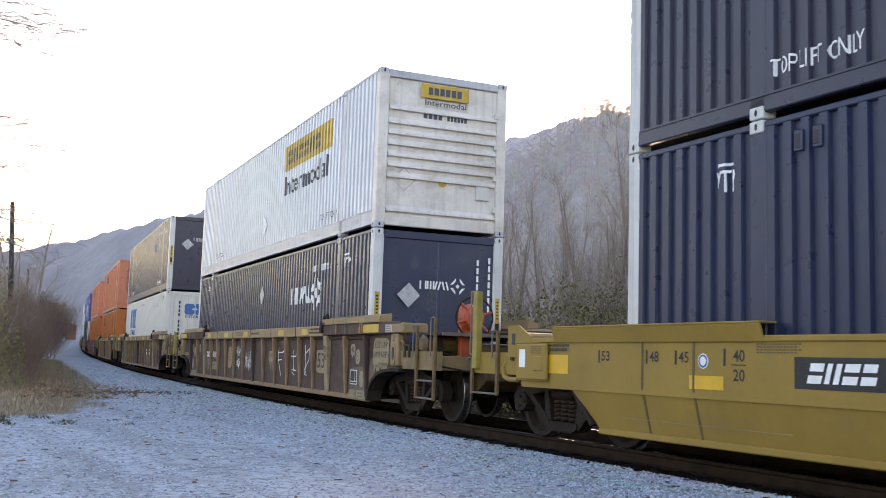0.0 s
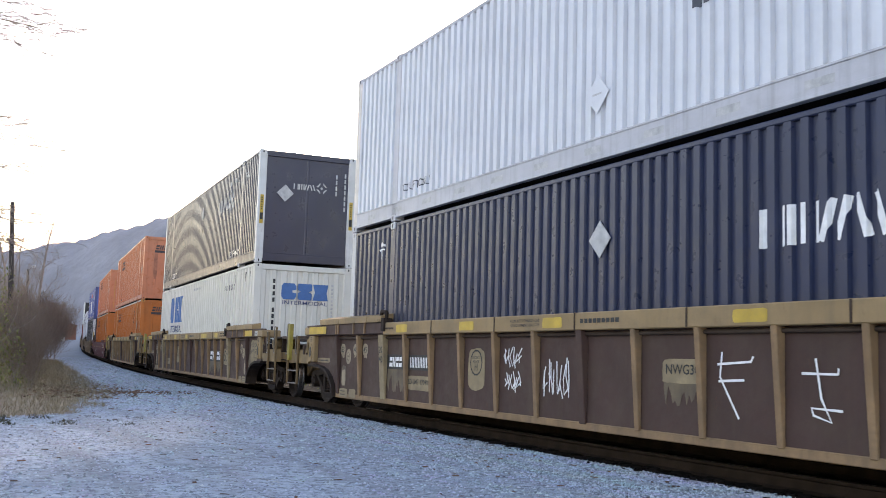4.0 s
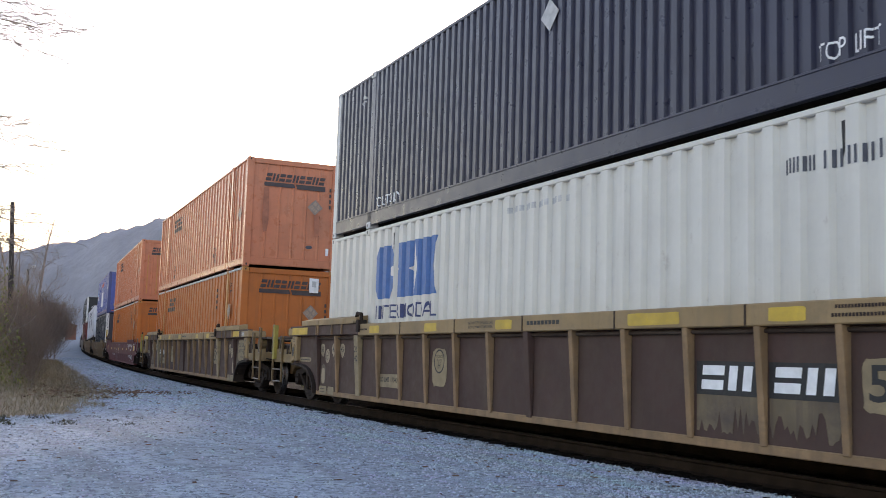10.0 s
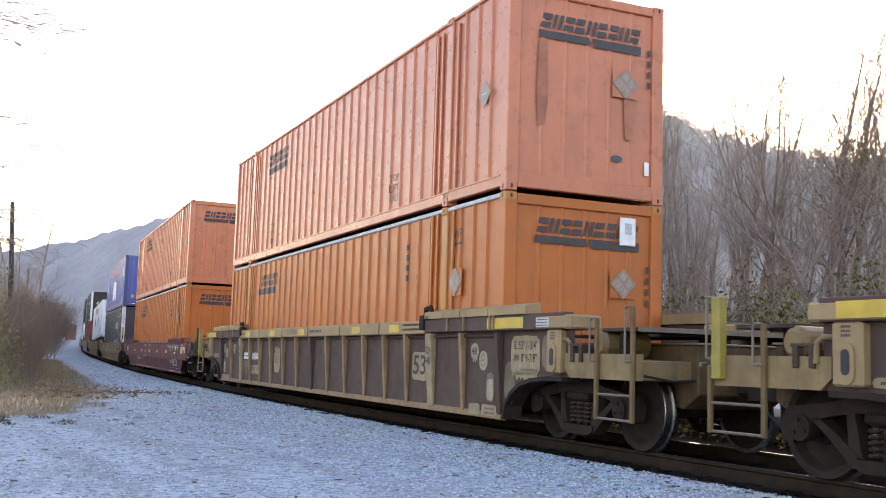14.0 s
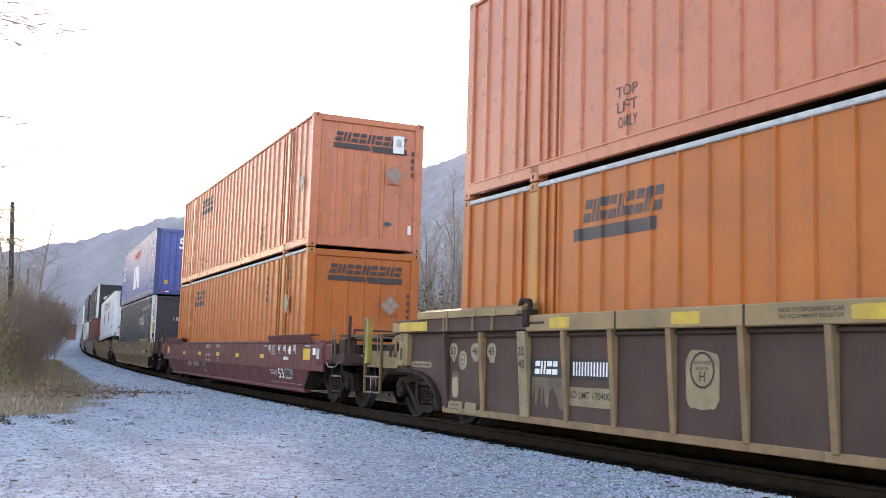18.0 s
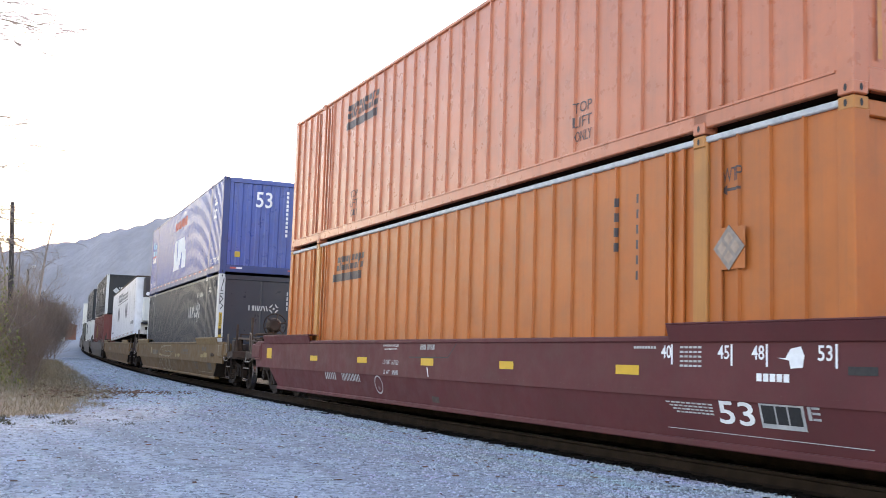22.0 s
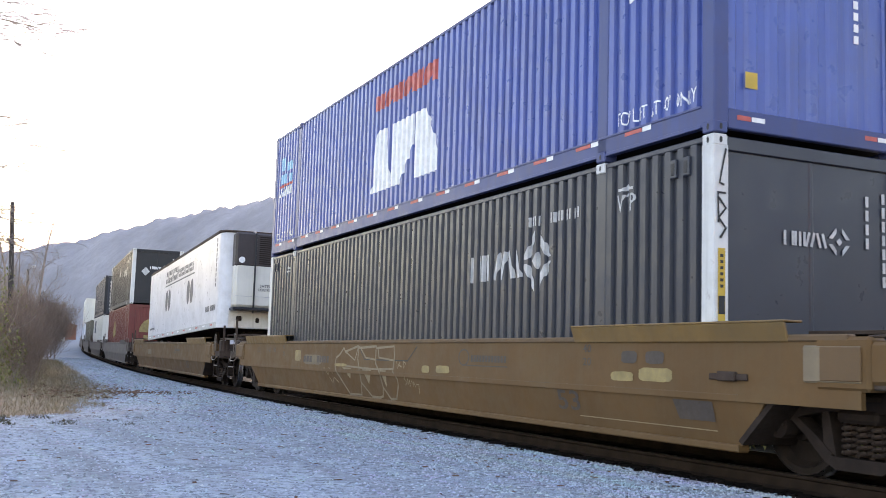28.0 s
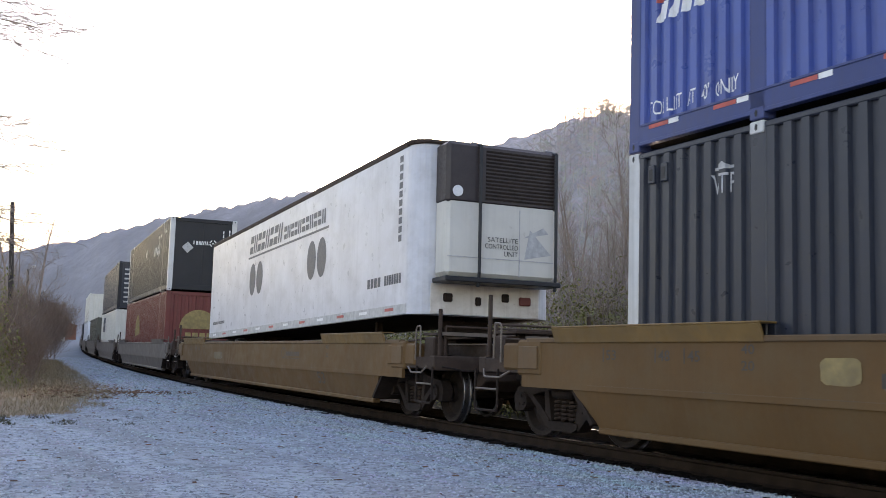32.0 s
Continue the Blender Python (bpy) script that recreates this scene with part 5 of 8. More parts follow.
    flat_on(car, "stencil_patch", poly_bm(blot(-2.95, -2.45, 0.55, 1.12, q + 10)), CREAM_MARK)
    flat_on(car, "plate_oval", poly_bm(*stroke([(-2.7 + 0.17 * math.cos(a * 0.45), 0.93 + 0.17 * math.sin(a * 0.45)) for a in range(15)], 0.012)), BLACK_MARK, -1.396)
    flat_on(car, "lettering", text_bm("H", -2.74, -2.66, 0.82, 0.92), BLACK_MARK, -1.396)
    for words, dz in (("EXCEEDS", 0.0), ("PLATE", -0.055)):
        flat_on(car, "lettering", text_bm(words, -2.70 - 0.017 * len(words), -2.70 + 0.017 * len(words), 0.985 + dz, 1.02 + dz), BLACK_MARK, -1.396)
    flat_on(car, "lettering", text_bm("NON INTERCHANGE CAR", -1.57, -0.84, 1.455, 1.495), BLACK_MARK, -1.504)
    flat_on(car, "lettering", text_bm("SEE EQUIPMENT REGISTER", -1.57, -0.84, 1.395, 1.435), BLACK_MARK, -1.504)
    if k == "C":
        continue
    flat_on(car, "mark_plate", poly_bm(rect(-5.92, -5.12, 0.78, 1.02)), BLACK_MARK, -1.394, "black plate with plain white blocks")
    flat_on(car, "mark_blocks", poly_bm(*bold_row(-5.82, -5.28, 0.82, 0.98, 4, 0.02)), WHITE_MARK, -1.398)
    flat_on(car, "mark_plate", poly_bm(rect(-5.04, -4.2, 0.78, 1.02)), BLACK_MARK, -1.394)
    flat_on(car, "number_bars", poly_bm(*blocks(-4.96, -4.24, 0.82, 0.98, 12, 0, 0.5)), WHITE_MARK, -1.398)
    flat_on(car, "stencil_patch", poly_bm(drips(-5.90, -5.15, 0.78, 0.40, q + 21)), WASH, -1.390)
car = cars["C"]
for x0, x1 in ((3.20, 4.07), (4.19, 5.02)):
    flat_on(car, "stencil_patch", poly_bm(drips(x0, x1, 0.71, 0.34, int(x0 * 9))), WASH, -1.390)
    flat_on(car, "mark_plate", poly_bm(rect(x0, x1, 0.70, 1.02)), BLACK_MARK, -1.394, "black plate with broad white shapes")
for x in (3.27, 4.25):
    flat_on(car, "mark_blocks", poly_bm(*bold_row(x, x + 0.76, 0.75, 0.98, 2, 0.03)), WHITE_MARK, -1.398)
# a framed data panel in a yellowish wash
car = cars["B"]
flat_on(car, "stencil_patch", poly_bm(blot(7.30, 8.15, 0.34, 0.78, 91)), WASH, -1.390, "yellowish wash round the notices")
flat_on(car, "data_panel", poly_bm(rect(7.37, 7.73, 0.47, 0.73)), WHITE_MARK, -1.400, "white-framed dark data panel")
flat_on(car, "panel_field", poly_bm(rect(7.39, 7.62, 0.53, 0.715)), BLACK_MARK, -1.403)
flat_on(car, "panel_field", poly_bm(rect(7.635, 7.715, 0.53, 0.715)), BLACK_MARK, -1.403)
flat_on(car, "panel_field", poly_bm(rect(7.39, 7.715, 0.485, 0.515)), BLACK_MARK, -1.403)
stencil(cars["B"], "NWG30", 1.50, 2.02, 0.88, 0.98, seed=77)
flat_on(cars["B"], "stencil_patch", poly_bm(drips(1.46, 2.08, 0.86, 0.56, 78)), WASH, -1.391, "dust run down from a stencil")
for pts in ([(2.35, 1.11), (2.32, 0.87), (2.58, 0.49)], [(2.28, 0.99), (2.74, 1.02), (2.77, 1.07)], [(2.30, 0.83), (2.65, 0.85)], [(3.52, 1.06), (3.58, 0.72), (3.69, 0.53), (3.49, 0.58), (3.47, 0.64), (3.81, 0.63)], [(3.36, 0.93), (3.76, 0.93), (3.77, 0.98)], [(4.43, 1.17), (4.49, 0.64), (4.59, 0.55), (4.45, 0.57), (4.42, 0.66), (4.72, 0.87), (4.74, 1.10), (4.43, 0.98)]):
    flat_on(cars["B"], "graffiti", poly_bm(*stroke(pts, 0.012)), WHITE_MARK, -1.397, "thin white scrawled graffiti")
# two bunches of scrawl: crossed slanting strokes
rs = random.Random(17)
for x0, x1, z0, z1, n in ((-1.92, -1.45, 0.86, 1.16, 8), (-1.88, -1.45, 0.56, 0.84, 8), (-0.92, -0.30, 0.50, 1.04, 12)):
    for i in range(n):
        x = x0 + (x1 - x0) * (i + 0.5) / n
        top, low = rs.uniform(z0 + (z1 - z0) * 0.6, z1), rs.uniform(z0, z0 + (z1 - z0) * 0.35)
        pts = [(x + rs.uniform(-0.05, 0.05), top), (x + rs.uniform(-0.04, 0.04), (top + low) / 2), (x + rs.uniform(-0.06, 0.06), low)]
        if i % 3 == 0:
            pts.append((x + 0.09, low + 0.08))
        flat_on(cars["B"], "graffiti", poly_bm(*stroke(pts, 0.011)), WHITE_MARK, -1.397, "thin white scrawled graffiti")
# smooth cars
car = cars["A"]
for x0, x1, z0, z1 in ((-9.42, -8.98, 0.84, 1.06), (-6.86, -6.38, 0.75, 0.88), (2.4, 3.0, 0.8, 0.95), (8.6, 9.1, 0.84, 1.06)):
    flat_on(car, "yellow_panel", poly_bm(rect(x0, x1, z0, z1)), YELLOW_CLEAN, -1.454, "bright yellow reflective panel")
for w, x in (("53", -8.32), ("48", -7.48), ("45", -7.02)):
    flat_on(car, "lettering", text_bm(w, x, x + 0.15, 1.0, 1.11), BLACK_MARK, -1.454)
    flat_on(car, "mark_bar", poly_bm(rect(x - 0.06, x - 0.03, 0.98, 1.12)), BLACK_MARK, -1.454)
flat_on(car, "lettering", text_bm("40", -6.25, -6.10, 1.02, 1.13), BLACK_MARK, -1.454)
flat_on(car, "lettering", text_bm("20", -6.25, -6.10, 0.84, 0.95), BLACK_MARK, -1.454)
flat_on(car, "plate_oval", poly_bm([(-6.66 + 0.075 * math.cos(a * 0.524), 1.02 + 0.075 * math.sin(a * 0.524)) for a in range(12)]), WHITE_MARK, -1.454)
flat_on(car, "mark_plate", poly_bm(rect(-5.5, -3.2, 0.80, 1.07)), BLACK_MARK, -1.454, "dark plate with plain white blocks")
flat_on(car, "mark_blocks", poly_bm(*bold_row(-5.36, -4.62, 0.85, 1.02, 4, 0.05)), WHITE_MARK, -1.458)
for i in range(4):
    bars(car, -5.95, -5.46 + 0.05 * (i % 2), 1.10 + i * 0.025, 1.112 + i * 0.025, 12, SEAM, -1.454)
    bars(car, -9.30, -8.95, 1.10 + i * 0.025, 1.112 + i * 0.025, 9, SEAM, -1.454)
flat_on(car, "mark_bar", poly_bm(rect(-6.27, -6.08, 0.985, 0.995)), BLACK_MARK, -1.454)
flat_on(car, "mark_bar", poly_bm(rect(-6.38, -6.35, 0.98, 1.14)), BLACK_MARK, -1.454)
flat_on(car, "plate_oval", poly_bm(*stroke([(-6.66 + 0.055 * math.cos(a * 0.524), 1.02 + 0.055 * math.sin(a * 0.524)) for a in range(13)], 0.01)), BLUE_MARK, -1.457)
bars(car, -9.42, -8.95, 1.16, 1.18, 9, BLACK_MARK, -1.454)
bars(car, -9.38, -9.0, 1.10, 1.135, 8, BLACK_MARK, -1.454)
flat_on(car, "white_notice", poly_bm(rect(-9.99, -9.85, 0.90, 1.12)), WHITE_MARK, -1.508)
car = cars["E"]
for x0, x1, z0, z1 in ((4.9, 5.32, 0.86, 0.96), (2.24, 2.62, 0.86, 0.96), (-0.31, 0.15, 0.86, 0.97), (-3.12, -2.64, 0.86, 0.96), (-5.84, -5.38, 0.86, 0.96), (8.62, 9.14, 0.87, 1.10), (-9.1, -8.7, 0.87, 1.10)):
    flat_on(car, "yellow_panel", poly_bm(rect(x0, x1, z0, z1)), YELLOW_CLEAN, -1.454, "yellow reflective panel")


def lean(z):
    """The leaning lower side's plane at that height."""
    return -1.446 + (0.72 - z) / 0.47 * 0.12 - 0.006


def low_mark(car, b, m, name="number_bars"):
    many = apart(car, name, b)
    if many:
        return [low_mark(car, c, m, SINGLE[name]) for c in many]
    for v in b.verts:
        v.co.y = lean(v.co.z) if v.co.z < 0.66 else -1.456
    part(name, b, m, car)


low_mark(cars["A"], poly_bm(rect(-8.05, -5.6, 0.392, 0.402)), CREAM_MARK, "pin_stripe")


low_mark(car, text_bm("53", 6.52, 7.00, 0.44, 0.655), WHITE_MARK, "lettering")
low_mark(car, poly_bm(rect(7.08, 7.62, 0.44, 0.655)), GREY_MARK, "data_panel")
for x0, x1 in ((7.11, 7.27), (7.29, 7.42), (7.44, 7.59)):
    b = poly_bm(rect(x0, x1, 0.48, 0.64))
    for v in b.verts:
        v.co.y = lean(v.co.z) - 0.004
    part("panel_field", b, BLACK_MARK, car)
for i in range(4):
    low_mark(car, poly_bm(*blocks(5.74 + 0.05 * i, 6.46, 0.60 - i * 0.03, 0.615 - i * 0.03, 9)), GREY_MARK)
low_mark(car, poly_bm(rect(5.7, 8.3, 0.345, 0.352)), GREY_MARK, "pin_stripe")
low_mark(car, poly_bm(rect(7.66, 7.70, 0.54, 0.655), rect(7.71, 7.80, 0.54, 0.56), rect(7.71, 7.80, 0.59, 0.61), rect(7.71, 7.80, 0.635, 0.655)), GREY_MARK, "mark_shape")
flat_on(car, "number_bars", poly_bm(*blocks(7.08, 7.50, 0.85, 0.92, 5)), WHITE_MARK, -1.454)
flat_on(car, "mark_shape", poly_bm([(7.34, 1.06), (7.44, 1.06), (7.50, 1.14), (7.62, 1.16), (7.66, 1.08), (7.64, 0.98), (7.50, 0.97), (7.48, 1.04)]), WHITE_MARK, -1.454)
for i in range(5):
    flat_on(car, "number_bars", poly_bm(*blocks(6.0, 6.34, 0.96 + i * 0.045, 0.98 + i * 0.045, 5)), GREY_MARK, -1.454)
for x in (5.86, 6.74, 7.20, 8.0):
    flat_on(car, "mark_bar", poly_bm(rect(x, x + 0.025, 0.98, 1.18)), WHITE_MARK, -1.454)
flat_on(car, "number_bars", poly_bm(*blocks(8.72, 9.12, 1.14, 1.17, 8)), GREY_MARK, -1.454)
flat_on(car, "number_bars", poly_bm(*blocks(5.23, 5.62, 1.135, 1.16, 8)), GREY_MARK, -1.454)
flat_on(car, "tag_plate", poly_bm(rect(8.13, 8.43, 0.93, 1.0)), BLACK_MARK, -1.454, "small dark tag plate")
flat_on(car, "white_notice", poly_bm(rect(9.70, 9.88, 0.90, 1.10)), GREY_MARK, -1.492)
for x0, x1, n in ((-4.94, -4.28, 6), (-3.98, -3.01, 12)):
    for o in blocks(x0, x1, 0.52, 0.655, n, 0, 0.52):
        low_mark(car, poly_bm(o), GREY_MARK, "number_block")
low_mark(car, poly_bm(*stroke([(-2.17 + 0.17 * math.cos(a * 0.349), 0.50 + 0.145 * math.sin(a * 0.349)) for a in range(19)], 0.012)), GREY_MARK, "plate_oval")
low_mark(car, text_bm("H", -2.20, -2.14, 0.42, 0.47), GREY_MARK, "lettering")
flat_on(car, "lettering", text_bm("LD LMT 163100", -1.88, -1.21, 0.85, 0.93), GREY_MARK, -1.454)
flat_on(car, "lettering", text_bm("LT WT", -1.85, -1.56, 0.69, 0.76), GREY_MARK, -1.456)
flat_on(car, "number_bars", poly_bm(*blocks(-1.46, -1.19, 0.69, 0.76, 10, 0, 0.5)), GREY_MARK, -1.456)
flat_on(car, "lettering", text_bm("NON INTERCHANGE CAR", -1.88, -1.22, 1.145, 1.18), WHITE_MARK, -1.454)
flat_on(car, "lettering", text_bm("SEE EQUIPMENT REGISTER", -1.82, -1.28, 1.085, 1.12), WHITE_MARK, -1.454)
flat_on(car, "number_bars", poly_bm(*blocks(-0.34, -0.12, 1.10, 1.18, 6, 0, 0.5), *blocks(-0.08, 0.19, 1.10, 1.18, 10, 0, 0.5)), GREY_MARK, -1.454)
# shade of a bend in the side, drawn as a flat black stroke
flat_on(car, "panel_crease", poly_bm(*stroke([(-0.78, 0.98), (0.65, 0.99), (0.93, 1.19)], 0.008)), BLACK_MARK, -1.454)
flat_on(car, "mark_bar", poly_bm([(-0.09, 0.83), (-0.05, 0.83), (0.0, 0.69), (-0.03, 0.69)]), WHITE_MARK, -1.456)
low_mark(car, poly_bm(rect(-0.05, 0.20, 0.31, 0.40)), GHOST, "painted_patch")
for w, x in (("40", 5.70), ("45", 6.56), ("48", 7.02), ("53", 7.81)):
    flat_on(car, "lettering", text_bm(w, x, x + 0.16, 1.04, 1.17), WHITE_MARK, -1.454)
flat_on(car, "white_notice", poly_bm(rect(9.30, 9.63, 0.98, 1.11)), WHITE_MARK, -1.454)
for k in "FG":
    car = cars[k]
    for x0, x1, z0, z1, s in ((-4.6, -3.4, 0.78, 0.98, 9),):
        flat_on(car, "worn_patch", poly_bm(blot(x0, x1, z0, z1, s)), WASH, -1.453, "rubbed yellowish patch")
    for w, x in (("53", -8.3), ("48", -7.4), ("45", -6.95)):
        flat_on(car, "lettering", text_bm(w, x + 0.06, x + 0.24, 1.01, 1.12), GHOST, -1.454)
        flat_on(car, "mark_bar", poly_bm(rect(x, x + 0.02, 0.99, 1.14)), GHOST, -1.454)
    for x in (-6.15, 6.01):
        flat_on(car, "lettering", text_bm("40", x, x + 0.17, 1.09, 1.18), GHOST, -1.454)
        flat_on(car, "lettering", text_bm("20", x, x + 0.17, 0.94, 1.03), GHOST, -1.454)
    low_mark(car, text_bm("53", 5.40, 5.88, 0.42, 0.65), GHOST, "lettering")
    flat_on(car, "emblem_oval", poly_bm(*stroke([(2.93 + 0.16 * math.cos(a * 0.349), 1.0 + 0.11 * math.sin(a * 0.349)) for a in range(19)], 0.012)), GHOST, -1.454)
    flat_on(car, "emblem_bars", poly_bm(*blocks(3.15, 4.2, 0.94, 1.03, 12)), GHOST, -1.454)
    flat_on(car, "emblem_line", poly_bm(rect(3.0, 4.22, 0.88, 0.895)), GHOST, -1.454)
car = cars["F"]
for r, many in ((0.021, (
        [(-2.59, 0.80), (-2.54, 0.93), (-2.32, 1.00), (-2.12, 1.12), (-2.03, 1.05), (-1.37, 1.15), (-1.27, 1.12), (-0.48, 1.15), (-0.44, 1.12), (0.33, 1.15), (0.36, 0.99), (0.31, 0.73), (0.45, 0.61), (0.43, 0.51), (0.25, 0.29), (0.0, 0.28), (-0.26, 0.46)],
        [(-0.26, 0.46), (-0.34, 0.31), (-0.50, 0.28), (-0.86, 0.28), (-1.29, 0.51), (-1.38, 0.29), (-1.99, 0.28), (-2.53, 0.69), (-2.59, 0.80)],
        [(-1.33, 1.12), (-1.36, 0.92), (-1.28, 0.75), (-1.29, 0.51)], [(-0.48, 1.11), (-0.48, 0.86), (-0.29, 0.71), (-0.26, 0.46)])),
        (0.016, ([(-2.58, 0.81), (-1.62, 0.78), (-1.17, 0.77), (-0.48, 0.76), (0.31, 0.78)], [(-1.22, 1.11), (-0.96, 0.95), (-0.48, 0.92)], [(-0.39, 1.11), (-0.33, 0.96), (0.33, 0.92)], [(-1.99, 1.04), (-1.51, 0.90), (-1.36, 1.13)])),
        (0.010, ([(0.46, 0.91), (0.50, 0.79), (0.61, 0.90)], [(0.53, 0.86), (0.67, 0.82)], [(0.74, 0.92), (0.75, 0.80), (0.85, 0.88), (0.74, 0.91)],
                 [(0.80, 0.68), (0.74, 0.63), (0.83, 0.58), (0.75, 0.53)], [(0.88, 0.64), (0.85, 0.54), (0.95, 0.62)], [(0.95, 0.62), (0.93, 0.52), (1.03, 0.61), (1.06, 0.53), (1.10, 0.60), (1.15, 0.51)], [(1.18, 0.56), (1.29, 0.56), (1.25, 0.41)],
                 [(-3.25, 0.74), (-3.07, 0.60), (-2.94, 0.74), (-2.79, 0.64)], [(-3.02, 0.56), (-2.87, 0.45), (-2.74, 0.56), (-2.51, 0.47)]))):
    for pts in many:
        low_mark(car, poly_bm(*stroke(pts, r)), SPRAY if r > 0.015 else CREAM_MARK, "graffiti")
for tri in ([(-2.18, 0.76), (-1.83, 0.56), (-1.71, 0.76)], [(-1.13, 0.75), (-0.91, 0.49), (-0.68, 0.75)], [(-0.29, 0.75), (-0.09, 0.47), (-0.01, 0.75)]):
    low_mark(car, poly_bm(tri), CREAM_MARK, "graffiti_fill")
flat_on(car, "number_bars", poly_bm(*blocks(-4.60, -4.0, 0.83, 0.95, 3), *blocks(-3.69, -2.96, 0.83, 0.96, 5)), GHOST, -1.4535)
for x0, x1, z0, z1, s in ((1.48, 1.76, 0.75, 0.86, 42), (2.0, 2.47, 0.76, 0.87, 43), (-2.60, -1.93, 0.775, 0.83, 45)):
    flat_on(car, "worn_patch", poly_bm(blot(x0, x1, z0, z1, s)), WORN_YELLOW if s != 44 else WASH, -1.459 if s == 45 else -1.457)
# the bent panel's shade line is a painted black stroke
flat_on(car, "panel_crease", poly_bm(*stroke([(-1.32, 1.14), (-1.03, 0.92), (0.91, 0.92), (1.27, 1.15)], 0.010)), BLACK_MARK, -1.454)
flat_on(car, "worn_patch", poly_bm(blot(-5.22, -4.79, 0.84, 1.07, 41)), WORN_YELLOW, -1.455)
for x0, x1, z0, z1, s in ((6.58, 6.99, 0.79, 0.89, 31), (7.08, 7.65, 0.80, 0.94, 32)):
    flat_on(car, "worn_patch", poly_bm(blot(x0, x1, z0, z1, s)), WORN_YELLOW, -1.456, "old yellow paint showing through")
low_mark(car, poly_bm([(7.62, 0.64), (8.22, 0.64), (8.22, 0.45), (7.68, 0.45)]), GHOST, "painted_patch")
low_mark(car, poly_bm(rect(5.83, 8.22, 0.36, 0.372)), CREAM_MARK, "pin_stripe")
flat_on(car, "smear_patch", poly_bm(blot(6.77, 7.05, 0.98, 1.11, 33)), GHOST, -1.456)
flat_on(car, "smear_patch", poly_bm(blot(7.2, 7.51, 0.98, 1.11, 34)), GHOST, -1.456)
b = box(B(), 8.36, 8.60, -1.50, -1.45, 0.84, 0.93, 0.01)
box(b, 8.22, 8.74, -1.475, -1.45, 0.85, 0.91, 0.008)
part("side_bracket", b, DUSTY, car)
for k in "FG":
    part("corner_panel", box(B(), 9.42, 10.05, -1.478, -1.45, 0.86, 1.17, 0.015), {"E": MAROON_CAR, "F": CREAM_CAR, "G": OCHRE_CAR}[k], cars[k], "flat bolted corner panel")
# brake wheels
for k, m in (("B", ORANGE_MARK), ("F", DUSTY)):
    car = cars[k]
    hub = (11.05, -0.70, 1.62) if k == "B" else (11.05, -0.28, 1.74)
    bw = part("brake_wheel", ring(B(), hub, 0.31, 0.016, "X", 28, 6), STEEL, car, "spoked hand brake wheel with a dark rim")
    part("brake_housing", bar(B(), (10.90, hub[1], hub[2]), (11.02, hub[1], hub[2]), 0.21, 18, 0.16), m, bw)
    part("brake_disc", bar(B(), (11.06, hub[1], hub[2]), (11.09, hub[1], hub[2]), 0.165, 18, 0.13), m, bw, "orange brake disc" if k == "B" else "")
    for i in range(6):
        a = i * 2 * math.pi / 6 + 0.3
        part("brake_spoke", bar(B(), hub, (hub[0], hub[1] + 0.31 * math.cos(a), hub[2] + 0.31 * math.sin(a)), 0.02, 6), m, bw)
    part("brake_post", box(B(), 10.80, 10.92, hub[1] - 0.16, hub[1] + 0.10, 0.96, hub[2] + 0.18, 0.012), m, car)
    part("brake_chain", rod(B(), [(11.0, hub[1] + 0.04, hub[2] - 0.16), (11.0, hub[1] + 0.05, 1.2), (10.95, hub[1] + 0.02, 0.96)], 0.018), DUSTY, car)
# the yellow car's tail: bolted cover, bracket and hose
car = cars["A"]
part("bolted_cover", box(B(), -10.08, -9.37, -1.505, -1.47, 0.74, 1.20, 0.025), YELLOW_CAR, car)
part("cover_frame", box(B(), -9.66, -9.46, -1.515, -1.50, 0.86, 1.04, 0.008), YELLOW_CAR, car)
b = slab(B(), [(-10.33, 1.02), (-10.33, 1.42), (-10.08, 1.42), (-9.78, 1.28), (-9.78, 1.20), (-10.10, 1.20), (-10.10, 1.02)], -1.475, -1.45)
part("corner_bracket", b, YELLOW_CAR, car)
part("lift_slot", box(B(), -10.23, -10.15, -1.48, -1.47, 1.18, 1.32, 0.003), BLACK_MARK, car)
part("elbow_pipe", rod(B(), [(-10.44, -1.40, 0.98), (-10.50, -1.43, 0.87), (-10.44, -1.45, 0.77), (-10.32, -1.45, 0.74), (-10.10, -1.45, 0.74)], 0.032, 8), YELLOW_CAR, car)
for i in range(4):
    bars(car, -9.72, -9.48, 1.07 + i * 0.025, 1.082 + i * 0.025, 7, SEAM, -1.508)


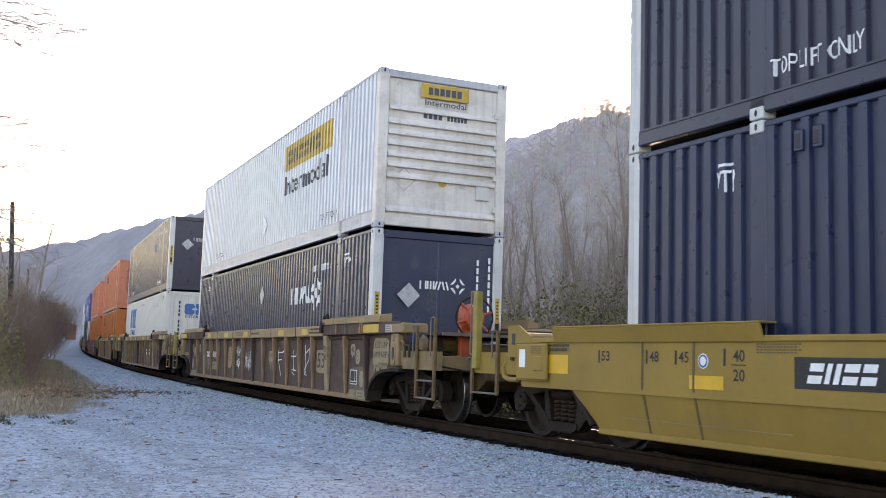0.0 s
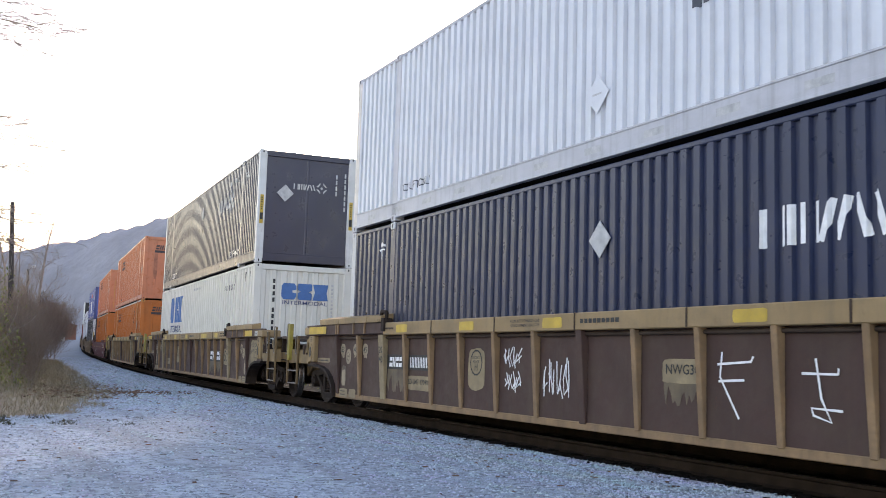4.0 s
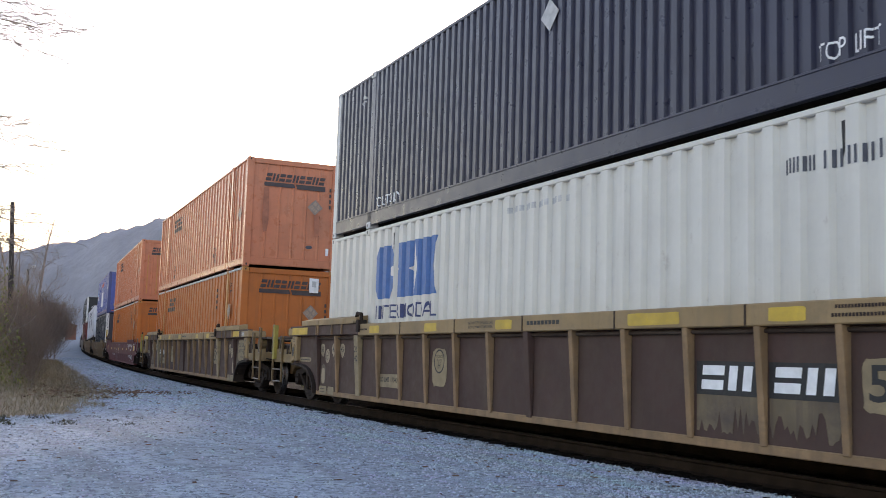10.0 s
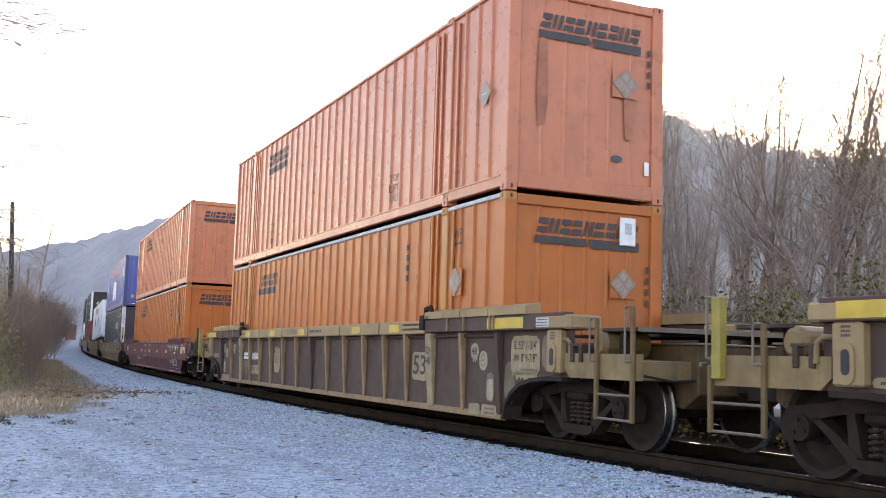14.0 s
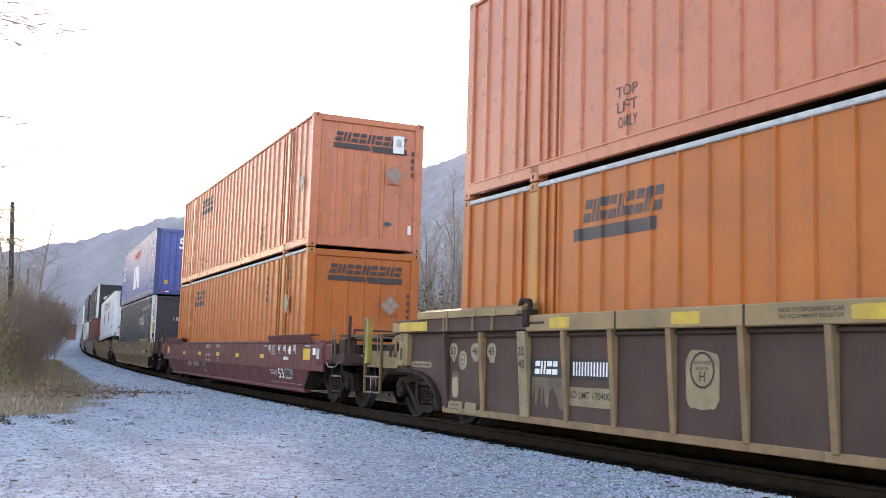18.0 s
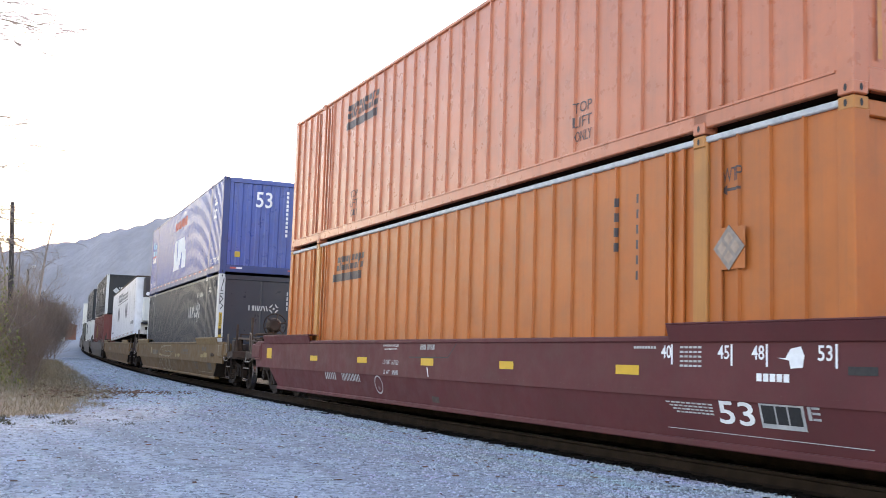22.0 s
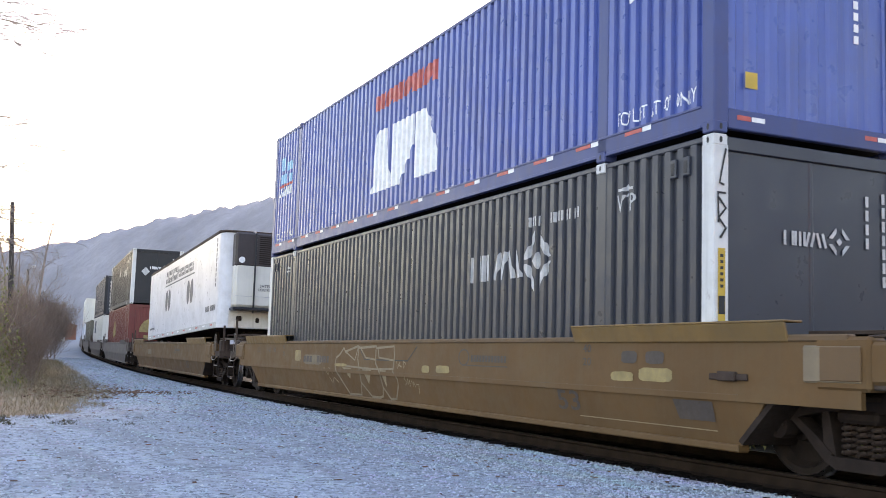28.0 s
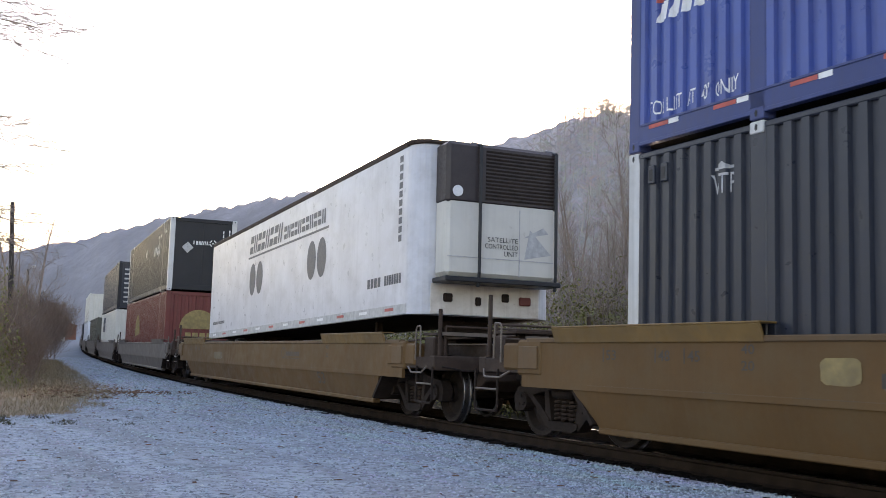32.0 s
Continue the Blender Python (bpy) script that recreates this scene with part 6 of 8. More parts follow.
# ---------------------------------------------------------------- the trailer
def trailer():
    t = thing("semi_trailer", "white refrigerated semi-trailer riding in the well car", "trailer")
    h0, h1 = -8.08, 8.08
    y = 1.295

    def panel(name, b, m, label="", parent=None):
        return part(name, b, m, parent or t, label)

    for w in (-1, 1):
        b = B()
        slab(b, [(h0, 0.18), (h1 - 0.35, 0.18), (h1 - 0.35, 2.82), (h0, 2.82)], *sorted((w * y, w * (y - 0.05))))
        panel("side_wall", b, TRAILER_WHITE)
        panel("bottom_rail", box(B(), h0, h1 - 0.3, *sorted((w * (y + 0.004), w * (y - 0.08))), 0.02, 0.20, 0.01), GREY_MARK)
        panel("top_rail", box(B(), h0, h1 - 0.3, *sorted((w * (y + 0.010), w * (y - 0.06))), 2.80, 2.92, 0.02), DUSTY)
        for i in range(12):
            panel("marker_strip", box(B(), h0 + 0.6 + i * 1.3, h0 + 1.0 + i * 1.3, *sorted((w * (y + 0.008), w * y)), 0.10, 0.15), RED_MARK if i % 2 else WHITE_MARK)
    # rounded nose corners
    b = B()
    pts = []
    for w in (-1, 1):
        for i in range(7):
            a = i * math.pi / 12
            pts.append((h1 - 0.35 + 0.35 * math.sin(a), w * (y - 0.35 + 0.35 * math.cos(a))) if w > 0 else None)
    arc = [p for p in pts if p]
    loop = arc + [(x, -q) for x, q in arc[::-1]]
    lo = [b.verts.new((x, q, 0.02)) for x, q in loop]
    hi = [b.verts.new((x, q, 2.86)) for x, q in loop]
    for i in range(len(loop) - 1):
        b.faces.new((lo[i], lo[i + 1], hi[i + 1], hi[i]))
    b.faces.new(hi), b.faces.new(lo[::-1])
    panel("nose", b, TRAILER_WHITE)
    panel("roof", box(B(), h0, h1 - 0.2, -y + 0.05, y - 0.05, 2.86, 2.91, 0.02), BLACK_BOX)
    panel("floor", box(B(), h0, h1 - 0.3, -y + 0.06, y - 0.06, 0.03, 0.16), STEEL)
    panel("rear_door", box(B(), h0 - 0.04, h0, -y + 0.04, y - 0.04, 0.16, 2.82, 0.01), TRAILER_WHITE)
    panel("nose_skirt", box(B(), h1 - 0.01, h1 + 0.012, -y + 0.30, y - 0.30, 0.03, 0.52, 0.004), WHITE_END, "rust-stained white nose skirt")
    for yy, w, z, m in ((-0.7, 0.16, 0.30, STEEL), (-0.15, 0.10, 0.26, WHEEL), (0.35, 0.13, 0.34, WHEEL), (0.72, 0.22, 0.30, RED_BOX)):
        panel("nose_fitting", box(B(), h1, h1 + 0.06, yy - w / 2, yy + w / 2, z - 0.07, z + 0.07, 0.02), m)
    panel("nose_trim", rod(B(), [(h1 - 0.35 + 0.36 * math.sin(a * math.pi / 12), -(y - 0.35 + 0.36 * math.cos(a * math.pi / 12)), 2.86) for a in range(7)] + [(h1 + 0.01, y - 0.35, 2.86)], 0.04), DUSTY)
    # refrigeration unit on the nose
    u = part("cooling_unit", box(B(), h1, h1 + 0.48, -0.95, 1.05, 0.62, 2.78, 0.06), WHITE_BOX, t, "white lower cooling unit housing")
    part("upper_housing", box(B(), h1 + 0.02, h1 + 0.50, -0.97, 1.07, 1.78, 2.80, 0.06), GRILL, u, "dark brown louvred upper housing")
    for i in range(14):
        part("louvre", box(B(), h1 + 0.49, h1 + 0.512, -0.28, 0.98, 1.88 + i * 0.06, 1.91 + i * 0.06), STEEL, u)
    for yy in (-0.36, 0.36):
        part("door_seam", box(B(), h1 + 0.475, h1 + 0.487, yy - 0.008, yy + 0.008, 0.66, 1.76), GREY_MARK, u)
    part("door_seam", box(B(), h1 + 0.475, h1 + 0.487, -0.93, 1.03, 0.92, 0.935), GREY_MARK, u)
    for yy in (-0.40, 1.00):
        part("guard_bar", rod(B(), [(h1 + 0.52, yy, 0.45), (h1 + 0.56, yy, 0.7), (h1 + 0.56, yy, 2.75), (h1 + 0.2, yy, 2.86)], 0.028), BLACK_BOX, u)
    part("guard_sill", box(B(), h1 + 0.05, h1 + 0.58, -1.0, 1.1, 0.52, 0.60, 0.015), BLACK_BOX, u)
    part("gauge_dial", bar(B(), (h1 + 0.49, -0.78, 1.98), (h1 + 0.515, -0.78, 1.98), 0.09, 16), WHITE_MARK, u)
    for i, w in enumerate(("SATELLITE", "CONTROLLED", "UNIT")):
        wd = (0.55, 0.6, 0.25)[i]
        b = text_bm(w, -0.27 + (0.6 - wd), 0.33, 1.20 - i * 0.11, 1.28 - i * 0.11)
        for v in b.verts:
            v.co = (h1 + 0.486, v.co.x, v.co.z)
        part("lettering", b, BLACK_MARK, u)
    b = poly_bm([(0.45, 0.95), (0.95, 1.05), (0.55, 1.45)], [(0.42, 1.3), (0.9, 1.4), (0.8, 1.5)])
    for v in b.verts:
        v.co = (h1 + 0.486, v.co.x, v.co.z)
    part("emblem_wedge", b, GREY_MARK, u)
    # markings on the side
    D = DARKBLUE_MARK

    def mark(name, b, m, label=""):
        many = apart(t, name, b)
        if many:
            return [mark(SINGLE[name], c, m, label) for c in many]
        for v in b.verts:
            v.co.y = -y - 0.004
        panel(name, b, m, label)

    mark("emblem_bars", poly_bm(*bold_row(-3.3, -0.1, 2.10, 2.56, 8, 0.12)), D, "row of plain dark blocks")
    mark("emblem_bars", poly_bm(*bold_row(0.05, 3.3, 2.12, 2.42, 11, 0.0)), D)
    mark("emblem_line", poly_bm(rect(-3.4, 3.5, 1.98, 2.03)), D)
    for cx in (-2.5, 2.7):
        for dx in (-0.36, 0.36):
            mark("emblem_disc", poly_bm([(cx + dx + 0.32 * math.cos(a * 0.393), 1.42 + 0.42 * math.sin(a * 0.393)) for a in range(16)]), D, "dark round emblem disc")
    mark("number_bars", poly_bm(*blocks(5.9, 6.6, 0.55, 0.72, 4), *blocks(6.75, 7.55, 0.55, 0.72, 7)), D)
    mark("number_bars", poly_bm(*[rect(7.35, 7.5, 2.6 - i * 0.15, 2.71 - i * 0.15) for i in range(10)]), D)
    mark("number_bars", poly_bm(*blocks(-7.6, -6.0, 0.42, 0.5, 10)), D)
    # wheels and landing gear, down in the well
    for x in (-6.3, -5.05):
        for w in (-1, 1):
            wheel = lathe(B(), [(0.1, -0.12), (0.3, -0.13), (0.48, -0.12), (0.5, -0.08), (0.5, 0.08), (0.48, 0.12), (0.3, 0.13), (0.1, 0.12)], 20)
            o = panel("tyre", wheel, RUBBER)
            o.matrix_basis = Matrix.Translation((x, w * 1.02, -0.52))
    panel("axle_beam", box(B(), -6.9, -4.5, -0.5, 0.5, -0.6, 0.03, 0.02), STEEL)
    for w in (-0.7, 0.7):
        panel("landing_leg", box(B(), 4.9, 5.02, w - 0.06, w + 0.06, -0.7, 0.03, 0.01), STEEL)
    panel("king_pin", bar(B(), (7.1, 0, -0.1), (7.1, 0, 0.05), 0.06, 10), STEEL)
    return t


trailer_ob = trailer()
ride(trailer_ob, CAR_S["G"], pose(1.93, 0, 1.50, 0, -1.2, 0))
for x in (9.3,):
    part("hitch_stand", slab(B(), [(8.7, 0.95), (9.9, 0.95), (9.35, 1.62), (9.0, 1.62)], -0.35, 0.35), STEEL, cars["G"])


# ---------------------------------------------------------------- ground, ballast, rails
def ground_mat():
    m = bpy.data.materials.new("frosted gravel")
    m.use_nodes = True
    n, l = m.node_tree.nodes, m.node_tree.links
    b = n["Principled BSDF"]
    b.inputs["Roughness"].default_value, b.inputs["Specular IOR Level"].default_value = 0.95, 0.08
    tc = n.new("ShaderNodeTexCoord")

    def tex(kind, sc, **kw):
        t = n.new(kind)
        t.inputs["Scale"].default_value = sc
        for k, v in kw.items():
            t.inputs[k].default_value = v
        l.new(tc.outputs["Object"], t.inputs["Vector"])
        return t

    def rng(fac, lo, hi, v0=0.0, v1=1.0):
        r = n.new("ShaderNodeMapRange")
        for i, v in zip((1, 2, 3, 4), (lo, hi, v0, v1)):
            r.inputs[i].default_value = v
        l.new(fac, r.inputs[0])
        return r.outputs[0]

    def mixc(fac, a, c):
        x = n.new("ShaderNodeMix")
        x.data_type = "RGBA"
        for s, v in ((x.inputs[0], fac), (x.inputs[6], a), (x.inputs[7], c)):
            if isinstance(v, tuple):
                s.default_value = (*v, 1)
            else:
                l.new(v, s)
        return x.outputs[2]

    big = tex("ShaderNodeTexNoise", 0.28, Detail=5.0, Roughness=0.6)
    mid = tex("ShaderNodeTexNoise", 2.2, Detail=5.0, Roughness=0.6)
    lump = tex("ShaderNodeTexNoise", 11.0, Detail=6.0, Roughness=0.68)
    fine = tex("ShaderNodeTexNoise", 60.0, Detail=2.0)
    col = mixc(rng(lump.outputs["Fac"], 0.38, 0.53), (0.105, 0.121, 0.137), (0.318, 0.372, 0.427))
    col = mixc(rng(fine.outputs["Fac"], 0.54, 0.68, 0.0, 0.55), col, (0.43, 0.49, 0.55))
    # darker grey further along, standing in for chips' shade; wheels have worn streaks
    sep = n.new("ShaderNodeSeparateXYZ")
    l.new(tc.outputs["Object"], sep.inputs[0])
    col = mixc(rng(sep.outputs["Y"], 19.0, 46.0, 0.0, 0.75), col, (0.205, 0.225, 0.248))
    mp = n.new("ShaderNodeMapping")
    mp.inputs["Scale"].default_value, mp.inputs["Rotation"].default_value = (1.5, 0.10, 1.0), (0, 0, 0.10)
    l.new(tc.outputs["Object"], mp.inputs[0])
    wear = n.new("ShaderNodeTexNoise")
    wear.inputs["Scale"].default_value, wear.inputs["Detail"].default_value = 1.0, 5.0
    l.new(mp.outputs[0], wear.inputs["Vector"])
    col = mixc(rng(wear.outputs["Fac"], 0.48, 0.66, 0.0, 0.55), col, (0.165, 0.178, 0.190))
    col = mixc(rng(mid.outputs["Fac"], 0.48, 0.66, 0.0, 0.50), col, (0.175, 0.195, 0.215))
    col = mixc(rng(big.outputs["Fac"], 0.48, 0.66, 0.0, 0.45), col, (0.195, 0.213, 0.233))
    l.new(col, b.inputs["Base Color"])
    bp = n.new("ShaderNodeBump")
    bp.inputs["Strength"].default_value, bp.inputs["Distance"].default_value = 1.0, 0.035
    l.new(lump.outputs["Fac"], bp.inputs["Height"])
    l.new(bp.outputs[0], b.inputs["Normal"])
    return m


GRAVEL = ground_mat()
FLOOR = mat("frosted leaf-strewn woodland floor", (0.034, 0.028, 0.017), 0.95, spec=0.1, vary=0.35, grime=0.5, grime_color=(0.022, 0.02, 0.012), scale=1.5, bump=0.05, bump_scale=9)
VERGE = mat("dead grass ground", (0.20, 0.145, 0.085), 0.95, vary=0.3, grime=0.5, grime_color=(0.10, 0.075, 0.05), scale=1.2, bump=0.04, bump_scale=12)
# base near black, so the colour itself carries the cars' shade
BALLAST = mat("ballast with under-train shade in its colour", (0.0155, 0.0115, 0.0095), 0.95, spec=0.04, vary=0.35, scale=20, bump=0.03, bump_scale=22)


def lay(name, sides, zs, s0, s1, step, material, kind="structure", label="", category="", second=None):
    """A strip along the track: cross-section by side and height."""
    v, f = [], []
    k = len(sides)
    ss = np.arange(s0, s1 + step, step)
    for s in ss:
        for a, z in zip(sides, zs):
            v.append(on_line(s, a, z))
    for i in range(len(ss) - 1):
        for j in range(k - 1):
            a = i * k + j
            f.append((a, a + 1, a + k + 1, a + k))
    me = bpy.data.meshes.new(name)
    me.from_pydata([tuple(p) for p in v], [], f)
    me.materials.append(material)
    if second:
        me.materials.append(second[1])
        for i, p in enumerate(me.polygons):
            p.material_index = int(sides[i % (k - 1)] > second[0])
    me.update()
    return tagged(new(name, me), label, category, "", kind)


lay("ground", [-500, -150, -60, -30, -15, -8, -5, -3.5, -2.4, -1.5, -1.15, 1.6, 3, 6, 12, 30, 80, 200, 700], [-0.5, -0.5, -0.4, -0.3, -0.24, -0.2, -0.17, -0.16, -0.15, -0.13, -0.20, -0.24, -0.34, -0.5, -0.4, -0.3, -0.3, -0.3, -0.3], -75, 455, 5, GRAVEL, label="frosted pale grey gravel ground", category="ground", second=(1.5, FLOOR))
lay("ballast", [-1.22, -1.0, 1.3, 2.4], [-0.19, -0.155, -0.155, -0.30], -70, 440, 2, BALLAST, label="near-black ballast under the track, with shade in its colour", category="ballast")
for a in (-0.75, 0.75):
    r = [-0.075, -0.07, -0.012, -0.012, -0.036, -0.036, 0.036, 0.036, 0.012, 0.012, 0.07, 0.075]
    z = [-0.17, -0.155, -0.13, -0.045, -0.03, 0.0, 0.0, -0.03, -0.045, -0.13, -0.155, -0.17]
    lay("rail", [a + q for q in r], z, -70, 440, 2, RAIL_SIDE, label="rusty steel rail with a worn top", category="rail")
    lay("rail_head", [a - 0.03, a + 0.03], [0.002, 0.002], -70, 440, 2, TREAD, label="polished top of the rail", category="rail")



def stuff(name, v, f, material, label, category):
    me = bpy.data.meshes.new(name)
    me.from_pydata(v, [], f)
    me.materials.append(material)
    me.update()
    return tagged(new(name, me), label, category, "", "stuff")


def island_mat(name, colors, rough=0.9):
    """Each piece takes one of a few tones."""
    m = bpy.data.materials.new(name)
    m.use_nodes = True
    n, l = m.node_tree.nodes, m.node_tree.links
    g, r = n.new("ShaderNodeNewGeometry"), n.new("ShaderNodeValToRGB")
    r.color_ramp.elements[0].color = (*colors[0], 1)
    r.color_ramp.elements[1].color = (*colors[-1], 1)
    for i, c in enumerate(colors[1:-1]):
        r.color_ramp.elements.new((i + 1) / (len(colors) - 1)).color = (*c, 1)
    l.new(g.outputs["Random Per Island"], r.inputs[0])
    t = n.new("ShaderNodeTexNoise")
    t.inputs["Scale"].default_value = 60
    x = n.new("ShaderNodeMix")
    x.data_type, x.blend_type = "RGBA", "MULTIPLY"
    x.inputs[0].default_value = 0.5
    l.new(r.outputs[0], x.inputs[6]), l.new(t.outputs["Color"], x.inputs[7])
    l.new(x.outputs[2], n["Principled BSDF"].inputs["Base Color"])
    n["Principled BSDF"].inputs["Roughness"].default_value = rough
    return m


STONES = island_mat("frosted limestone chips", [(0.17, 0.197, 0.222), (0.30, 0.35, 0.40), (0.38, 0.44, 0.505), (0.50, 0.57, 0.64), (0.09, 0.10, 0.11)])
DRY = island_mat("dry grass", [(0.25, 0.185, 0.11), (0.34, 0.26, 0.155), (0.20, 0.15, 0.085), (0.38, 0.31, 0.21)])
WEED = island_mat("dark weeds", [(0.05, 0.055, 0.025), (0.085, 0.07, 0.04), (0.035, 0.045, 0.02)])
LITTER = island_mat("fallen brown leaves", [(0.12, 0.06, 0.03), (0.20, 0.10, 0.05), (0.09, 0.05, 0.03)])
TWIG = island_mat("grey-brown twigs", [(0.275, 0.225, 0.188), (0.345, 0.285, 0.238), (0.195, 0.16, 0.136)])
BRUSH_TWIG = island_mat("dark brown brush twigs", [(0.195, 0.132, 0.098), (0.25, 0.175, 0.128), (0.14, 0.098, 0.075)])
BARK = mat("grey-brown bark", (0.225, 0.178, 0.15), 0.9, vary=0.3, scale=4, bump=0.02, bump_scale=18, piece=0.2)
LEAF = island_mat("sparse yellow-green leaves", [(0.16, 0.165, 0.045), (0.25, 0.24, 0.07), (0.12, 0.13, 0.04), (0.29, 0.24, 0.075)])
# greys lifted so that the far stems carry haze in their colour
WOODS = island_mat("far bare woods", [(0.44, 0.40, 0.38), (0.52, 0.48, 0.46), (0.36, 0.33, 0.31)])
rng = np.random.default_rng(4)


def verge(y):
    """Where the gravel road ends on its left."""
    return float(np.interp(y, [-70, 14, 18, 19.5, 27, 77, 300], [-4.0, -1.0, 0.9, 2.7, 4.2, 8.2, 30.0]))


def ground_z(x, y):
    return grade(y) - 0.20


def verge_sheet():
    v, f = [], []
    ys = np.arange(14.5, 300, 1.0)
    for y in ys:
        w = verge(y) + 0.3 * noise.noise((0, y * 0.9, 0)) + 0.25 * noise.noise((5, y * 2.3, 0))
        for d in (0, 0.5, 1.5, 4, 10, 40):
            v.append((w - d, y, ground_z(0, y) + 0.03 * min(1, d * 2) + 0.004))
    for i in range(len(ys) - 1):
        for j in range(5):
            a = i * 6 + j
            f.append((a, a + 6, a + 7, a + 1))
    me = bpy.data.meshes.new("verge")
    me.from_pydata(v, [], f)
    me.materials.append(VERGE)
    me.update()
    tagged(new("verge", me), "verge of dead brown grass and earth", "verge", "", "structure")


verge_sheet()
# chips of stone, thick near the camera
OCT = np.array([(1, 0, 0), (-1, 0, 0), (0, 1, 0), (0, -1, 0), (0, 0, 1), (0, 0, -1)], float)
OCT_F = [(0, 2, 4), (2, 1, 4), (1, 3, 4), (3, 0, 4), (2, 0, 5), (1, 2, 5), (3, 1, 5), (0, 3, 5)]
v, f = [], []
for i in range(52000):
    y = 5.5 + 34 * rng.random() ** 2.0
    x0, x1 = verge(y) - 0.4, np.interp(y, LINE_Y, LINE_X) - 1.12
    x = x0 + (x1 - x0) * rng.random() if i % 3 else x1 - 1.7 * rng.random()
    side = x1 - x
    r = rng.uniform(0.010, 0.026) * (1.25 if side < 0.5 else 1.0) * (1 + max(0, y - 12) * 0.03)
    z = ground_z(x, y) + np.interp(side, [0, 0.25, 1.3, 3.8, 7], [0.02, 0.07, 0.05, 0.03, 0.0])
    k = len(v)
    pts = OCT * r * rng.uniform(0.6, 1.25, (6, 3)) * (1, 1, 0.7)
    a = rng.random() * 6.28
    ca, sa = math.cos(a), math.sin(a)
    for p in pts:
        v.append((x + p[0] * ca - p[1] * sa, y + p[0] * sa + p[1] * ca, z + p[2]))
    f += [(k + a, k + b, k + c) for a, b, c in OCT_F]
for i in range(14000):
    y = 30 + 62 * rng.random() ** 1.3
    x0, x1 = verge(y) - 0.2, np.interp(y, LINE_Y, LINE_X) - 1.12
    x = x0 + (x1 - x0) * rng.random()
    r = rng.uniform(0.02, 0.05)
    z = ground_z(x, y) + np.interp(x1 - x, [0, 0.25, 1.3, 3.8, 7], [0.02, 0.07, 0.05, 0.03, 0.0])
    k = len(v)
    v += [(x + p[0], y + p[1], z + p[2]) for p in OCT * r * rng.uniform(0.6, 1.25, (6, 3)) * (1.3, 1.3, 0.7)]
    f += [(k + a, k + b, k + c) for a, b, c in OCT_F]
stuff("gravel_chips", v, f, STONES, "loose frosted limestone chips on the road", "gravel")

# dark bits lying about
v, f = [], []
for i in range(520):
    y = 6 + 26 * rng.random() ** 1.4
    x1 = np.interp(y, LINE_Y, LINE_X) - 1.2
    x = verge(y) + (x1 - verge(y)) * (rng.random() if i % 3 else 0.9 + 0.1 * rng.random())
    z = ground_z(x, y) + np.interp(x1 - x, [0, 1.3, 3.8, 7], [0.06, 0.07, 0.045, 0.02])
    a, ln, w = rng.random() * 3.14, rng.uniform(0.012, 0.045), rng.uniform(0.006, 0.016)
    k = len(v)
    for sx, sy, dz in ((-1, -1, 0), (1, -1, 0), (1, 1, 0.012), (-1, 1, 0.012)):
        v.append((x + sx * ln * math.cos(a) - sy * w * math.sin(a), y + sx * ln * math.sin(a) + sy * w * math.cos(a), z + dz))
    f.append((k, k + 1, k + 2, k + 3))
stuff("dark_debris", v, f, LITTER, "small dark chips and dead leaves on gravel", "debris")

# black flakes where the gravel meets the ballast
v, f = [], []
for i in range(1500):
    s = -6 + 46 * rng.random() ** 1.3
    p = on_line(s, -1.16 - abs(rng.normal(0, 0.16)), -0.125)
    a, ln, w = rng.normal(0.3, 0.5), rng.uniform(0.02, 0.10), rng.uniform(0.006, 0.02)
    k = len(v)
    for sx, sy in ((-1, -1), (1, -1), (1, 1), (-1, 1)):
        v.append((p.x + sx * ln * math.cos(a) - sy * w * math.sin(a), p.y + sx * ln * math.sin(a) + sy * w * math.cos(a), p.z + rng.uniform(0, 0.03)))
    f.append((k, k + 1, k + 2, k + 3))
stuff("ballast_flakes", v, f, BALLAST, "black ballast crumbs along the gravel's edge", "ballast")

# dead grass and leaf litter on the verge
v, f = [], []
for i in range(42000):
    y = 16 + 55 * rng.random() ** 1.7
    x = verge(y) - 6.5 * rng.random() ** 1.5 + 0.35 * math.sin(y * 2.1)
    h, a = rng.uniform(0.04, 0.17) * (1 + (y - 16) * 0.03), rng.random() * 6.28
    w = 0.006 * (1 + (y - 16) * 0.05)
    z = ground_z(x, y) - 0.02
    dx, dy = math.cos(a) * w, math.sin(a) * w
    bx, by = rng.normal(0, 0.6) * h, rng.normal(0, 0.6) * h
    k = len(v)
    v += [(x - dx, y - dy, z), (x + dx, y + dy, z), (x + bx, y + by, z + h)]
    f.append((k, k + 1, k + 2))
stuff("dry_grass", v, f, DRY, "flattened straw-coloured dead grass on the verge", "grass")
v, f = [], []
for i in range(900):
    y = 24 + 9 * rng.random()
    x = verge(y) + rng.normal(-0.4, 0.8)
    if rng.random() < 0.4:
        y, x = 27.5 + rng.normal(0, 0.5), 3.0 + 3.6 * rng.random() ** 1.5
    z, a, r = ground_z(x, y) + 0.05, rng.random() * 6.28, rng.uniform(0.02, 0.06)
    k = len(v)
    for j in range(4):
        t = a + j * 1.571
        v.append((x + r * math.cos(t), y + r * math.sin(t) * 0.7, z + rng.uniform(0, 0.05)))
    f.append((k, k + 1, k + 2, k + 3))
stuff("leaf_litter", v, f, LITTER, "drift of fallen brown leaves at the road's edge", "leaves")


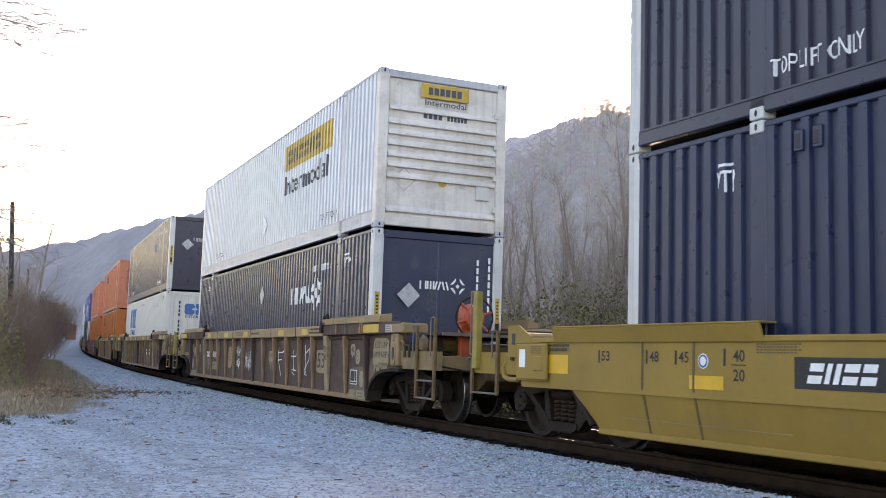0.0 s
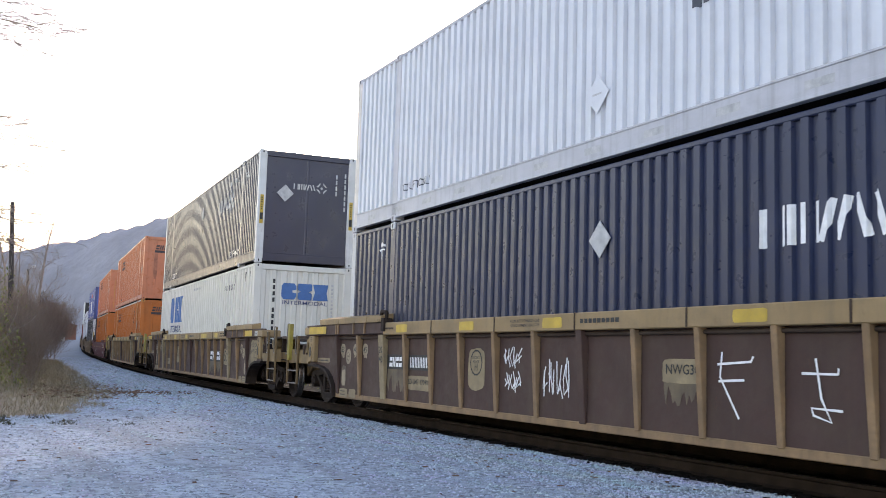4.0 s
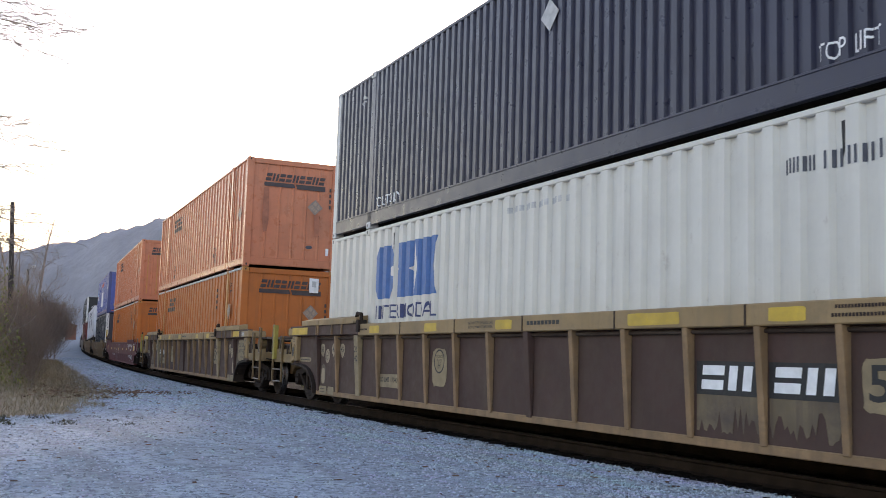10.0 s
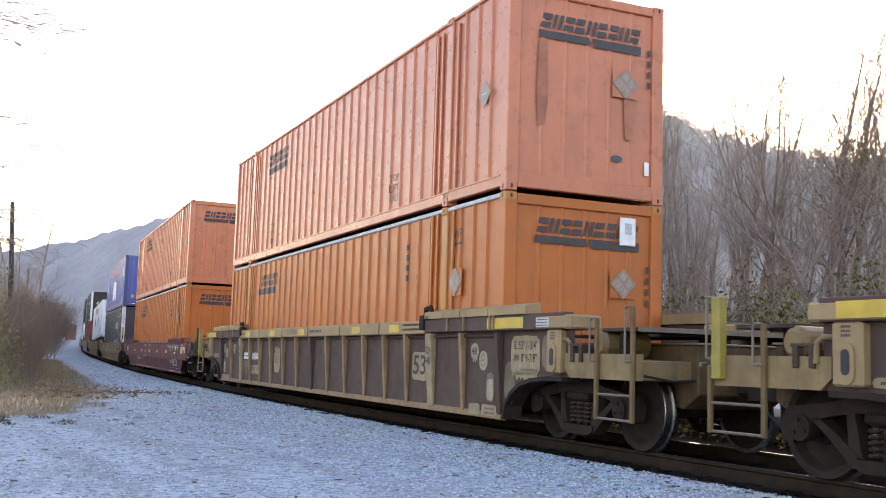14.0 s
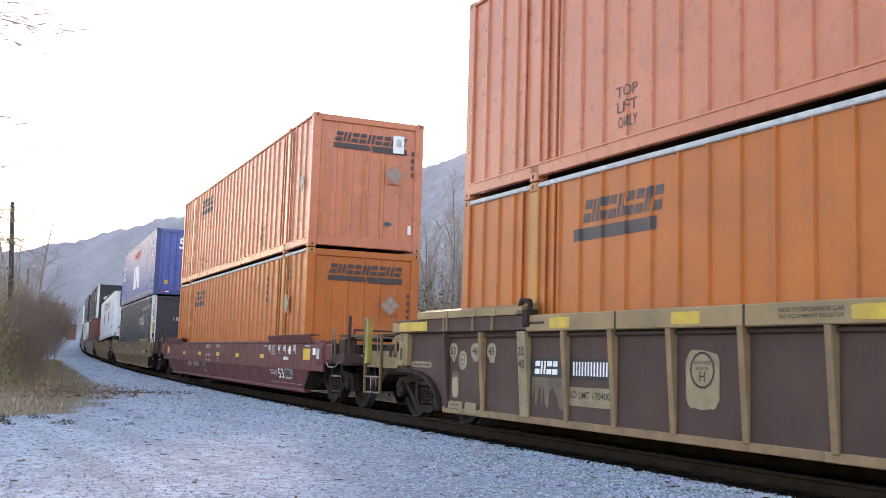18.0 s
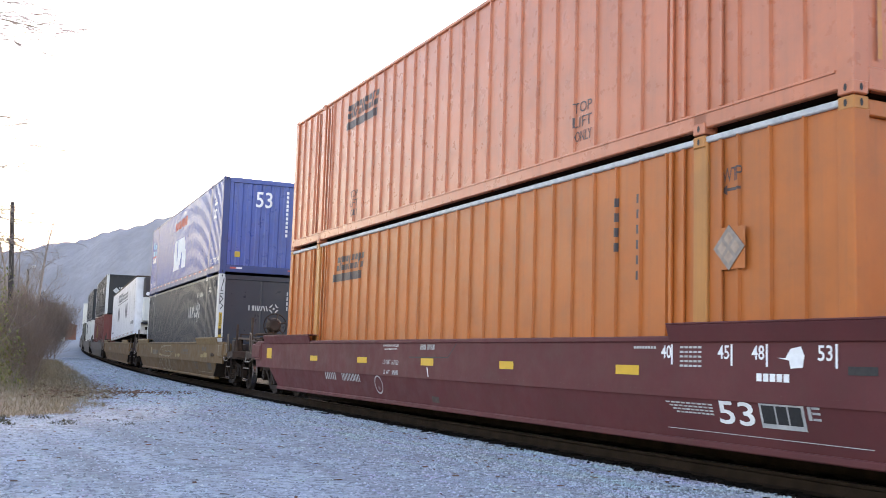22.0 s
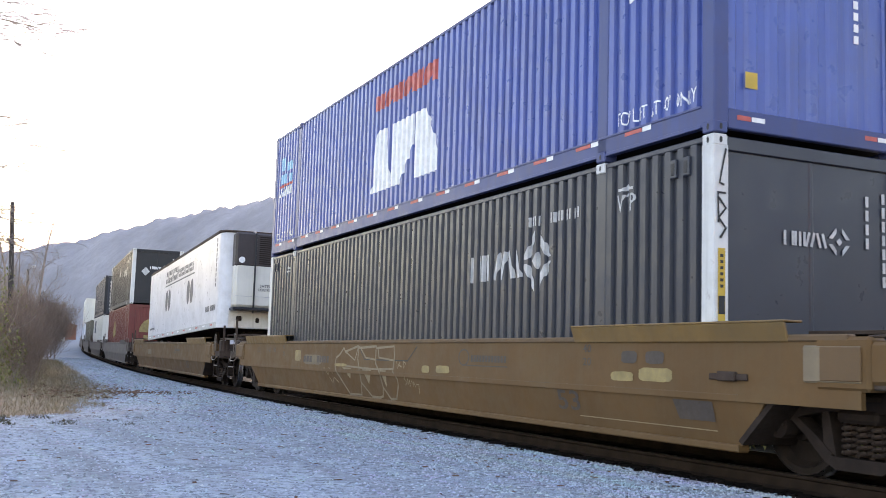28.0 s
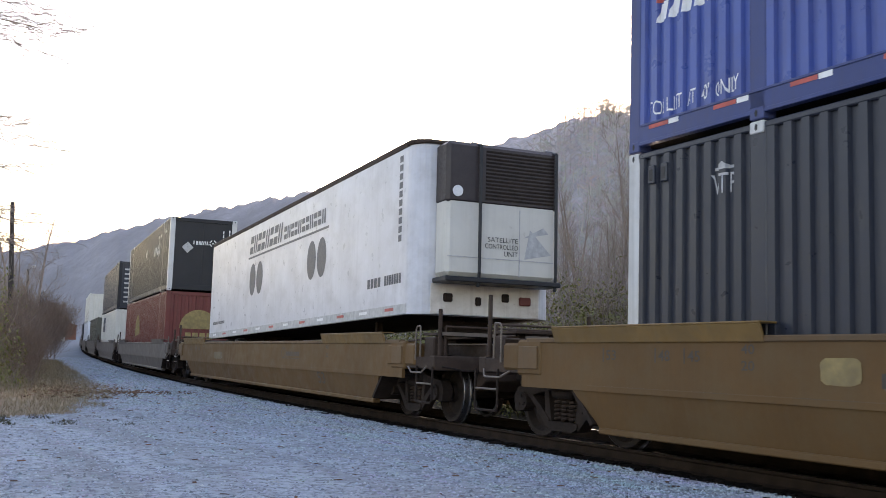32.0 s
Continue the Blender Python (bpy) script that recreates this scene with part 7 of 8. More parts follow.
# dark weedy tufts where the grass gives out into frost
v, f = [], []
for i in range(2600):
    x = 0.4 + 3.0 * rng.random() ** 1.4
    y = 19.0 - 2.2 * rng.random() - 0.25 * x
    if noise.noise((x * 2.2, y * 1.3, 7.0)) < 0.12:
        continue
    h, a = rng.uniform(0.015, 0.06), rng.random() * 6.28
    z = ground_z(x, y) + 0.01
    dx, dy = math.cos(a) * 0.012, math.sin(a) * 0.012
    k = len(v)
    v += [(x - dx, y - dy, z), (x + dx, y + dy, z), (x + rng.normal(0, 0.04), y + rng.normal(0, 0.04), z + h)]
    f.append((k, k + 1, k + 2))
stuff("weed_tufts", v, f, WEED, "dark green-brown weeds at the edge of the frosted gravel", "weeds")


# ---------------------------------------------------------------- trees and brush
def grow(seed, height, r0, spread=0.45, levels=3, start=0.3, first=13, twist=0.10, thick=1.0, lean=0.0, keep=0.42, rise=0.0, dense=1.0):
    """Verts and faces of a bare tree: trunk and limbs apart."""
    rd = random.Random(seed)
    wood, twigs = ([], []), ([], [])

    def limb(p, d, length, r, level):
        v, f = wood if level < 2 else twigs
        n = (6, 5, 3, 3)[min(level, 3)]
        steps = (9, 5, 3, 2)[min(level, 3)]
        prev = None
        for i in range(steps + 1):
            q = i / steps
            rr = max(0.004 * thick, r * (1 - 0.82 * q))
            a = d.orthogonal().normalized()
            c = d.cross(a)
            k = len(v)
            for j in range(n):
                t = 2 * math.pi * j / n
                v.append(tuple(p + (a * math.cos(t) + c * math.sin(t)) * rr))
            if prev is not None:
                for j in range(n):
                    f.append((prev + j, prev + (j + 1) % n, k + (j + 1) % n, k + j))
            prev = k
            if level < levels and q >= (start if level == 0 else 0.2):
                kids = {0: first / (steps * (1 - start)), 1: (1.6 if levels > 2 else 0.9) * dense, 2: 1.8 * dense}[level]
                for _ in range(int(kids) + (rd.random() < kids % 1)):
                    up = Vector((rd.gauss(0, 1), rd.gauss(0, 1), rd.uniform(0.2, 1.0 if level else 1.3)))
                    w = (d * (rd.uniform(0.35, 0.8) + rise) + up.normalized() * (0.9 if level else 0.8)).normalized()
                    limb(p.copy(), w, length * rd.uniform(0.32, 0.55) * (spread / 0.45 if level == 0 else 1) * (1.1 - 0.6 * q if level == 0 else 1), rr * (keep if level == 0 else keep + 0.1), level + 1)
            tw = twist * (0.34 if level == 0 else 1.0)
            d = (d + Vector((rd.gauss(0, tw), rd.gauss(0, tw), rd.gauss(0.03, tw * 0.6)))).normalized()
            p = p + d * (length / steps)

    limb(Vector((0, 0, -0.3)), Vector((lean + rd.gauss(0, 0.035), rd.gauss(0, 0.035), 1)).normalized(), height, r0, 0)
    return wood, twigs


def mesh_of(name, vf, material):
    me = bpy.data.meshes.new(name)
    me.from_pydata(vf[0], [], vf[1])
    me.materials.append(material)
    me.update()
    return me


def bare_tree(seed, height, r0, label, name="bare_tree", **kw):
    wood, twigs = grow(seed, height, r0, **kw)
    t = thing(name, label, "tree" if name == "bare_tree" else "shrub", "bare trees behind the track" if name == "bare_tree" else "brush beside the road")
    part("trunk", mesh_of("trunk", wood, BARK), None, t)
    part("crown", mesh_of("crown", twigs, TWIG if name == "bare_tree" else BRUSH_TWIG), None, t, "bare grey-brown twigs")
    return t


kinds = [bare_tree(31 + i, 9.6 + 1.2 * (i % 3), 0.125 + 0.02 * (i % 4), "tall slender leafless tree with grey-brown bark", thick=1.5, keep=0.42, spread=0.21, twist=0.16, first=10, start=0.42, levels=3, rise=0.1, dense=0.86) for i in range(7)]
rd = random.Random(9)
spots = []
for i in range(104):
    s = rd.uniform(6, 62) if i % 3 else rd.uniform(36, 120)
    spots.append((s, rd.choice((18, 20, 22, 25, 28, 32, 37)) + rd.uniform(-1.2, 1.2), rd.uniform(0.62, 0.86) if i % 4 else rd.uniform(0.88, 1.05)))
for i, (s, a, k) in enumerate(spots):
    m = Matrix.Translation(on_line(s, a, -0.35)) @ pose(0, 0, 0, 0, 0, rd.uniform(0, 360)) @ Matrix.Diagonal((k, k, k, 1))
    if i < len(kinds):
        kinds[i].matrix_basis = m
    else:
        src = kinds[i % len(kinds)]
        o = copy_thing(src, Matrix())
        o.matrix_basis = m

# slender stems between them
for i in range(76):
    o = copy_thing(kinds[i % len(kinds)], Matrix())
    w = rd.uniform(0.42, 0.62) if i < 46 else rd.uniform(0.6, 0.8)
    o.matrix_basis = Matrix.Translation(on_line(rd.uniform(14, 44) if i < 46 else rd.uniform(27, 62), rd.uniform(10, 18), -0.35)) @ pose(0, 0, 0, 0, 0, rd.uniform(0, 360)) @ Matrix.Diagonal((w, w, rd.uniform(0.6, 0.8), 1))

# taller trees at the wood's edge: along the line, beside it, height, girth, lean
def edge_tree(seed, s, side, height, r0, lean, turn, **kw):
    o = bare_tree(seed, height, r0, "leafless tree with forked limbs at the wood's edge", **{**dict(first=11, spread=0.21, start=0.38, twist=0.16, thick=1.5, keep=0.42, lean=lean, levels=3, rise=0.1, dense=0.86), **kw})
    o.matrix_basis = Matrix.Translation(on_line(s, side, -0.35)) @ pose(0, 0, 0, 0, 0, turn)
    return o


for row in ((721, 26.9, 11.2, 9.4, 0.089, 0.02, 125), (722, 26.1, 11.2, 9.5, 0.079, -0.05, 170), (723, 26.1, 12, 9.6, 0.111, 0.03, -40), (724, 28.7, 14.5, 10.5, 0.099, -0.02, -70),
            (725, 22.1, 10.4, 8.8, 0.087, 0.04, -165), (726, 28.5, 16, 10.4, 0.111, 0.03, -60), (727, 22.0, 11.2, 8.7, 0.089, 0.01, 55), (728, 20.7, 10.4, 8.7, 0.113, -0.02, 65),
            (729, 24.9, 14.5, 9.6, 0.086, -0.03, -5), (730, 19.5, 10.4, 8.2, 0.118, 0.03, 170), (731, 20.5, 12, 8.6, 0.075, -0.02, 15), (732, 22.4, 14.5, 9.7, 0.084, -0.01, 0),
            (753, 17.4, 10.2, 9.6, 0.135, 0.0, 15), (734, 17.1, 10.2, 8.9, 0.113, 0.03, -130), (735, 16.7, 10.2, 8.4, 0.1, 0.01, -5), (736, 20.2, 14.5, 9.6, 0.099, -0.0, 35),
            (737, 25.5, 11.2, 9.0, 0.12, -0.03, 80), (738, 23.7, 11.2, 8.6, 0.104, -0.01, -65), (739, 22.3, 12, 8.6, 0.095, 0.01, 175), (740, 20.0, 11.2, 8.1, 0.116, -0.04, -145),
            (741, 24.4, 16, 10.1, 0.085, 0.03, -30), (742, 19.8, 10.4, 8.2, 0.09, -0.03, 110)):
    edge_tree(*row, **(dict(first=18, spread=0.30, start=0.36, dense=0.95, keep=0.48, rise=-0.1, twist=0.2) if row[0] in (753, 734, 735) else {}))


def draped_tree():
    """A leaning tree hung with creeper: stems, twigs and withered leaves."""
    o = edge_tree(720, 15.9, 9.6, 7.4, 0.12, -0.34, -52, first=16, spread=0.6, twist=0.2)
    r = np.random.default_rng(72)
    v, f = [], []
    for j in range(1700):
        h = r.uniform(1.6, 6.4)
        w = 0.5 + 1.5 * math.sin(math.pi * min(1, (h - 0.6) / 5.4))
        x, y, z = 1.3 - 0.24 * h + r.normal(0, 0.5) * w, r.normal(0, 0.5) * w, h
        t, k, s = r.random() * 6.28, len(v), r.uniform(0.03, 0.075)
        v += [(x, y, z), (x + s * math.cos(t), y + s * math.sin(t) * 0.6, z - s * r.uniform(0.2, 1.2)), (x + s * math.cos(t + 0.8), y + s * math.sin(t + 0.8) * 0.6, z - s * r.uniform(-0.4, 0.6))]
        f.append((k, k + 1, k + 2))
    for j in range(500):
        h = r.uniform(1.2, 6.2)
        w = 0.35 + 1.2 * math.sin(math.pi * min(1, (h - 0.2) / 5.6))
        p = Vector((1.5 - 0.22 * h + r.normal(0, 0.5) * w, r.normal(0, 0.5) * w, h))
        d = Vector((r.normal(-0.62, 0.35), r.normal(0, 0.35), r.normal(0.45, 0.45))).normalized() * r.uniform(0.35, 1.2)
        u = d.orthogonal().normalized() * r.uniform(0.006, 0.013)
        m, k = p + d * 0.55 + Vector((0, 0, 0.06)), len(v)
        v += [tuple(p - u), tuple(p + u), tuple(m + u * 0.8), tuple(m - u * 0.8), tuple(p + d)]
        f += [(k, k + 1, k + 2, k + 3), (k + 3, k + 2, k + 4)]
    part("creeper", mesh_of("creeper", (v, f), WITHERED), None, o, "withered brown creeper strands and leaves")
    tagged(o, "leaning leafless tree hung with withered brown creeper", "tree")


WITHERED = island_mat("withered creeper leaves", [(0.21, 0.145, 0.09), (0.28, 0.19, 0.11), (0.15, 0.105, 0.07), (0.25, 0.20, 0.10)])
draped_tree()
# undergrowth with a few leaves
shrubs = []
for i in range(16):
    v, f = [], []
    r = np.random.default_rng(60 + i)
    for j in range(2200):
        a, q = r.random() * 6.28, r.random() ** 0.6 * 1.5
        x, y, z = q * math.cos(a), q * math.sin(a), r.random() ** 0.8 * 2.4 * (1 - q / 2.2)
        t, w = r.random() * 6.28, r.uniform(0.035, 0.08)
        k = len(v)
        v += [(x, y, z), (x + w * math.cos(t), y + w * math.sin(t), z + r.uniform(-0.03, 0.05)), (x + w * math.cos(t + 0.9), y + w * math.sin(t + 0.9), z + r.uniform(-0.05, 0.03))]
        f.append((k, k + 1, k + 2))
    sh = thing("shrub", "straggly shrub with sparse yellow-green leaves", "shrub", "undergrowth behind the track")
    wood, twigs = grow(200 + i, 2.2, 0.03, spread=0.7, levels=2, start=0.05, first=12, twist=0.2)
    part("stem", mesh_of("stem", wood, BARK), None, sh)
    part("crown", mesh_of("crown", twigs, TWIG), None, sh, "bare grey-brown twigs")
    shrubs.append(sh)
    part("leaves", mesh_of("leaves", (v, f), LEAF), None, sh, "sparse yellow-green leaves")
    sh.matrix_basis = Matrix.Translation(on_line(8 + i * 2.6 + rd.uniform(-2, 2), rd.uniform(7.0, 13), -0.45)) @ Matrix.Diagonal((1.7, 1.7, rd.uniform(1.4, 2.0), 1))
for i in range(56):
    o = copy_thing(shrubs[i % 16], Matrix())
    o.matrix_basis = Matrix.Translation(on_line(7 + i * 1.0 + rd.uniform(-1, 1), rd.uniform(7.5, 16), -0.45)) @ pose(0, 0, 0, 0, 0, rd.uniform(0, 360)) @ Matrix.Diagonal((1.6, 1.6, rd.uniform(1.2, 2.1), 1))
for i in range(36):
    o = copy_thing(shrubs[i % 16], Matrix())
    o.matrix_basis = Matrix.Translation(on_line(11 + i * 0.5 + rd.uniform(-0.5, 0.5), rd.uniform(6.0, 9.5), -0.45)) @ pose(0, 0, 0, 0, 0, rd.uniform(0, 360)) @ Matrix.Diagonal((1.2, 1.2, rd.uniform(1.2, 1.8), 1))
for i, (x, y, k) in enumerate(((1.1, 28.5, 1.5), (1.5, 33.0, 1.7), (2.2, 40.0, 2.0), (0.7, 27.0, 1.2))):
    o = copy_thing(shrubs[i], Matrix())
    o.matrix_basis = Matrix.Translation((x, y, ground_z(x, y))) @ pose(0, 0, 0, 0, 0, 70 * i) @ Matrix.Diagonal((0.62 * k, 0.62 * k, k, 1))
# brush along the road's left side
brush = [bare_tree(300 + i, 3.2, 0.035, "tangled leafless brush with brown twigs", "brush_shrub", spread=0.8, levels=3, start=0.02, first=16, twist=0.22, thick=1.6) for i in range(4)]
for i in range(150):
    y = 29 + 100 * (i / 150) ** 1.2 + rd.uniform(-1, 1)
    u = rd.random() ** 0.7
    if y < 56:
        u = max(u, 0.55)
    x = y * (0.055 + 0.042 * u)
    k = rd.uniform(0.5, 0.78) * (1.25 - 0.5 * u) * (0.75 if y < 36 else 1.0 + 0.004 * (y - 36))
    m = Matrix.Translation((x, y, ground_z(x, y))) @ pose(0, 0, 0, 0, 0, rd.uniform(0, 360)) @ Matrix.Diagonal((k * 0.7, k * 0.7, k, 1))
    o = brush[i] if i < 4 else copy_thing(brush[i % 4], Matrix())
    o.matrix_basis = m
for i in range(80):
    y = 78 + 165 * (i / 80) ** 1.1 + rd.uniform(-2, 2)
    x = y * (0.078 + 0.033 * rd.random() ** 0.6)
    k = rd.uniform(0.8, 1.15) * (0.75 + y * 0.003)
    o = copy_thing(brush[i % 4], Matrix())
    o.matrix_basis = Matrix.Translation((x, y, ground_z(x, y))) @ pose(0, 0, 0, 0, 0, rd.uniform(0, 360)) @ Matrix.Diagonal((k * 0.9, k * 0.9, k, 1))
for i in range(16):
    y = 57 + i * 2.5 + rd.uniform(-1, 1)
    x = y * rd.uniform(0.056, 0.078)
    o = copy_thing(kinds[i % 7], Matrix())
    k = rd.uniform(0.38, 0.52) * (1 + 0.006 * (y - 36))
    o.matrix_basis = Matrix.Translation((x, y, ground_z(x, y))) @ pose(0, 0, 0, 0, 0, rd.uniform(0, 360)) @ Matrix.Diagonal((k, k, k, 1))
for i in range(9):
    y = 62 + i * 9 + rd.uniform(-3, 3)
    x = min(y * rd.uniform(0.060, 0.090), verge(y) - 1.2)
    k = rd.uniform(0.7, 1.0)
    o = copy_thing(kinds[i % 7], Matrix())
    o.matrix_basis = Matrix.Translation((x, y, ground_z(x, y))) @ pose(0, 0, 0, 0, 0, rd.uniform(0, 360)) @ Matrix.Diagonal((k * 1.2, k * 1.2, k, 1))
# a tree beside the road whose drooping boughs reach into view
def drooping_tree():
    o = thing("bare_tree", "leafless tree with drooping outer boughs over the road", "tree", "bare trees beside the road")
    r = random.Random(5)
    trunk, twig = B(), ([], [])
    pts = [Vector((0.05 * math.sin(i * 1.3), 0.06 * math.cos(i), -0.3 + i * 0.9)) for i in range(11)]
    for i in range(10):
        bar(trunk, pts[i], pts[i + 1], 0.17 - 0.014 * i, 8, 0.17 - 0.014 * (i + 1))
    part("trunk", trunk, BARK, o)

    def stem(p, q, r0, r1, sag, n=7):
        v, f = twig
        prev = None
        d = (q - p).normalized()
        a = d.orthogonal().normalized()
        c = d.cross(a)
        line = []
        for i in range(n + 1):
            t = i / n
            w = p.lerp(q, t) + Vector((r.gauss(0, 0.03), r.gauss(0, 0.03), sag * 4 * t * (1 - t) + r.gauss(0, 0.02)))
            line.append(w)
            k, rr = len(v), r0 + (r1 - r0) * t
            v += [tuple(w + (a * math.cos(u) + c * math.sin(u)) * rr) for u in (0, 2.1, 4.2)]
            if prev is not None:
                f += [(prev + j, prev + (j + 1) % 3, k + (j + 1) % 3, k + j) for j in range(3)]
            prev = k
        return line

    for h, tip in BOUGHS:
        base = Vector((0, 0, h))
        line = stem(base, Vector(tip), 0.03, 0.005, 0.25, 12)
        for i in range(5, 13):
            for _ in range(4):
                p = line[i]
                w = (Vector(tip) - base).normalized() + Vector((r.gauss(0, 0.35), r.gauss(0, 0.35), r.gauss(-0.12, 0.22)))
                sub = stem(p, p + w.normalized() * r.uniform(0.25, 0.8), 0.006, 0.004, 0.05, 5)
                for _ in range(3):
                    e = r.choice(sub)
                    stem(e, e + (w + Vector((r.gauss(0, 0.5), r.gauss(0, 0.5), r.gauss(-0.1, 0.4)))).normalized() * r.uniform(0.12, 0.35), 0.004, 0.003, 0.0, 3)
    part("crown", mesh_of("crown", twig, TWIG), None, o, "fine drooping twigs")
    o.matrix_basis = Matrix.Translation(DROOP_AT)


DROOP_AT = Vector((-2.0, 14.5, ground_z(0, 14.5)))
BOUGHS = [(5.0, (3.2, -0.5, 5.25)), (5.6, (3.0, -0.4, 5.5)), (4.8, (2.8, -0.6, 5.05)), (5.3, (2.7, -0.2, 5.35)), (3.6, (3.0, -0.5, 3.72)), (3.9, (2.8, -0.3, 4.0)), (3.3, (2.9, -0.6, 3.4)), (2.7, (2.85, -0.5, 2.8)), (2.5, (2.85, -0.4, 2.5))]
drooping_tree()


# ---------------------------------------------------------------- poles, far hill and far buildings
def pole(x, y, lamp):
    p = thing("utility_pole", "dark wooden pole with a lamp arm" if lamp else "tall dark wooden pole", "pole", "poles along the road")
    z = ground_z(x, y)
    part("shaft", bar(B(), (0, 0, -0.5), (0, 0, 8.0), 0.15, 10, 0.10), POLE_WOOD, p)
    if lamp:
        part("lamp_arm", rod(B(), [(0, 0, 7.8), (0.25, -0.5, 8.15), (0.35, -1.0, 8.2)], 0.04), STEEL, p)
        part("lamp_head", box(B(), 0.15, 0.55, -1.5, -0.9, 8.1, 8.3, 0.06), GREY_MARK, p)
    p.matrix_basis = Matrix.Translation((x, y, z)) @ pose(0, 0, 0, 0, -3.0 if y < 60 else -0.8, 0)


POLE_WOOD = mat("dark creosoted pole", (0.045, 0.035, 0.03), 0.9, vary=0.3, scale=3, bump=0.01)
for x, y, lamp in ((3.86, 53, False), (8.6, 103, True), (15.4, 162, True), (24.2, 238, True), (31.5, 300, True), (36, 340, False)):
    pole(x, y, lamp)


def hill():
    az = np.radians(np.concatenate((np.linspace(-80, -1, 40), np.linspace(0, 56, 420), np.linspace(57, 150, 60))))
    q = np.linspace(0.0, 1.0, 46)
    v, f = [], []
    for a in az:
        d = math.degrees(a)
        el = float(np.interp(d, [-80, 0, 4.5, 7.4, 8.8, 11.4, 14.6, 17.7, 23, 30.3, 32.6, 33.6, 36.5, 40, 45, 60, 150], [2.5, 3.2, 4.15, 4.87, 5.36, 6.2, 6.99, 7.71, 8.9, 11.1, 11.75, 12.25, 12.5, 11.2, 9.6, 8.5, 6]))
        el += 0.05 * math.sin(d * 2.3 + 1) + 0.04 * math.sin(d * 7.1)
        q0 = float(np.interp(d, [2, 14, 34], [0.86, 0.66, 0.42]))
        R = 430 - 7.2 * max(0, min(d, 38) - 4)
        for t in q:
            r = R * (q0 + (1.17 - q0) * t)
            u = min(1.0, max(0.0, (r / R - q0) / (1 - q0)))
            z = (0.95 + R * math.tan(radians(el)) + 2.2) * (3 * u * u - 2 * u ** 3) ** 0.9
            z += noise.noise((math.sin(a) * r * 0.02, math.cos(a) * r * 0.02, 0)) * (5 if d > 22 else 1.2) * u * (1 - u) + noise.noise((math.sin(a) * r * 0.3, math.cos(a) * r * 0.3, 3)) * 1.0 * u - 1.2
            v.append((math.sin(a) * r, math.cos(a) * r, z))
    k = len(q)
    for i in range(len(az) - 1):
        for j in range(k - 1):
            c = i * k + j
            f.append((c, c + k, c + k + 1, c + 1))
    me = bpy.data.meshes.new("hill")
    me.from_pydata(v, [], f)
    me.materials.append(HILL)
    # blends in the hazier tones by azimuth: sunward haze painted on the slope
    haze_tone = me.attributes.new("haze_tone", "FLOAT", "POINT")
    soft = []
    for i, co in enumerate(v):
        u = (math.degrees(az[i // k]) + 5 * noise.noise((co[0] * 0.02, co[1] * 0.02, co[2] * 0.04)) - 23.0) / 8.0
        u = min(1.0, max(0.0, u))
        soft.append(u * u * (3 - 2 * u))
    haze_tone.data.foreach_set("value", soft)
    me.polygons.foreach_set("use_smooth", [True] * len(f))
    me.update()
    tagged(new("hill", me), "hazy wooded ridge of bare grey trees", "hill", "", "structure")
    # stems and twigs on its slope
    w, g = [], []
    r_ = np.random.default_rng(8)
    for i in range(9000):
        n = r_.integers(40, 478)
        j = int(r_.integers(2, 37))
        x, y, z = v[n * k + j]
        far = math.hypot(x, y)
        if far < 45 or far > 190:
            continue
        x, y = x + r_.normal(0, 2), y + r_.normal(0, 2)
        h = r_.uniform(4, 7.5) * (0.3 if j > 29 else 1) * (1 if far < 150 else 0.55)
        s = 0.05 + far * 0.0004
        px, py = y / far * s, -x / far * s
        m = len(w)
        w += [(x - px, y - py, z - 1), (x + px, y + py, z - 1), (x + r_.normal(0, 0.3), y, z + h)]
        g.append((m, m + 1, m + 2))
        for _ in range(7):
            t = r_.uniform(0.35, 0.95)
            side = r_.choice((-1, 1)) * r_.uniform(0.5, 1.6)
            m = len(w)
            w += [(x, y, z + h * t), (x, y, z + h * t + s * 1.6), (x + px / s * side, y + py / s * side, z + h * t + r_.uniform(0.3, 1.5))]
            g.append((m, m + 1, m + 2))
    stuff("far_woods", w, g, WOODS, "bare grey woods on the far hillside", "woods")


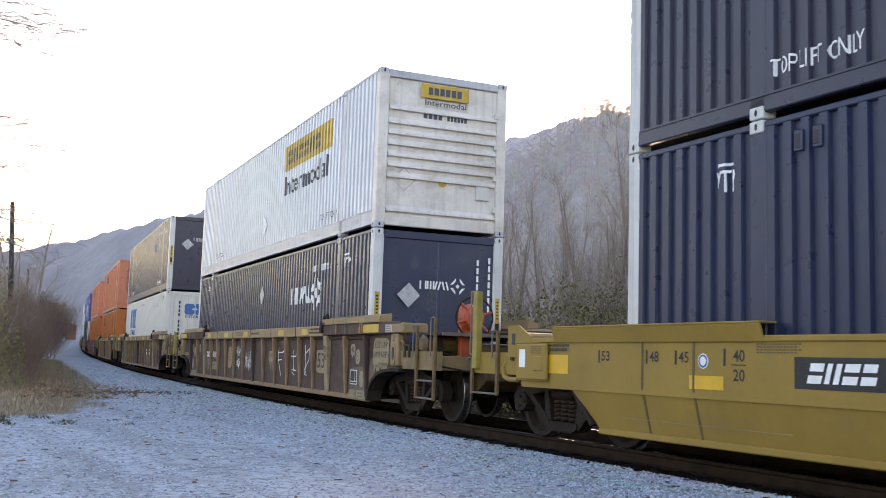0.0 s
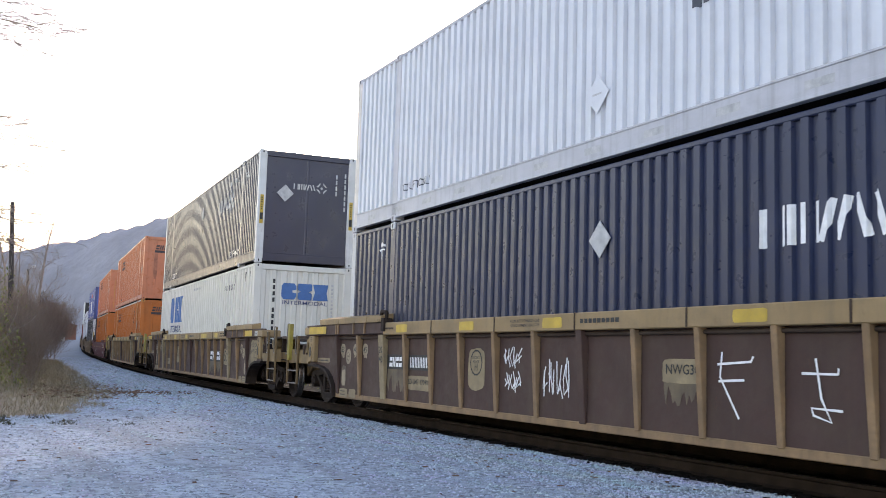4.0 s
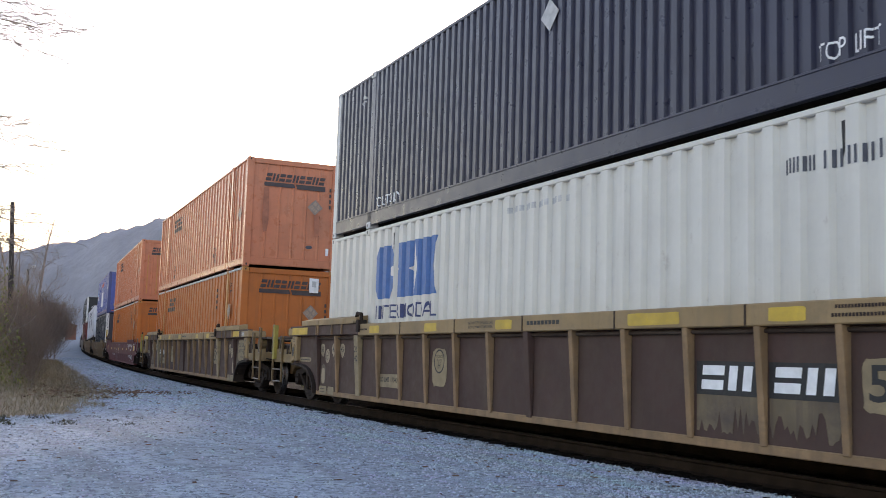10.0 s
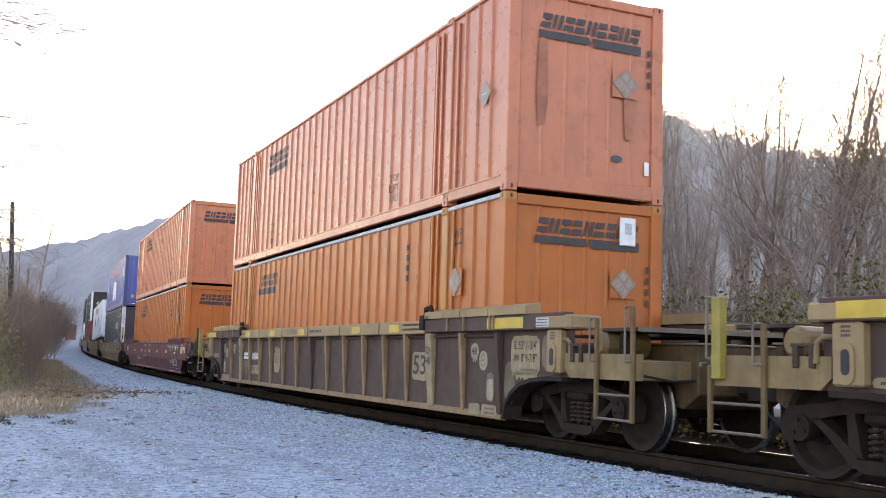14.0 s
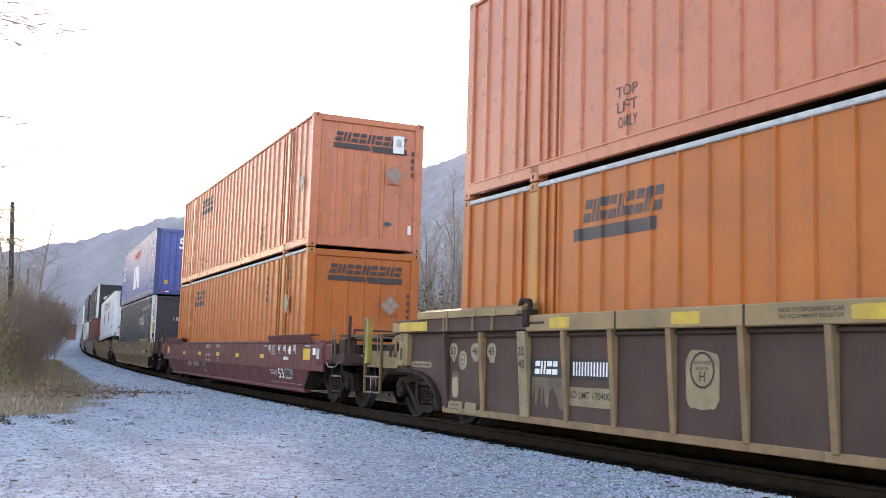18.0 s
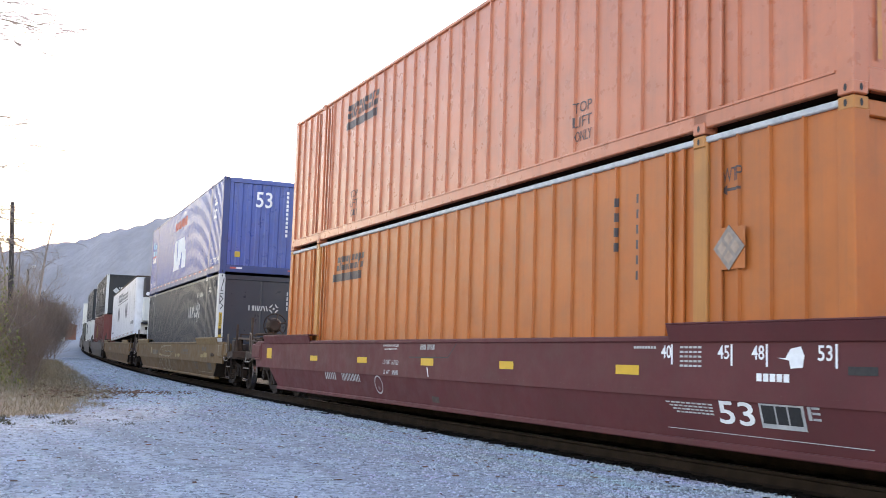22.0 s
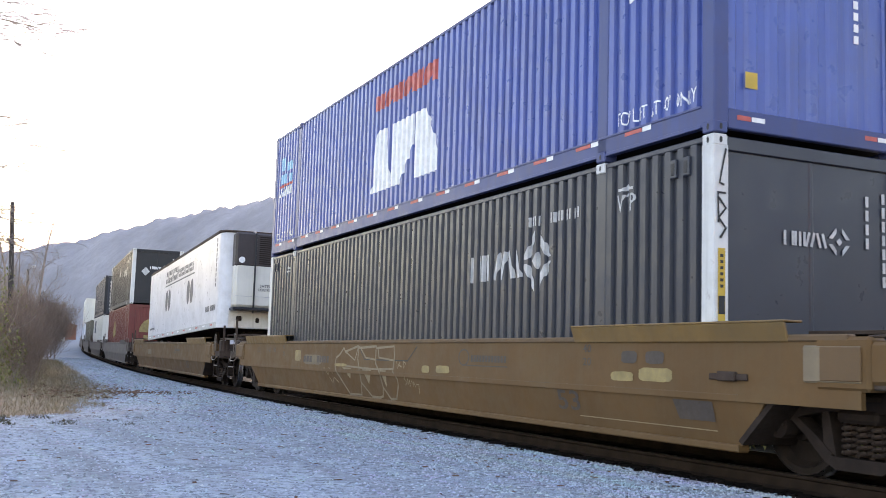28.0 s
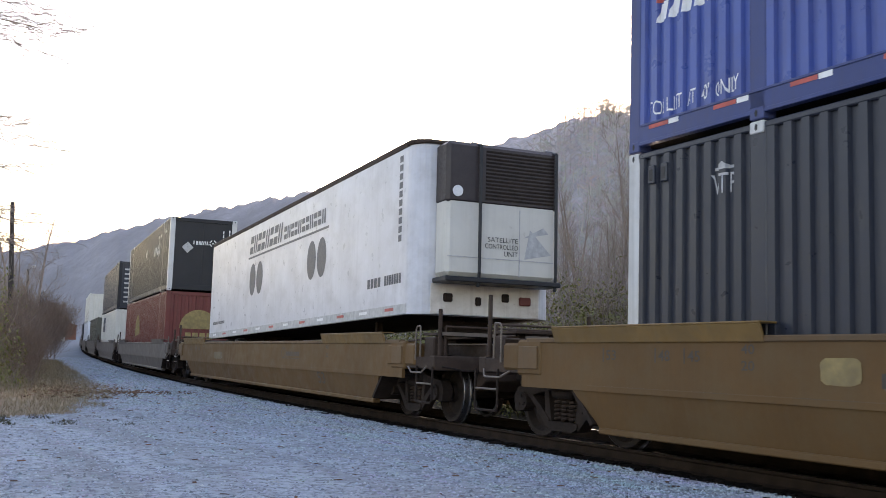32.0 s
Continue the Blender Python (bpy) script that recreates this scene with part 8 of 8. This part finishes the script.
def hillside():
    """Bare woods, shifted to paler tones towards the sun for haze, mottled by crowns of trees."""
    # base grey is chosen for distance haze, which is put into the colour
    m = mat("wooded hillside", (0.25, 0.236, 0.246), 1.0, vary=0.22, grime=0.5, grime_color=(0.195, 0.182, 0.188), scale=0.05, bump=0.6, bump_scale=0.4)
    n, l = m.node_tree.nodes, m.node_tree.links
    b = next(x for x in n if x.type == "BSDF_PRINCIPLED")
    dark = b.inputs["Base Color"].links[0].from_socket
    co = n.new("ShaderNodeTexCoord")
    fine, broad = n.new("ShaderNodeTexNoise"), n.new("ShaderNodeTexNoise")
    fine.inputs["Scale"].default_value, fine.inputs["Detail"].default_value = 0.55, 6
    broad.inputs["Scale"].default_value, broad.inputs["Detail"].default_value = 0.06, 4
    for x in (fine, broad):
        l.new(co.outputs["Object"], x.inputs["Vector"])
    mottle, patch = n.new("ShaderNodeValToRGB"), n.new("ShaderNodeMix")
    # pale lavender-grey tones carry the haze over the sunward slope
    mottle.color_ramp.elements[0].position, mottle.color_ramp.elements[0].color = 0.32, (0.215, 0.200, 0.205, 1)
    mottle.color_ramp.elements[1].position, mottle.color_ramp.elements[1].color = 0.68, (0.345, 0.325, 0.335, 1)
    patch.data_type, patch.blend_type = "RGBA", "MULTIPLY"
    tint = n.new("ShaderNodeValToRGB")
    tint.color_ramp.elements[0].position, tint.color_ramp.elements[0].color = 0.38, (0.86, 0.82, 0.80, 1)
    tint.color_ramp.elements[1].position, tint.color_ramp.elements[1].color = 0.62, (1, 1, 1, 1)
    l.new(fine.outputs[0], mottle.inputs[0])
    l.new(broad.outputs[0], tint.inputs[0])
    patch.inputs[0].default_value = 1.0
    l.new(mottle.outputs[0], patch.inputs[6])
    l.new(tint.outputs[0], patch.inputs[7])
    # the azimuth mask that paints sunward haze into the colour
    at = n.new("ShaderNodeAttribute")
    at.attribute_name = "haze_tone"
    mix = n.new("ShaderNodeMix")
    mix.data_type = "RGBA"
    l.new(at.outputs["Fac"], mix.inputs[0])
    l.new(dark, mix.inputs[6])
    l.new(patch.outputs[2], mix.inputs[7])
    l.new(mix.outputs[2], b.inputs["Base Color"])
    return m


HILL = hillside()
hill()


RUST_ORANGE = box_paint("rusty orange paint", (0.24, 0.095, 0.06))


def far_block(name, label, category, x, y, w, d, h, turn, wall, roof, ridge=0.0, windows=0):
    t = thing(name, label, category)
    part("wall", box(B(), -w / 2, w / 2, -d / 2, d / 2, -0.5, h, 0.02), wall, t)
    b = slab(B(), [(-w / 2 - 0.3, h), (w / 2 + 0.3, h), (0.1, h + ridge + 0.15), (-0.1, h + ridge + 0.15)], -d / 2 - 0.3, d / 2 + 0.3)
    part("roof", b, roof, t)
    for i in range(windows):
        xx = -w / 2 + w * (i + 0.5) / windows
        part("window", box(B(), xx - 0.45, xx + 0.45, -d / 2 - 0.03, -d / 2 + 0.02, 1.0, 2.2, 0.01), GRILL, t)
    t.matrix_basis = Matrix.Translation((x, y, ground_z(x, y))) @ pose(0, 0, 0, 0, 0, turn)
    return t


far_block("boxcar", "rust-orange boxcar standing beside the line", "rail car", 32.6, 266, 2.6, 15, 3.4, -7, RUST_ORANGE, RED_BOX, 0.2)
far_block("shed", "small white shed at the road's end", "shed", 26.6, 230, 1.2, 1.6, 1.7, -6, WHITE_BOX, GREY_MARK, 0.15, 1)
far_block("house", "pale house among trees at the valley's end", "house", 41.2, 335, 3, 4, 2.6, 8, GREY_MARK, GREY_MARK, 1.6, 3)
far_block("house", "grey house behind the road's end", "house", 20, 345, 8, 8, 4.5, -14, GREY_MARK, RED_BOX, 2.2, 3)
# stump of a post at the verge
st = thing("marker_post", "short dark post with a pale mossy top", "post")
part("shaft", box(B(), -0.16, 0.16, -0.12, 0.12, -0.2, 0.62, 0.03), STEEL, st)
part("cap", box(B(), -0.19, 0.19, -0.15, 0.15, 0.62, 0.68, 0.02), OLIVE_BOX, st)
st.matrix_basis = Matrix.Translation((1.02, 18.6, ground_z(1, 18.6)))

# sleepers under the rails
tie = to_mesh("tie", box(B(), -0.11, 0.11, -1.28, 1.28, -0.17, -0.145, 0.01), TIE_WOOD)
bed = thing("sleepers", "row of dark timber sleepers half buried in ballast", "sleepers", kind="structure")
for i in range(150):
    o = part("tie", tie, None, bed)
    s = -8 + i * 0.52
    a = on_line(s, 0)
    d = on_line(s + 0.5, 0) - on_line(s - 0.5, 0)
    o.matrix_basis = Matrix.Translation(a) @ pose(0, 0, 0, 0, 0, math.degrees(math.atan2(d.y, d.x)))


# ---------------------------------------------------------------- motion
def motions():
    for ob, s, m in moving:
        walk(ob, [(t, car_pose(s - gone(t)) @ m) for t in range(0, 33)])
    spin = [(i * 0.16, math.degrees(gone(i * 0.16) / RIM)) for i in range(201)]
    for k in "ABCDEFG":
        for tr in cars[k].children:
            for ws in tr.children:
                if ws.name.startswith("wheelset"):
                    x = ws.location.x
                    walk(ws, [(t, pose(x, 0, RIM, 0, a, 0)) for t, a in spin])


motions()
